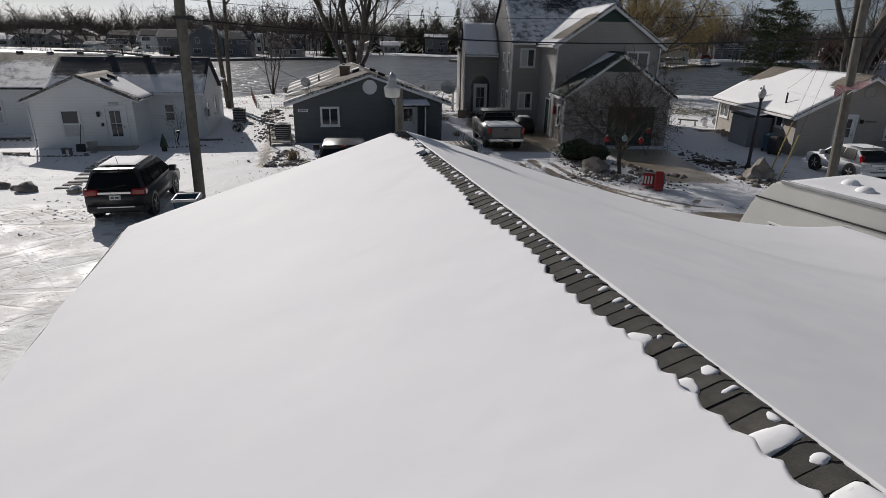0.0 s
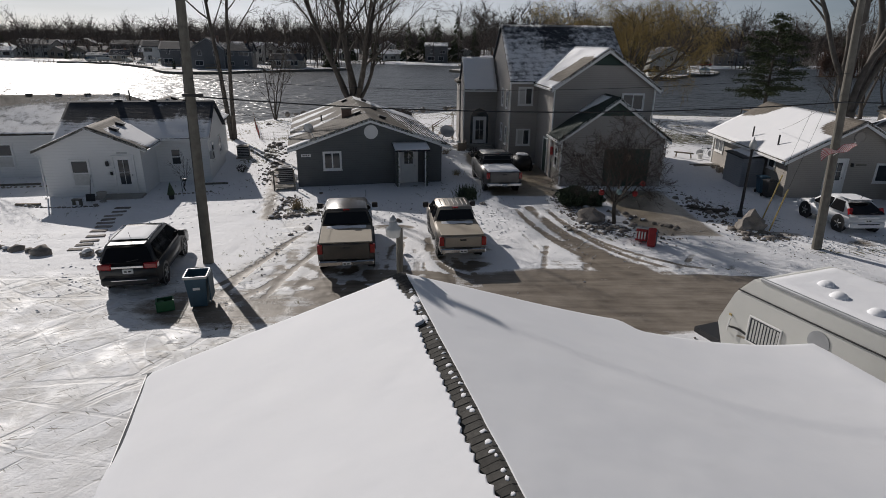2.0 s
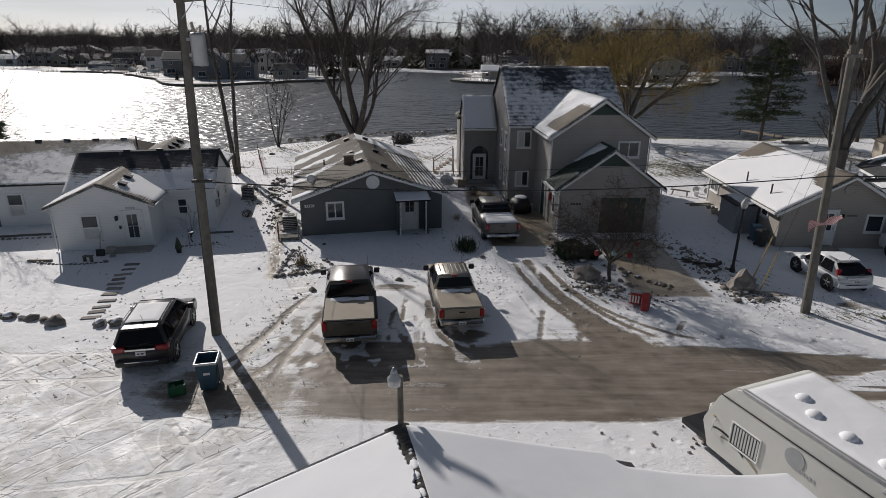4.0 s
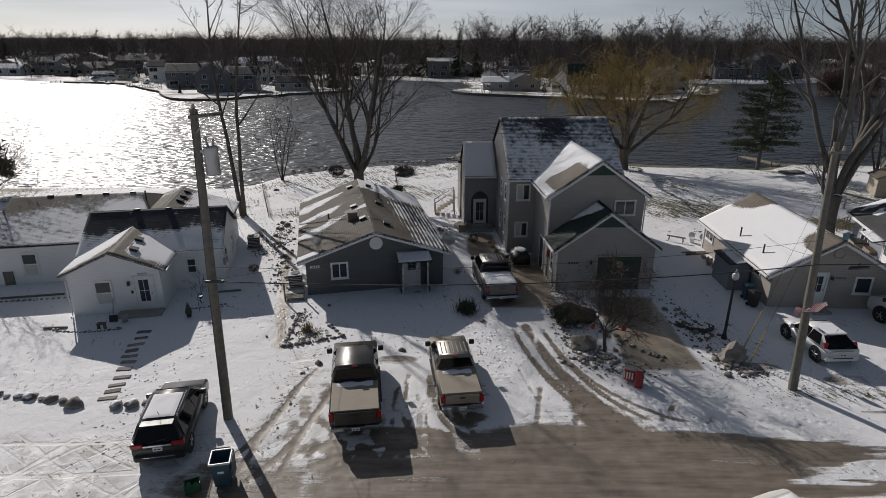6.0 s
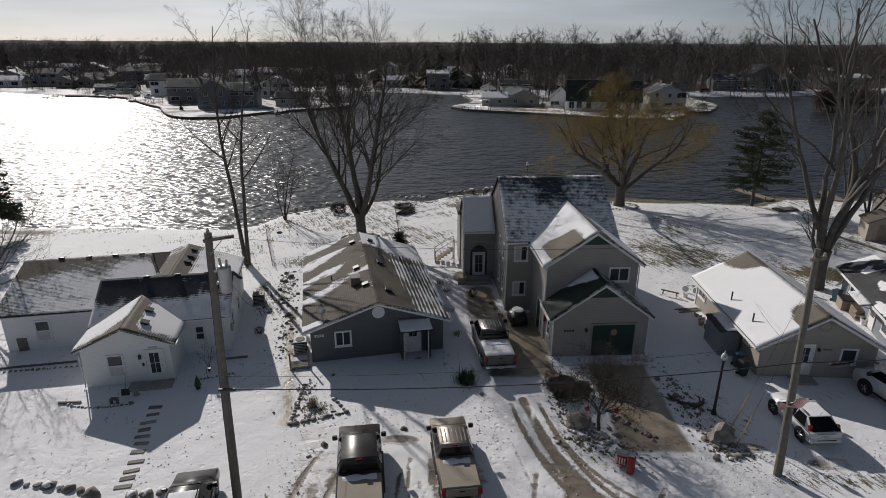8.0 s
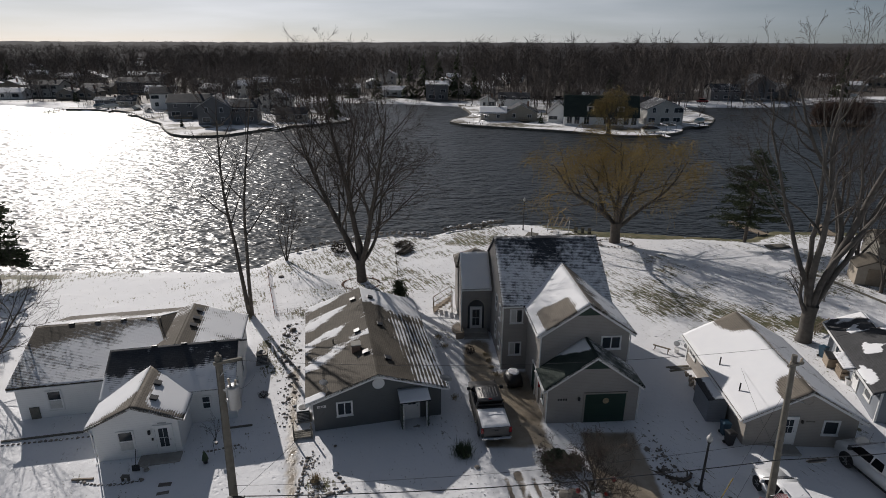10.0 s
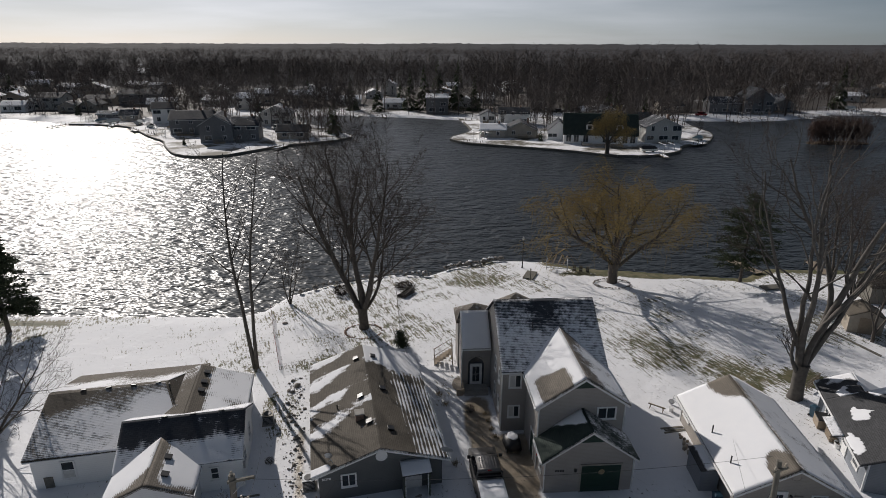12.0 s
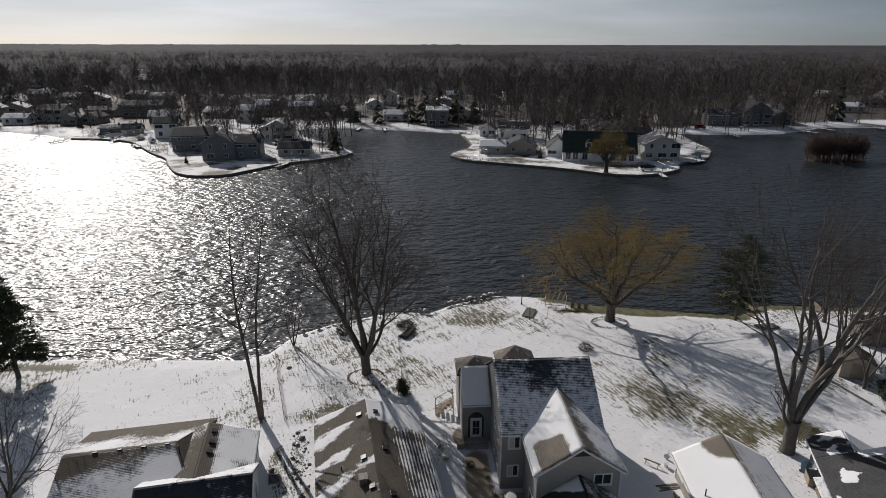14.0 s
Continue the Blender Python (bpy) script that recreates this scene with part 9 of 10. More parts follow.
def rocks(name, rows, label, group, cover=0.5, seed=1, mat="stone"):
    """Single rocks of (x, y, radius), partly capped with snow."""
    rr = random.Random(seed)
    for x, y, r in rows:
        ob = thing(name, pose(x, y, 0, 0, 0, rr.uniform(0, 360)), label, "rock", group)
        bm = bmesh.new()
        r = r * (rr.uniform(0.7, 1.2) if r < 0.5 else 1.0)
        stone(bm, 0, 0, r * rr.uniform(-0.1, 0.25), r, rr.uniform(0, 40), rr.uniform(0.5, 0.8))
        if r >= 0.5:
            for w in bm.verts:
                w.co *= 1 + 0.22 * abs(noise.noise(w.co * 1.7 + Vector((seed, 0, 0)))) - 0.18 * abs(noise.noise(w.co * 3.1))
        part("rock", bm if r >= 0.5 else smooth(bm), M[mat], ob)
        if rr.random() < cover:
            bm = bmesh.new()
            stone(bm, 0.1 * r, 0.1 * r, r * 0.52, r * 0.72, rr.uniform(0, 40), 0.42)
            part("snow_cap", smooth(bm), M["snow"], ob)


rr_ = random.Random(8)
rocks("border_rock", [(-19.3, 21.85, 0.2), (-18.85, 21.75, 0.24), (-18.3, 21.75, 0.2), (-17.75, 21.7, 0.26), (-17.2, 21.6, 0.2), (-16.75, 21.5, 0.26), (-16.2, 21.4, 0.28), (-15.5, 21.15, 0.36), (-13.75, 21.1, 0.34), (-13.1, 21.15, 0.3), (-12.55, 21.4, 0.28)], "rounded border rock half covered with snow", "rocks along the lawn", 0.8)
rocks("boulder", [(14.3, 25.3, 0.75)], "large brown boulder beside the lamp", "boulders", 0.0, 5)
rocks("boulder", [(7.15, 26.5, 0.72)], "large brown boulder under the ornamental tree", "boulders", 0.0, 9)
rocks("bed_rock", [(6.1 + 0.34 * k * 0.5 + rr_.gauss(0, 0.28), 30.3 - 0.3 * k * 0.62 + rr_.gauss(0, 0.22), rr_.uniform(0.1, 0.22)) for k in range(30)], "grey rubble rock at the drive's edge", "rubble along the drive", 0.25, 11)
rocks("bed_rock", [(7.4 + rr_.gauss(0, 0.6), 25.2 + rr_.gauss(0, 0.5), rr_.uniform(0.08, 0.2)) for k in range(26)], "grey rubble rock at the drive's edge", "rubble along the drive", 0.25, 12)
rocks("bed_rock", [(14.1 + rr_.gauss(0, 0.45), 24.4 + rr_.gauss(0, 0.4), rr_.uniform(0.08, 0.22)) for k in range(24)], "grey rubble rock below the boulder", "rubble by the boulder", 0.2, 13)
rocks("bed_rock", [(13.6 + rr_.gauss(0, 0.35), 29.3 + rr_.gauss(0, 1.2), rr_.uniform(0.08, 0.24)) for k in range(24)], "dark bed rock half under snow", "rocks east of the drive", 0.45, 14)
rocks("bed_rock", [(-8.0 + 2.8 * t + rr_.gauss(0, 0.06), 26.25 + 1.0 * t + rr_.gauss(0, 0.05), rr_.uniform(0.1, 0.17)) for t in np.linspace(0, 1, 16)] + [(-8.05 - 0.05 * t, 26.3 + 3.6 * t, rr_.uniform(0.1, 0.17)) for t in np.linspace(0, 1, 14)] + [(-5.2 - 0.9 * t, 27.3 + 1.2 * t, 0.13) for t in np.linspace(0, 1, 5)], "edging stone round the snowy flower bed", "edging of the flower bed", 0.4, 15)
rocks("edge_stone", [(-20.9 + 3.6 * t, 27.9 - 0.4 * math.sin(3 * t) + 0.2 * t, rr_.uniform(0.08, 0.14)) for t in np.linspace(0, 1, 17)] + [(-27.5 + 5.2 * t, 31.0 + 0.95 * t, 0.11) for t in np.linspace(0, 1, 18)] + [(-14.6 + 1.9 * t, 30.4 + 0.7 * t, 0.09) for t in np.linspace(0, 1, 10)], "small dark edging stone before the white house", "edging of the white house", 0.3, 16)
rocks("ring_stone", [(-8.35 + 1.95 * math.cos(a), 56.6 + 1.6 * math.sin(a), rr_.uniform(0.1, 0.17)) for a in np.cumsum(np.random.RandomState(2).uniform(0.1, 0.19, 43))], "reddish stone in a ring round the tree", "ring round the bare tree", 0.25, 17, "brick")
rocks("ring_stone", [(21.8 + 2.3 * math.cos(a), 69.6 + 1.5 * math.sin(a), rr_.uniform(0.1, 0.18)) for a in np.cumsum(np.random.RandomState(3).uniform(0.1, 0.19, 43))], "grey stone in a ring round the willow", "ring round the willow", 0.4, 18)
rocks("shore_rock", [(x, float(shore_near(np.array(x))) + rr_.gauss(-0.25, 0.2), rr_.uniform(0.2, 0.45)) for x in np.concatenate([np.arange(0.5, 8.8, 0.42), np.arange(-17.5, -1, 0.8)])], "rough rock of the shore's rip-rap", "rocks along the water", 0.35, 19)
rocks("border_clump", [(-9.9 - 3.2 * t + rr_.gauss(0, 0.5), 33.5 + 14 * t, rr_.uniform(0.1, 0.26)) for t in np.linspace(0, 1, 34)], "dark clump of earth and stone in the side bed", "clumps of the side bed", 0.3, 31)
gravel_bed = [(-10.3 - 0.23 * k, 33.5 + k, 0.45, 0.6, 16) for k in range(14)]
rocks("yard_rock", [(-5.9, 24.6, 0.2), (-2.0, 25.9, 0.17), (-6.6, 31.0, 0.13), (2.2, 29.1, 0.2), (-17.2, 58.5, 0.3), (-13.4, 45.5, 0.35), (-12.6, 41.8, 0.3)], "single dark stone in the snowy yard", "yard stones", 0.3, 20)



def gravel(name, spots, label, seed):
    """Loose small stones too many to count, as one mesh."""
    rg = random.Random(seed)
    bm = bmesh.new()
    for x, y, sx, sy, n in spots:
        for _ in range(n):
            r = rg.uniform(0.03, 0.1)
            g = bmesh.ops.create_icosphere(bm, subdivisions=1, radius=1.0)["verts"]
            a, px, py = rg.uniform(0, 6.28), x + rg.gauss(0, sx), y + rg.gauss(0, sy)
            for w in g:
                k = r * (1 + 0.5 * noise.noise(w.co * 2 + Vector((px, py, 0))))
                w.co = Vector((px + k * (w.co.x * math.cos(a) - 0.7 * w.co.y * math.sin(a)), py + k * (w.co.x * math.sin(a) + 0.7 * w.co.y * math.cos(a)), 0.02 + 0.6 * k * w.co.z))
    ob = part(name, bm, M["stone"], None)
    return tagged(ob, label, "stones", kind="stuff")


gravel("loose_stones", [(6.3, 30.0, 0.2, 0.8, 60), (6.6, 27.6, 0.3, 1.0, 80), (7.4, 25.3, 0.7, 0.6, 110), (8.3, 24.5, 0.7, 0.4, 60), (9.2, 23.8, 0.7, 0.4, 50)], "loose grey stones along the drive's edge", 1)
gravel("loose_stones", [(13.5, 29.5, 0.4, 1.5, 90), (14.0, 25.2, 0.5, 0.6, 80), (14.6, 24.0, 0.5, 0.3, 60), (13.2, 27.0, 0.3, 1.0, 50)], "loose dark stones by the lamp and boulder", 2)
gravel("loose_stones", [(-7.0, 27.3, 0.6, 0.5, 60), (-7.9, 29.3, 0.3, 0.6, 50), (-6.3, 21.5, 0.3, 1.6, 7), *gravel_bed], "loose clods and stones by the parking place", 3)
gravel("loose_stones", [(4.0, 73.5, 2.2, 1.6, 120), (6.5, 75.5, 1.6, 1.0, 80), (-9.5, 66.0, 2.5, 1.5, 40), (9.5, 14.2, 1.6, 0.4, 40), (8.3, 14.0, 0.6, 0.3, 30)], "loose stones on the lake bank and verge", 4)

def clods(name, spots, label, seed, heading=0.0, long=(0.12, 0.4)):
    """Low ridges of kicked-up or wheel-pressed snow, too many to count: spots of (x, y, spread x, spread y, count)."""
    rg = np.random.RandomState(seed)
    vs, fs = [], []
    for x, y, sx, sy, n in spots:
        for _ in range(n):
            px, py, a = x + rg.normal(0, sx), y + rg.normal(0, sy), radians(heading) + rg.normal(0, 0.5)
            L, w, h = rg.uniform(*long) / 2, rg.uniform(0.008, 0.02), rg.uniform(0.004, 0.012)
            c, d, b = math.cos(a), math.sin(a), len(vs)
            for u, v, z in ((-L, 0, -0.02), (-0.4 * L, -w, -0.02), (0.5 * L, -w, -0.02), (L, 0, -0.02), (0.4 * L, w, -0.02), (-0.5 * L, w, -0.02), (-0.4 * L, 0, h), (0.4 * L, 0.2 * w, h * 0.8)):
                vs.append((px + u * c - v * d, py + u * d + v * c, z + 0.02))
            fs += [(b, b + 1, b + 6), (b + 1, b + 2, b + 7, b + 6), (b + 2, b + 3, b + 7), (b + 3, b + 4, b + 7), (b + 4, b + 5, b + 6, b + 7), (b + 5, b, b + 6)]
    tagged(part_mesh(name, mesh_from(name, vs, fs), M["snow"], None), label, "snow", kind="stuff")


clods("snow_ridges", [(-11.8, 19.3, 1.0, 1.5, 70), (-6.6, 22.0, 0.35, 2.6, 60), (-1.5, 26.6, 2.2, 0.8, 90), (2.3, 25.5, 0.7, 2.6, 120), (6.6, 24.5, 0.8, 1.8, 150), (15.0, 23.6, 2.2, 0.7, 200), (20.0, 23.2, 2.6, 0.9, 260), (15.0, 28.5, 0.8, 2.2, 150), (-13.2, 24.0, 0.7, 3.0, 90)], "trampled snow along the walks and drives", 2, 20.0, (0.06, 0.16))
clods("snow_ridges", [(-8, 50, 3.5, 5, 260), (8, 60, 8, 7, 420), (20, 58, 7, 7, 420), (-10, 62, 4, 4, 160), (29, 60, 6, 6, 220), (1.5, 50, 2, 6, 160)], "wind-roughened snow on the lakeside lawn", 3, -35.0, (0.12, 0.4))

def fallen_leaves(spots, label, seed):
    """Curled dead leaves and bits of bark lying on the snow, as one mesh: spots of (x, y, spread x, spread y, count)."""
    rg = np.random.RandomState(seed)
    vs, fs = [], []
    for x, y, sx, sy, n in spots:
        for _ in range(n):
            px, py, a, r = x + rg.normal(0, sx), y + rg.normal(0, sy), rg.uniform(0, 6.28), rg.uniform(0.012, 0.042)
            b, c, d = len(vs), math.cos(a) * r, math.sin(a) * r
            z = 0.035 + rg.uniform(0, 0.02)
            vs += [(px - c, py - d, z), (px - 0.5 * d, py + 0.5 * c, z + 0.4 * r), (px + c, py + d, z), (px + 0.5 * d, py - 0.5 * c, z - 0.02)]
            fs += [(b, b + 1, b + 2), (b, b + 2, b + 3)]
    tagged(part_mesh("fallen_leaves", mesh_from("fallen_leaves", vs, fs), M["litter_shade"], None), label, "leaves", kind="stuff")


fallen_leaves([(-7.0, 29, 1.0, 4, 260), (-10.5, 36, 1.0, 5, 260), (-10.5, 47, 2.5, 3, 500), (2.0, 31, 1.4, 3, 240), (6.3, 29, 0.5, 2.5, 200), (14.3, 27, 0.9, 2.6, 320), (19.5, 23.0, 4.0, 1.0, 380), (3.3, 44, 1.6, 3, 260), (-1, 27.5, 3, 1.2, 160)], "dead leaves and bark bits on the yard snow", 5)
fallen_leaves([(8, 58, 8, 6, 420), (20, 62, 8, 6, 420), (-9, 60, 5, 5, 420), (5.5, 70, 3.5, 2.5, 600), (31, 52, 5, 6, 500), (29, 42, 2.0, 3.5, 260)], "dead leaves and bark bits on the lakeside snow", 6)

# stepping slabs to the white house
for i, t in enumerate(np.linspace(0, 1, 11)):
    sx, sy = -14.45 - 1.35 * t ** 1.2 + 0.09 * math.sin(7 * i), 21.6 + 6.0 * t + 0.08 * math.cos(5 * i)
    sb = thing("stepping_slab", pose(sx, sy, 0.0, 0, 0, 12 + 8 * math.sin(i)), "worn stone stepping slab swept of snow", "paving slab", "stepping slabs")
    part("slab", boxes((-0.36 + 0.05 * math.sin(3 * i), 0.34 + 0.06 * math.cos(4 * i), -0.15, 0.12 + 0.04 * math.sin(2 * i), -0.03, 0.035), bev=0.02), M["stone"], sb)

# sleigh ornament by the drive
sg = thing("sleigh_ornament", pose(8.65, 23.0, 0, 0, 0, -25) @ Matrix.Scale(0.78, 4), "red wooden mailbox ornament tipped in the snow", "ornament")
part("box", moved(boxes((-0.35, 0.25, -0.3, 0.3, 0.1, 0.75), bev=0.03), pose(-0.2, 0.25, 0, -12, 0, 0)), M["red"], sg)
part("roof", moved(boxes((-0.42, 0.32, -0.36, 0.36, 0.75, 0.83), bev=0.02), pose(-0.2, 0.25, 0, -12, 0, 0)), M["metal"], sg)
part("panel", moved(boxes((-0.2, 0.22, -0.12, 0.12, 0, 1.0), bev=0.05), pose(0.32, -0.35, 0.02, -18, 0, 6)), M["red"], sg)
for k in range(4):
    part("slat", moved(boxes((-0.36 + 0.15 * k, -0.28 + 0.15 * k, -0.325, -0.305, 0.2, 0.6)), pose(-0.2, 0.25, 0, -12, 0, 0)), M["flag_white"], sg)
part("back_board", boxes((0.45, 0.55, -0.2, 0.4, 0, 0.8), bev=0.02), M["blue_bin"], sg)
for i, (x, y, z, mt) in enumerate(((7.3, 25.5, 1.6, "red"), (8.75, 25.3, 1.6, "red"), (8.0, 25.2, 1.7, "teal"), (9.3, 26.0, 1.9, "red"))):
    bl = thing("bauble", pose(x, y, z), "large hanging bauble on the ornamental tree" if mt == "teal" else "large red hanging bauble on the ornamental tree", "bauble", "baubles on the tree")
    part("ball", smooth(lathe([(0.02, -0.13), (0.1, -0.1), (0.13, 0), (0.1, 0.1), (0.03, 0.13)], 12)), M[mt], bl)
    part("cap", moved(lathe([(0.035, 0), (0.035, 0.04), (0.01, 0.1)], 8), pose(0, 0, 0.12)), M["chrome"], bl)


def bush(name, x, y, z, r, h, mat, label, n, seed, size=0.1, stems="bark"):
    """A shrub of many small leaves or stalks about short stems."""
    rg = random.Random(seed)
    ob = thing(name, pose(x, y, z), label, "shrub")
    bm = bmesh.new()
    for k in range(9):
        a = rg.uniform(0, 6.28)
        tube(bm, [(0, 0, -0.05), (0.4 * r * math.cos(a), 0.4 * r * math.sin(a), 0.45 * h), (0.75 * r * math.cos(a), 0.75 * r * math.sin(a), 0.85 * h)], [0.02, 0.015, 0.008], 4)
    part("stem_mass", bm, M[stems], ob, kind="stuff")
    vs, fs = [], []
    for k in range(n):
        d = Vector((rg.gauss(0, 1), rg.gauss(0, 1), rg.gauss(0, 1))).normalized() * rg.uniform(0.55, 1.0) ** 0.5
        lump = 1 + 0.3 * noise.noise(d * 2.2 + Vector((seed, 0, 0)))
        p = Vector((d.x * r * lump, d.y * r * lump, h * 0.5 + d.z * h * 0.5 * lump))
        q = Vector((rg.gauss(0, 1), rg.gauss(0, 1), rg.gauss(0.3, 1))).normalized() * size * rg.uniform(0.6, 1.3)
        s = q.orthogonal().normalized() * (0.07 if mat == "twig" else 0.4) * size
        b = len(vs)
        vs += [p - s * 0.6, p + q * 0.5 - s, p + q, p + q * 0.5 + s]
        fs.append((b, b + 1, b + 2, b + 3))
    part_mesh("leaf_mass", mesh_from("leaf_mass", vs, fs), M[mat], ob, kind="stuff")
    return ob


def tuft(name, x, y, z, r, h, mat, label, n, seed):
    """Upright blades or stalks from one root."""
    rg = random.Random(seed)
    ob = thing(name, pose(x, y, z), label, "shrub")
    vs, fs = [], []
    for k in range(n):
        a, lean = rg.uniform(0, 6.28), rg.uniform(0.05, 0.9)
        L = h * rg.uniform(0.6, 1.1)
        d = Vector((math.cos(a) * math.sin(lean), math.sin(a) * math.sin(lean), math.cos(lean)))
        p = Vector((rg.gauss(0, r * 0.25), rg.gauss(0, r * 0.25), 0))
        s = Vector((-math.sin(a), math.cos(a), 0)) * 0.016
        e = p + d * L - Vector((0, 0, 0.25 * L * lean * lean))
        mth = p + d * L * 0.55
        b = len(vs)
        vs += [p - s, p + s, mth + s * 0.8, mth - s * 0.8, e]
        fs += [(b, b + 1, b + 2, b + 3), (b + 3, b + 2, b + 4)]
    part_mesh("blade_mass", mesh_from("blade_mass", vs, fs), M[mat], ob, kind="stuff")
    return ob


bush("evergreen_bush", 6.95, 29.1, 0, 0.85, 0.95, "bush_green", "spreading evergreen bush beside the garage corner", 4200, 1, 0.12)
bush("evergreen_bush", 8.0, 29.15, 0, 0.5, 0.7, "bush_green", "low evergreen bush beside the garage corner", 1900, 2, 0.12)
tuft("yucca_plant", 1.4, 30.3, 0, 0.95, 0.8, "bush_green", "spiky green yucca in the snow", 520, 3)
tuft("dry_plant", -7.2, 27.9, 0, 0.5, 0.6, "dry", "dry brown garden stalks in snow", 140, 5)
for i, (x, y) in enumerate(((1.0, 36.2), (0.3, 43.5), (-0.2, 45.0))):
    tuft("dry_plant", x, y, 0, 0.6, 0.4, "dry", "pale dry garden stalks in snow", 60, 10 + i)
bush("leafless_bush", 2.4, 42.4, 0, 0.4, 0.7, "twig", "low dark bush by the entry path", 900, 51, 0.1)
for i, (x, y) in enumerate(((3.6, 42.2), (3.8, 41.2), (4.0, 40.2), (4.2, 39.2))):
    tuft("dry_plant", x, y, 0, 0.45, 0.3, "dry", "flattened dry stalks along the house wall", 60, 60 + i)
bush("leafless_bush", -12.4, 66.6, -0.3, 0.9, 1.2, "twig", "dark rounded bush on the lake bank", 2000, 7, 0.22)
bush("brush_heap", -4.7, 68.6, -0.25, 1.2, 0.6, "twig", "heap of dark cut branches on the bank", 700, 18, 0.4)
bush("brush_heap", 16.95, 62.5, -0.1, 0.9, 0.8, "twig", "heap of grey brush with snow", 2000, 8, 0.16)
bush("leafless_bush", -12.6, 36.2, 0, 0.35, 0.5, "twig", "low dark bush by the side wall", 600, 9, 0.1)
for i, (x, y) in enumerate(((45.5, 52.5), (46.5, 54.0), (44.8, 51.0), (48.5, 57.5))):
    bush("leafless_bush", x, y, 0, 0.8, 1.1, "bush_green" if i < 2 else "twig", "shrub along the eastern fence", 1200, 30 + i, 0.14)
bush("weathered_brush", -45.2, 50.2, 0, 1.2, 0.7, "twig", "low brush heap on the western lawn", 1200, 44, 0.16)

dw = thing("fallen_limb", pose(13.8, 28.3, 0.07), "dark crooked limb lying half in the snow", "limb")
part("limb", tubes(([(-0.9, 0.75, 0.0), (-0.75, 0.2, 0.04), (-0.35, -0.2, 0.03), (0.25, -0.35, 0.0), (0.75, -0.1, 0.05), (0.95, 0.3, 0.0)], [0.06, 0.09, 0.12, 0.13, 0.1, 0.05]), sides=8), M["bark"], dw)
part("branch", tubes(([(0.55, -0.2, 0.03), (0.7, 0.25, 0.1), (0.6, 0.6, 0.06)], [0.06, 0.045, 0.02]), sides=6), M["bark"], dw)
part("branch", tubes(([(-0.75, 0.2, 0.03), (-1.15, 0.3, 0.08), (-1.4, 0.55, 0.02)], [0.06, 0.045, 0.02]), sides=6), M["bark"], dw)
# porch of the white house
ur = thing("stone_urn", pose(-17.4, 28.85, 0.0), "grey stone garden urn on the step", "urn")
part("bowl", smooth(lathe([(0.1, 0.2), (0.2, 0.3), (0.25, 0.5), (0.24, 0.52), (0.1, 0.45)], 16)), M["concrete"], ur)
part("foot", lathe([(0.16, 0), (0.16, 0.05), (0.07, 0.1), (0.1, 0.2)], 14), M["concrete"], ur)
sv = thing("snow_shovel", pose(-17.95, 28.75, 0.03, 0, 0, 10), "dark snow shovel leaning on the wall", "shovel")
part("shaft", tubes(([(0, 0, 0.25), (0.1, 0.25, 1.35)], 0.018), sides=6), M["black"], sv)
part("blade", moved(boxes((-0.22, 0.22, -0.02, 0.02, 0, 0.38), bev=0.015), pose(0, -0.03, 0.02, -14, 0, 0)), M["black"], sv)
st = thing("small_stool", pose(-18.15, 27.95, 0), "small dark garden stool by the wall", "stool")
part("seat", boxes((-0.22, 0.22, -0.14, 0.14, 0.32, 0.37), bev=0.01), M["pole_wood"], st)
for sx in (-0.17, 0.17):
    part("leg", boxes((sx - 0.03, sx + 0.03, -0.1, 0.1, 0, 0.32)), M["pole_wood"], st)
gn = thing("garden_ornament", pose(-14.15, 29.5, 0), "dark potted fir ornament beside the step", "ornament")
part("pot", lathe([(0.12, 0), (0.15, 0.25), (0.13, 0.26)], 12), M["black"], gn)
part("fir", moved(lathe([(0.2, 0), (0.14, 0.25), (0.06, 0.5), (0.01, 0.65)], 10), pose(0, 0, 0.25)), M["bush_green"], gn)
hk = thing("plant_hook", pose(-13.85, 30.2, 0), "black iron plant hook in the border", "plant hook")
part("rod", tubes(([(0, 0, 0), (0, 0, 1.0), (0.12, 0, 1.15), (0.2, 0, 1.0)], 0.014), sides=6), M["black"], hk)
part("basket", moved(lathe([(0.08, 0), (0.12, 0.12), (0.1, 0.13)], 10), pose(0.2, 0, 0.82)), M["black"], hk)
lg = thing("timber_edging", pose(-21.2, 28.0, 0, 0, 0, 5), "pale timber lying along the border", "timber")
part("timber", boxes((-0.1, 1.1, -0.06, 0.06, 0, 0.1), bev=0.01), M["deck_wood"], lg)
for x0, x1, y, ang in ((-13.9, -12.4, 32.75, 12), (-27.8, -22.8, 31.35, 12)):
    tb = thing("timber_edging", pose(x0, y, 0, 0, 0, ang), "dark wet timber edging at the wall's foot", "timber")
    part("timber", boxes((0, x1 - x0, -0.06, 0.06, 0, 0.1), bev=0.01), M["pole_wood"], tb)


def condenser(x, y, ang, label, top="brass"):
    ob = thing("air_conditioner", pose(x, y, 0, 0, 0, ang), label, "air conditioner")
    part("pad", boxes((-0.5, 0.5, -0.5, 0.5, 0, 0.1), bev=0.02), M["concrete"], ob)
    part("cabinet", boxes((-0.4, 0.4, -0.4, 0.4, 0.1, 0.85), bev=0.03), M["black"], ob)
    tp = part("top_panel", boxes((-0.42, 0.42, -0.42, 0.42, 0.85, 0.9), bev=0.02), M[top], ob)
    part("fan_guard", moved(lathe([(0.3, 0), (0.3, 0.03), (0.22, 0.035), (0.05, 0.03)], 18), pose(0, 0, 0.9)), M["black"], tp)
    for k in range(6):
        part("louvre", boxes((-0.38, 0.38, -0.415, -0.402, 0.16 + 0.11 * k, 0.2 + 0.11 * k)), M["metal"], ob)


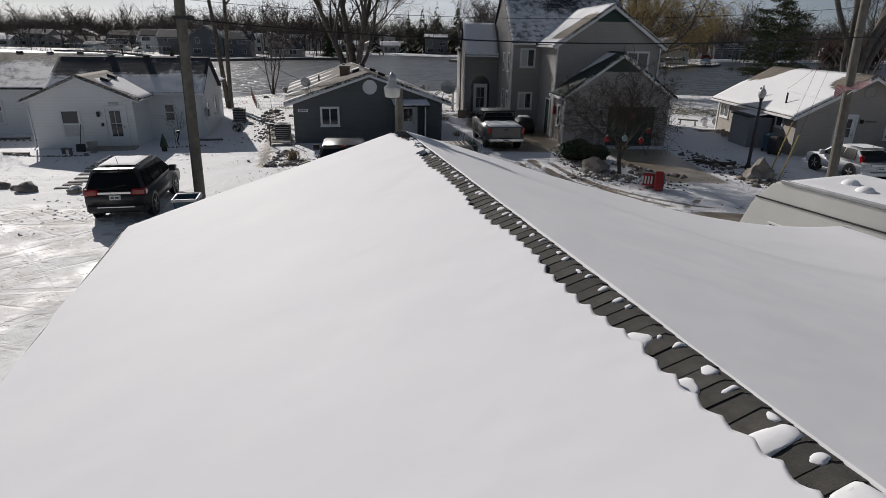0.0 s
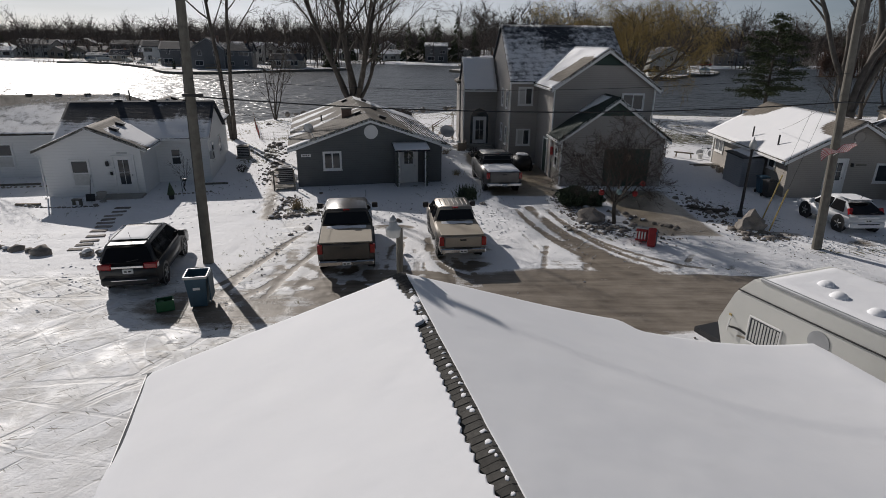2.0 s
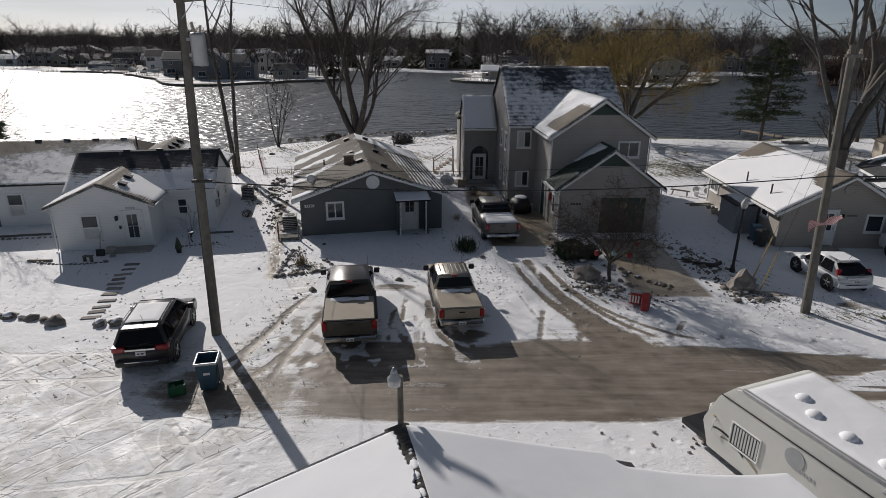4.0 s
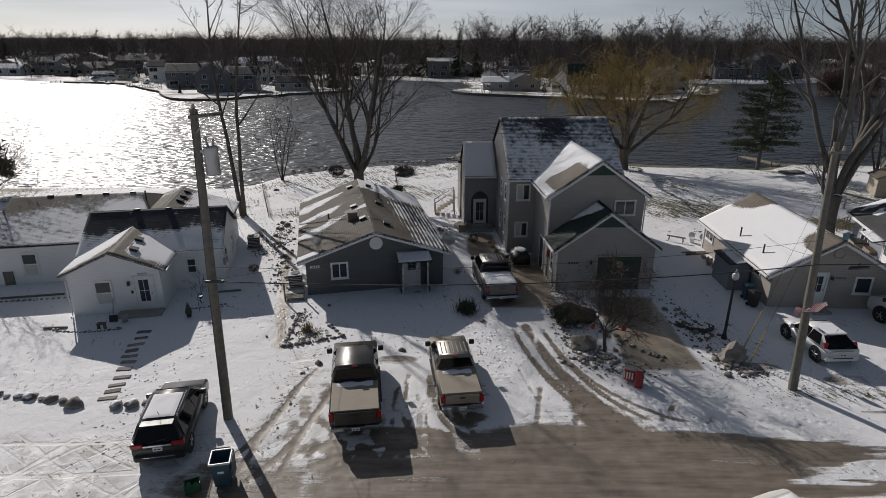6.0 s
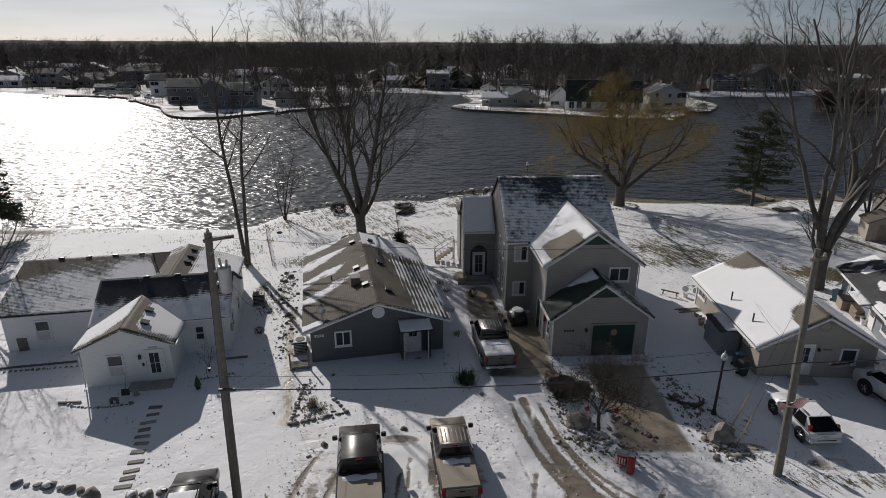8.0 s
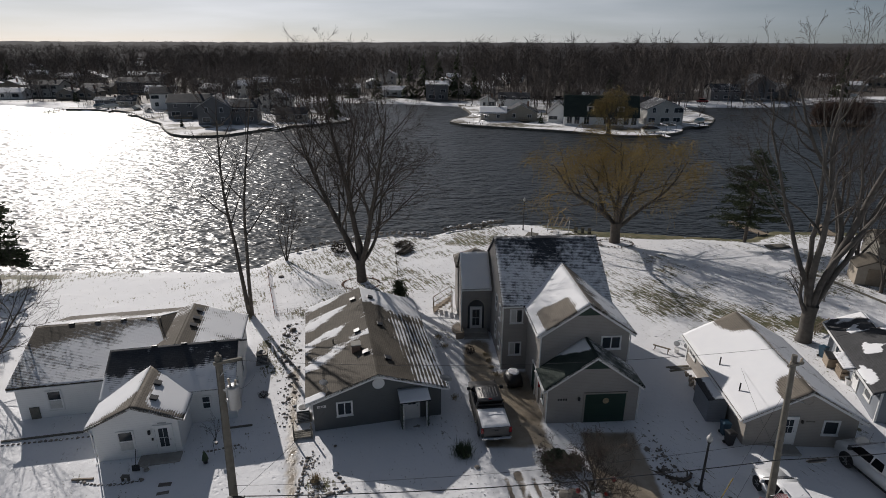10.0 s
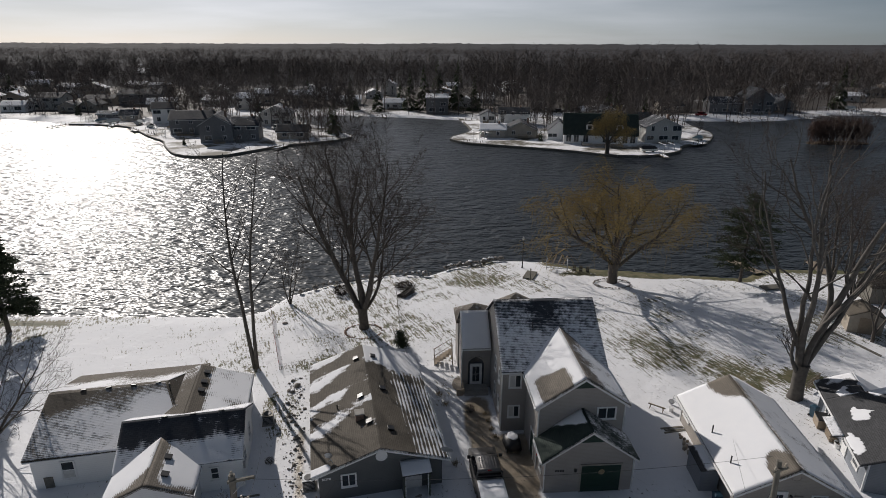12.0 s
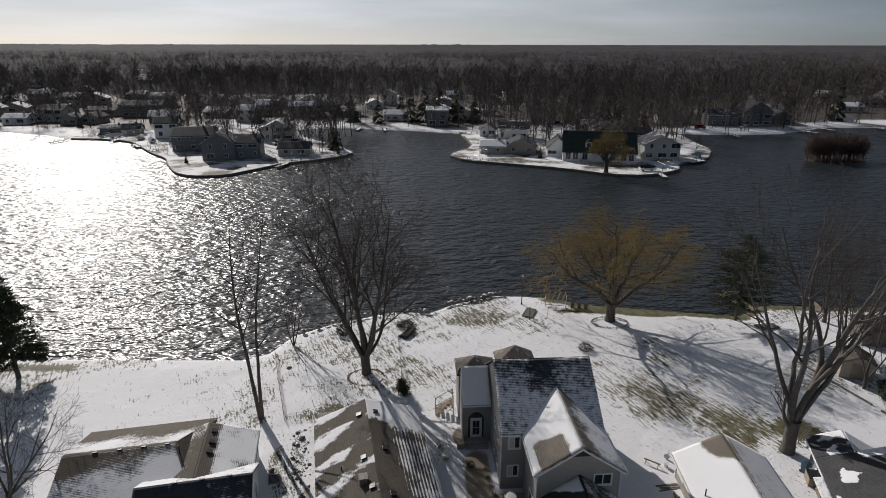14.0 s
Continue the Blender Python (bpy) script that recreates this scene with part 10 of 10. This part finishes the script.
condenser(-14.05, 41.0, 12, "air conditioner with a beige top beside the white house")
condenser(-9.2, 33.8, 12, "dark air conditioner beside the grey house", "metal")
pt = thing("side_platform", pose(-9.0, 32.3, 0, 0, 0, 12), "weathered timber platform at the house's corner", "platform")
for k in range(4):
    part("board", boxes((-0.5, 0.7, -0.7 + 0.2 * k, -0.53 + 0.2 * k, 0.14, 0.18), bev=0.005), M["pole_wood"], pt)
for sx in (-0.45, 0.65):
    part("post", boxes((sx - 0.04, sx + 0.04, -0.72, -0.64, 0, 1.15), bev=0.005), M["pole_wood"], pt)

# covered garden tractor behind the grey pickup
ct = thing("garden_tractor", pose(5.35, 38.0, 0, 0, 0, 10), "dark covered garden tractor with snow on it", "tractor")
bm = bmesh.new()
g = bmesh.ops.create_icosphere(bm, subdivisions=3, radius=1.0)["verts"]
for w in g:
    q = 1 + 0.12 * noise.noise(w.co * 2.0)
    w.co = Vector((0.65 * q * math.copysign(abs(w.co.x) ** 0.6, w.co.x), 0.8 * q * math.copysign(abs(w.co.y) ** 0.6, w.co.y), 0.5 + 0.52 * q * w.co.z))
part("cover", smooth(bm), M["black"], ct)
bm = bmesh.new()
g = bmesh.ops.create_icosphere(bm, subdivisions=3, radius=1.0)["verts"]
for w in g:
    w.co = Vector((0.05 + 0.42 * w.co.x, 0.1 + 0.5 * w.co.y, 1.0 + 0.09 * w.co.z + 0.02 * noise.noise(w.co * 3)))
part("snow_cap", smooth(bm), M["snow"], ct)
for s in (-1, 1):
    wheel(ct, 0.5 * s, -0.45, 0.24, 0.16)

# things of the eastern yards
for i, (x, y, mt, lb) in enumerate(((18.35, 32.2, "blue_bin", "blue wheeled bin beside the tan house"), (18.2, 31.2, "black", "black rubbish bin beside the tan house"), (30.75, 41.9, "blue_bin", "blue wheeled bin beside the slate house"))):
    bn = thing("wheelie_bin", pose(x, y, 0, 0, 0, 10 * i), lb, "bin")
    part("tub", moved(lathe([(0.26, 0.05), (0.36, 0.9), (0.38, 0.92)], 4), pose(0, 0, 0, 0, 0, 45)), M[mt], bn)
    part("lid", moved(lathe([(0.39, 0.93), (0.38, 0.98), (0.2, 1.03)], 4), pose(0, 0, 0, 0, 0, 45)), M[mt], bn)
    for s in (-1, 1):
        part("bin_wheel", moved(lathe([(0.03, -0.03), (0.1, -0.03), (0.1, 0.03), (0.03, 0.03)], 12), pose(0.2 * s, 0.22, 0.1, 0, 90, 0)), M["rubber"], bn)
bx = thing("deck_box", pose(30.75, 40.7, 0, 0, 0, -17), "brown storage box by the slate house", "box")
part("box", boxes((-0.5, 0.5, -0.6, 0.6, 0, 0.8), bev=0.02), M["deck_wood"], bx)
part("lid", boxes((-0.55, 0.55, -0.65, 0.65, 0.8, 0.87), bev=0.02), M["black"], bx)
wp = thing("wood_stack", pose(30.6, 39.1, 0, 0, 0, -17), "stack of split firewood in the yard", "firewood")
for k in range(30):
    i, j = k % 6, k // 6
    part("log", tubes(([(-0.4, -0.55 + 0.2 * i + 0.1 * (j % 2), 0.1 + 0.16 * j), (0.4, -0.53 + 0.2 * i + 0.1 * (j % 2), 0.1 + 0.16 * j)], 0.085), sides=7), M["deck_wood"], wp)
pot = thing("plastic_tub", pose(30.3, 37.95, 0), "pale green plastic tub in snow", "tub")
part("tub", lathe([(0.25, 0), (0.33, 0.5), (0.36, 0.52), (0.3, 0.5), (0.24, 0.1)], 16), M["white_trim"], pot)
part("soil", lathe([(0.28, 0.36), (0.27, 0.38)], 14), M["bark"], pot)
sd = thing("garden_shed", pose(45.3, 57.5, 0, 0, 0, -20), "dark brown garden shed with a brown roof", "shed")
walls(sd, -1.6, 1.6, -1.4, 1.4, -0.1, 1.9, 2.7, "y", M["brass"])
gable_roof(sd, -1.6, 1.6, -1.4, 1.4, 1.9, 2.7, "y", 0.2, 0.2, M["sh_brown"], flat_snow(0.1), flat_snow(0.2), 0.08)
door(sd, 0, -1.405, 0.02, 1.1, 1.7, "s", "deck_wood", None, "deck_wood")
sd2 = thing("garden_shed", pose(53.0, 65.0, 0, 0, 0, -10), "weathered brown shed near the eastern shore", "shed")
walls(sd2, -2.2, 2.2, -1.8, 1.8, -0.1, 2.2, 3.2, "x", M["pole_wood"])
gable_roof(sd2, -2.2, 2.2, -1.8, 1.8, 2.2, 3.2, "x", 0.25, 0.25, M["sh_brown"], flat_snow(0.3), flat_snow(0.3), 0.08)
for i, (x, y, ang, L) in enumerate(((40.5, 60.0, -72, 9.0), (43.5, 50.5, -72, 7.5))):
    kb = thing("timber_border", pose(x, y, 0, 0, 0, ang), "timber border between the eastern yards", "timber")
    part("timber", boxes((0, L, -0.08, 0.08, 0, 0.18), bev=0.02), M["pole_wood"], kb)
bd = thing("bird_bath", pose(37.5, 52.5, 0), "stone bird bath in the snowy yard", "bird bath")
part("basin", moved(lathe([(0.1, 0), (0.36, 0.08), (0.38, 0.14), (0.3, 0.1)], 16), pose(0, 0, 0.85)), M["concrete"], bd)
part("pedestal", lathe([(0.18, 0), (0.1, 0.1), (0.08, 0.7), (0.12, 0.86)], 12), M["concrete"], bd)
rl = thing("deck_rail", pose(32.4, 45.6, 0, 0, 0, 35), "unpainted timber deck rail by the tree", "railing")
for k in range(5):
    part("post", boxes((0.55 * k - 0.04, 0.55 * k + 0.04, -0.04, 0.04, 0, 1.0)), M["deck_wood"], rl)
for z in (0.35, 0.65, 0.98):
    part("rail", boxes((-0.05, 2.25, -0.06, -0.04, z - 0.05, z + 0.05)), M["deck_wood"], rl)
br_ = thing("child_bike", pose(20.0, 43.4, 0, 0, 0, 60), "small bicycle lying in the snow", "bicycle")
for yy in (-0.4, 0.4):
    part("tyre", moved(lathe([(0.23, -0.012), (0.25, 0), (0.23, 0.012)], 18), pose(0, yy, 0.26, 0, 90, 0)), M["metal"], br_)
part("frame", tubes(([(0, -0.4, 0.26), (0, -0.15, 0.6), (0, 0.3, 0.62), (0, 0.4, 0.26)], 0.018), ([(0, -0.15, 0.6), (0, 0.0, 0.25), (0, 0.3, 0.62)], 0.018), sides=6), M["teal"], br_)
part("seat", boxes((-0.06, 0.06, -0.3, -0.05, 0.62, 0.68), bev=0.02), M["black"], br_)
part("handlebar", tubes(([(-0.22, 0.26, 0.8), (0, 0.3, 0.72), (0.22, 0.26, 0.8)], 0.014), sides=6), M["black"], br_)
bkt = thing("plastic_bucket", pose(19.25, 42.6, 0), "white plastic bucket in the snow", "bucket")
part("tub", lathe([(0.16, 0), (0.2, 0.36), (0.21, 0.37), (0.18, 0.36)], 14), M["white_trim"], bkt)
part("handle", tubes(([(-0.2, 0, 0.35), (0, 0.1, 0.5), (0.2, 0, 0.35)], 0.008), sides=4), M["metal"], bkt)

sh_ = thing("saw_horse", pose(18.1, 42.8, 0, 0, 0, -35), "low wooden saw horse lying in the snow", "saw horse")
part("beam", boxes((-0.7, 0.7, -0.05, 0.05, 0.34, 0.44), bev=0.01), M["deck_wood"], sh_)
for sx, sy in ((-0.55, -0.2), (-0.55, 0.2), (0.55, -0.2), (0.55, 0.2)):
    part("leg", tubes(([(sx, sy, 0), (0.9 * sx, 0.2 * sy, 0.38)], 0.03), sides=6), M["deck_wood"], sh_)
for k, (dx, dy, ang, L) in enumerate(((0.0, 0.0, 8, 1.9), (0.15, -0.28, 3, 1.7), (-0.1, -0.5, 12, 1.5))):
    pk = thing("loose_plank", pose(18.5 + dx, 40.4 + dy, 0, 0, 0, ang), "weathered loose plank half under snow", "plank", "planks behind the tan house")
    part("plank", boxes((-L / 2, L / 2, -0.09, 0.09, 0.0, 0.05), bev=0.01), M["pole_wood"], pk)
jk = random.Random(71)
for k in range(9):
    ob = thing("scrap_block", pose(18.75 + jk.uniform(-0.25, 0.3), 37.2 + 0.28 * k + jk.uniform(-0.1, 0.1), 0, 0, 0, jk.uniform(0, 90)), "dark scrap block stacked along the house wall", "block", "scrap along the wall")
    q = jk.uniform(0.1, 0.2)
    part("block", boxes((-q, q, -0.6 * q, 0.6 * q, 0, jk.uniform(0.12, 0.4)), bev=0.02), M["brass" if k % 3 else "stone"], ob)

# shore things
pl_ = thing("log_pile", pose(-4.4, 66.3, -0.2, 0, 0, 60), "pile of old logs and brush on the bank", "logs")
for k in range(14):
    a = rr_.uniform(-0.3, 0.3)
    part("log", tubes(([(-1.2 + rr_.uniform(0, 0.5), 0.25 * (k % 5) - 0.5, 0.1 + 0.18 * (k // 5)), (1.0 + rr_.uniform(0, 0.5), 0.25 * (k % 5) - 0.5 + a, 0.12 + 0.18 * (k // 5))], rr_.uniform(0.06, 0.11)), sides=7), M["bark"], pl_)
lf = thing("boat_lift", pose(15.8, 75.3, -0.4, 0, 0, -12), "metal boat lift frame standing on the shore", "boat lift")
for sx in (-1.4, 1.4):
    for sy in (-0.8, 0.8):
        part("leg", tubes(([(sx, sy, -0.3), (sx, sy, 1.5)], 0.05), sides=6), M["metal"], lf)
    part("side_beam", tubes(([(sx, -0.9, 1.3), (sx, 0.9, 1.3)], 0.05), sides=6), M["metal"], lf)
for sy in (-0.8, 0.8):
    part("cross_beam", tubes(([(-1.5, sy, 0.5), (1.5, sy, 0.5)], 0.05), sides=6), M["metal"], lf)
for k in range(4):
    part("bunk", moved(boxes((-0.08, 0.08, -0.9, 0.9, 0, 0.08)), pose(-1.1 + 0.72 * k, 0, 1.45, 28, 0, -18)), M["deck_wood"], lf)
for k in range(3):
    dk = thing("dock_section", pose(18.0 + 0.85 * k, 74.5 - 0.25 * k, -0.3, 0, 0, -15), "grey timber dock section standing on edge", "dock", "dock sections on the shore")
    part("panel", moved(boxes((-0.22, 0.22, -0.05, 0.05, 0, 0.95), bev=0.01), pose(0, 0, 0, 12, 0, 0)), M["pole_wood"], dk)
    part("rib", moved(boxes((-0.2, 0.2, -0.09, -0.051, 0.4, 0.48)), pose(0, 0, 0, 12, 0, 0)), M["metal"], dk)
bn_ = thing("shore_platform", pose(11.7, 72.4, -0.2, 0, 0, -22), "low timber landing with a sign post", "platform")
for k in range(8):
    part("board", boxes((-0.7, 0.7, -1.3 + 0.33 * k, -1.02 + 0.33 * k, 0.22, 0.27), bev=0.005), M["pole_wood"], bn_)
part("frame", boxes((-0.65, -0.55, -1.3, 1.3, 0, 0.21), (0.55, 0.65, -1.3, 1.3, 0, 0.21)), M["pole_wood"], bn_)
sp = thing("sign_post", pose(11.45, 70.6, -0.15), "weathered post standing before the landing", "post")
part("post", boxes((-0.07, 0.07, -0.07, 0.07, 0, 1.7), bev=0.01), M["pole_wood"], sp)
part("cap", boxes((-0.1, 0.1, -0.1, 0.1, 1.7, 1.76), bev=0.01), M["pole_wood"], sp)
bh_ = thing("shore_bench", pose(4.8, 76.2, -0.35, 0, 0, -20), "dark bench among the shore rocks", "bench")
part("seat", boxes((-0.8, 0.8, -0.2, 0.2, 0.42, 0.47)), M["black"], bh_)
for sx in (-0.7, 0.7):
    part("leg", boxes((sx - 0.05, sx + 0.05, -0.2, 0.2, 0, 0.42)), M["black"], bh_)
for i, (x, y, ang, L) in enumerate(((42.8, 73.5, 20, 6.0), (51.5, 73.0, -8, 5.0))):
    dk = thing("jetty", pose(x, y, -0.5, 0, 0, ang), "snowy timber jetty at the eastern shore", "jetty", "jetties")
    for k in range(12):
        part("board", boxes((-0.7, 0.7, L * k / 12, L * (k + 0.85) / 12, 0.35, 0.41)), M["deck_wood"], dk)
    for yy in (0.3, L - 0.3):
        for sx in (-0.75, 0.75):
            part("pile", tubes(([(sx, yy, -1.2), (sx, yy, 0.7)], 0.08), sides=8), M["pole_wood"], dk)
lumber = thing("lumber_stack", pose(41.8, 68.5, -0.1, 0, 0, 10), "stack of old boards under the pine", "lumber")
for k in range(10):
    part("board", boxes((-1.4, 1.4 - 0.1 * (k % 3), -0.6 + 0.25 * (k % 5), -0.38 + 0.25 * (k % 5), 0.1 * (k // 5), 0.09 + 0.1 * (k // 5))), M["pole_wood"], lumber)

# red mesh fence and the low wire fence on the lawn
def fence(pts, n, label, mat, post_mat, h, mesh_rows):
    ob = thing("garden_fence", pose(0, 0, 0), label, "fence")
    P = [Vector((x, y, -0.1)) for x, y in pts]
    for a, b in zip(P, P[1:]):
        for k in range(n):
            p = a.lerp(b, k / n)
            part("post", tubes(([p, p + Vector((0, 0, h + 0.15))], 0.025), sides=5), M[post_mat], ob)
        bm = bmesh.new()
        for j in range(mesh_rows):
            z = Vector((0, 0, 0.1 + (h - 0.05) * j / max(1, mesh_rows - 1)))
            tube(bm, [a + z, b + z], 0.008, 3)
        m = int((b - a).length / 0.16)
        for k in range(m):
            p = a.lerp(b, k / m)
            tube(bm, [p + Vector((0, 0, 0.1)), p + Vector((0, 0, h + 0.05))], 0.006, 3)
        part("netting", bm, M[mat], ob, kind="stuff")


fence([(-19.6, 61.5), (-17.6, 55.5), (-15.3, 49.0)], 4, "red plastic mesh fence on thin posts", "red", "pole_wood", 0.75, 5)
fence([(-5.6, 66.5), (-4.6, 58.0), (-4.3, 54.4)], 5, "low wire fence across the lawn", "twig", "pole_wood", 0.6, 3)
fence([(-15.3, 49.0), (-12.0, 50.2)], 3, "low wire fence across the lawn", "twig", "pole_wood", 0.6, 3)
pn = thing("planter_box", pose(-4.1, 51.9, 0), "white planter box before the fir shrub", "planter")
part("box", boxes((-0.5, 0.5, -0.25, 0.25, 0, 0.45), bev=0.02), M["white_trim"], pn)
part("snow", boxes((-0.45, 0.45, -0.2, 0.2, 0.451, 0.5), bev=0.02), M["snow"], pn)
pf = thing("picket_panel", pose(-11.9, 48.4, 0, 0, 0, 12), "white fence panel behind the grey house", "fence")
for k in range(9):
    part("picket", boxes((0.16 * k, 0.16 * k + 0.12, -0.02, 0.02, 0.05, 1.2)), M["white_trim"], pf)
part("rail", boxes((0, 1.4, 0.021, 0.06, 0.9, 1.0), (0, 1.4, 0.021, 0.06, 0.3, 0.4)), M["white_trim"], pf)
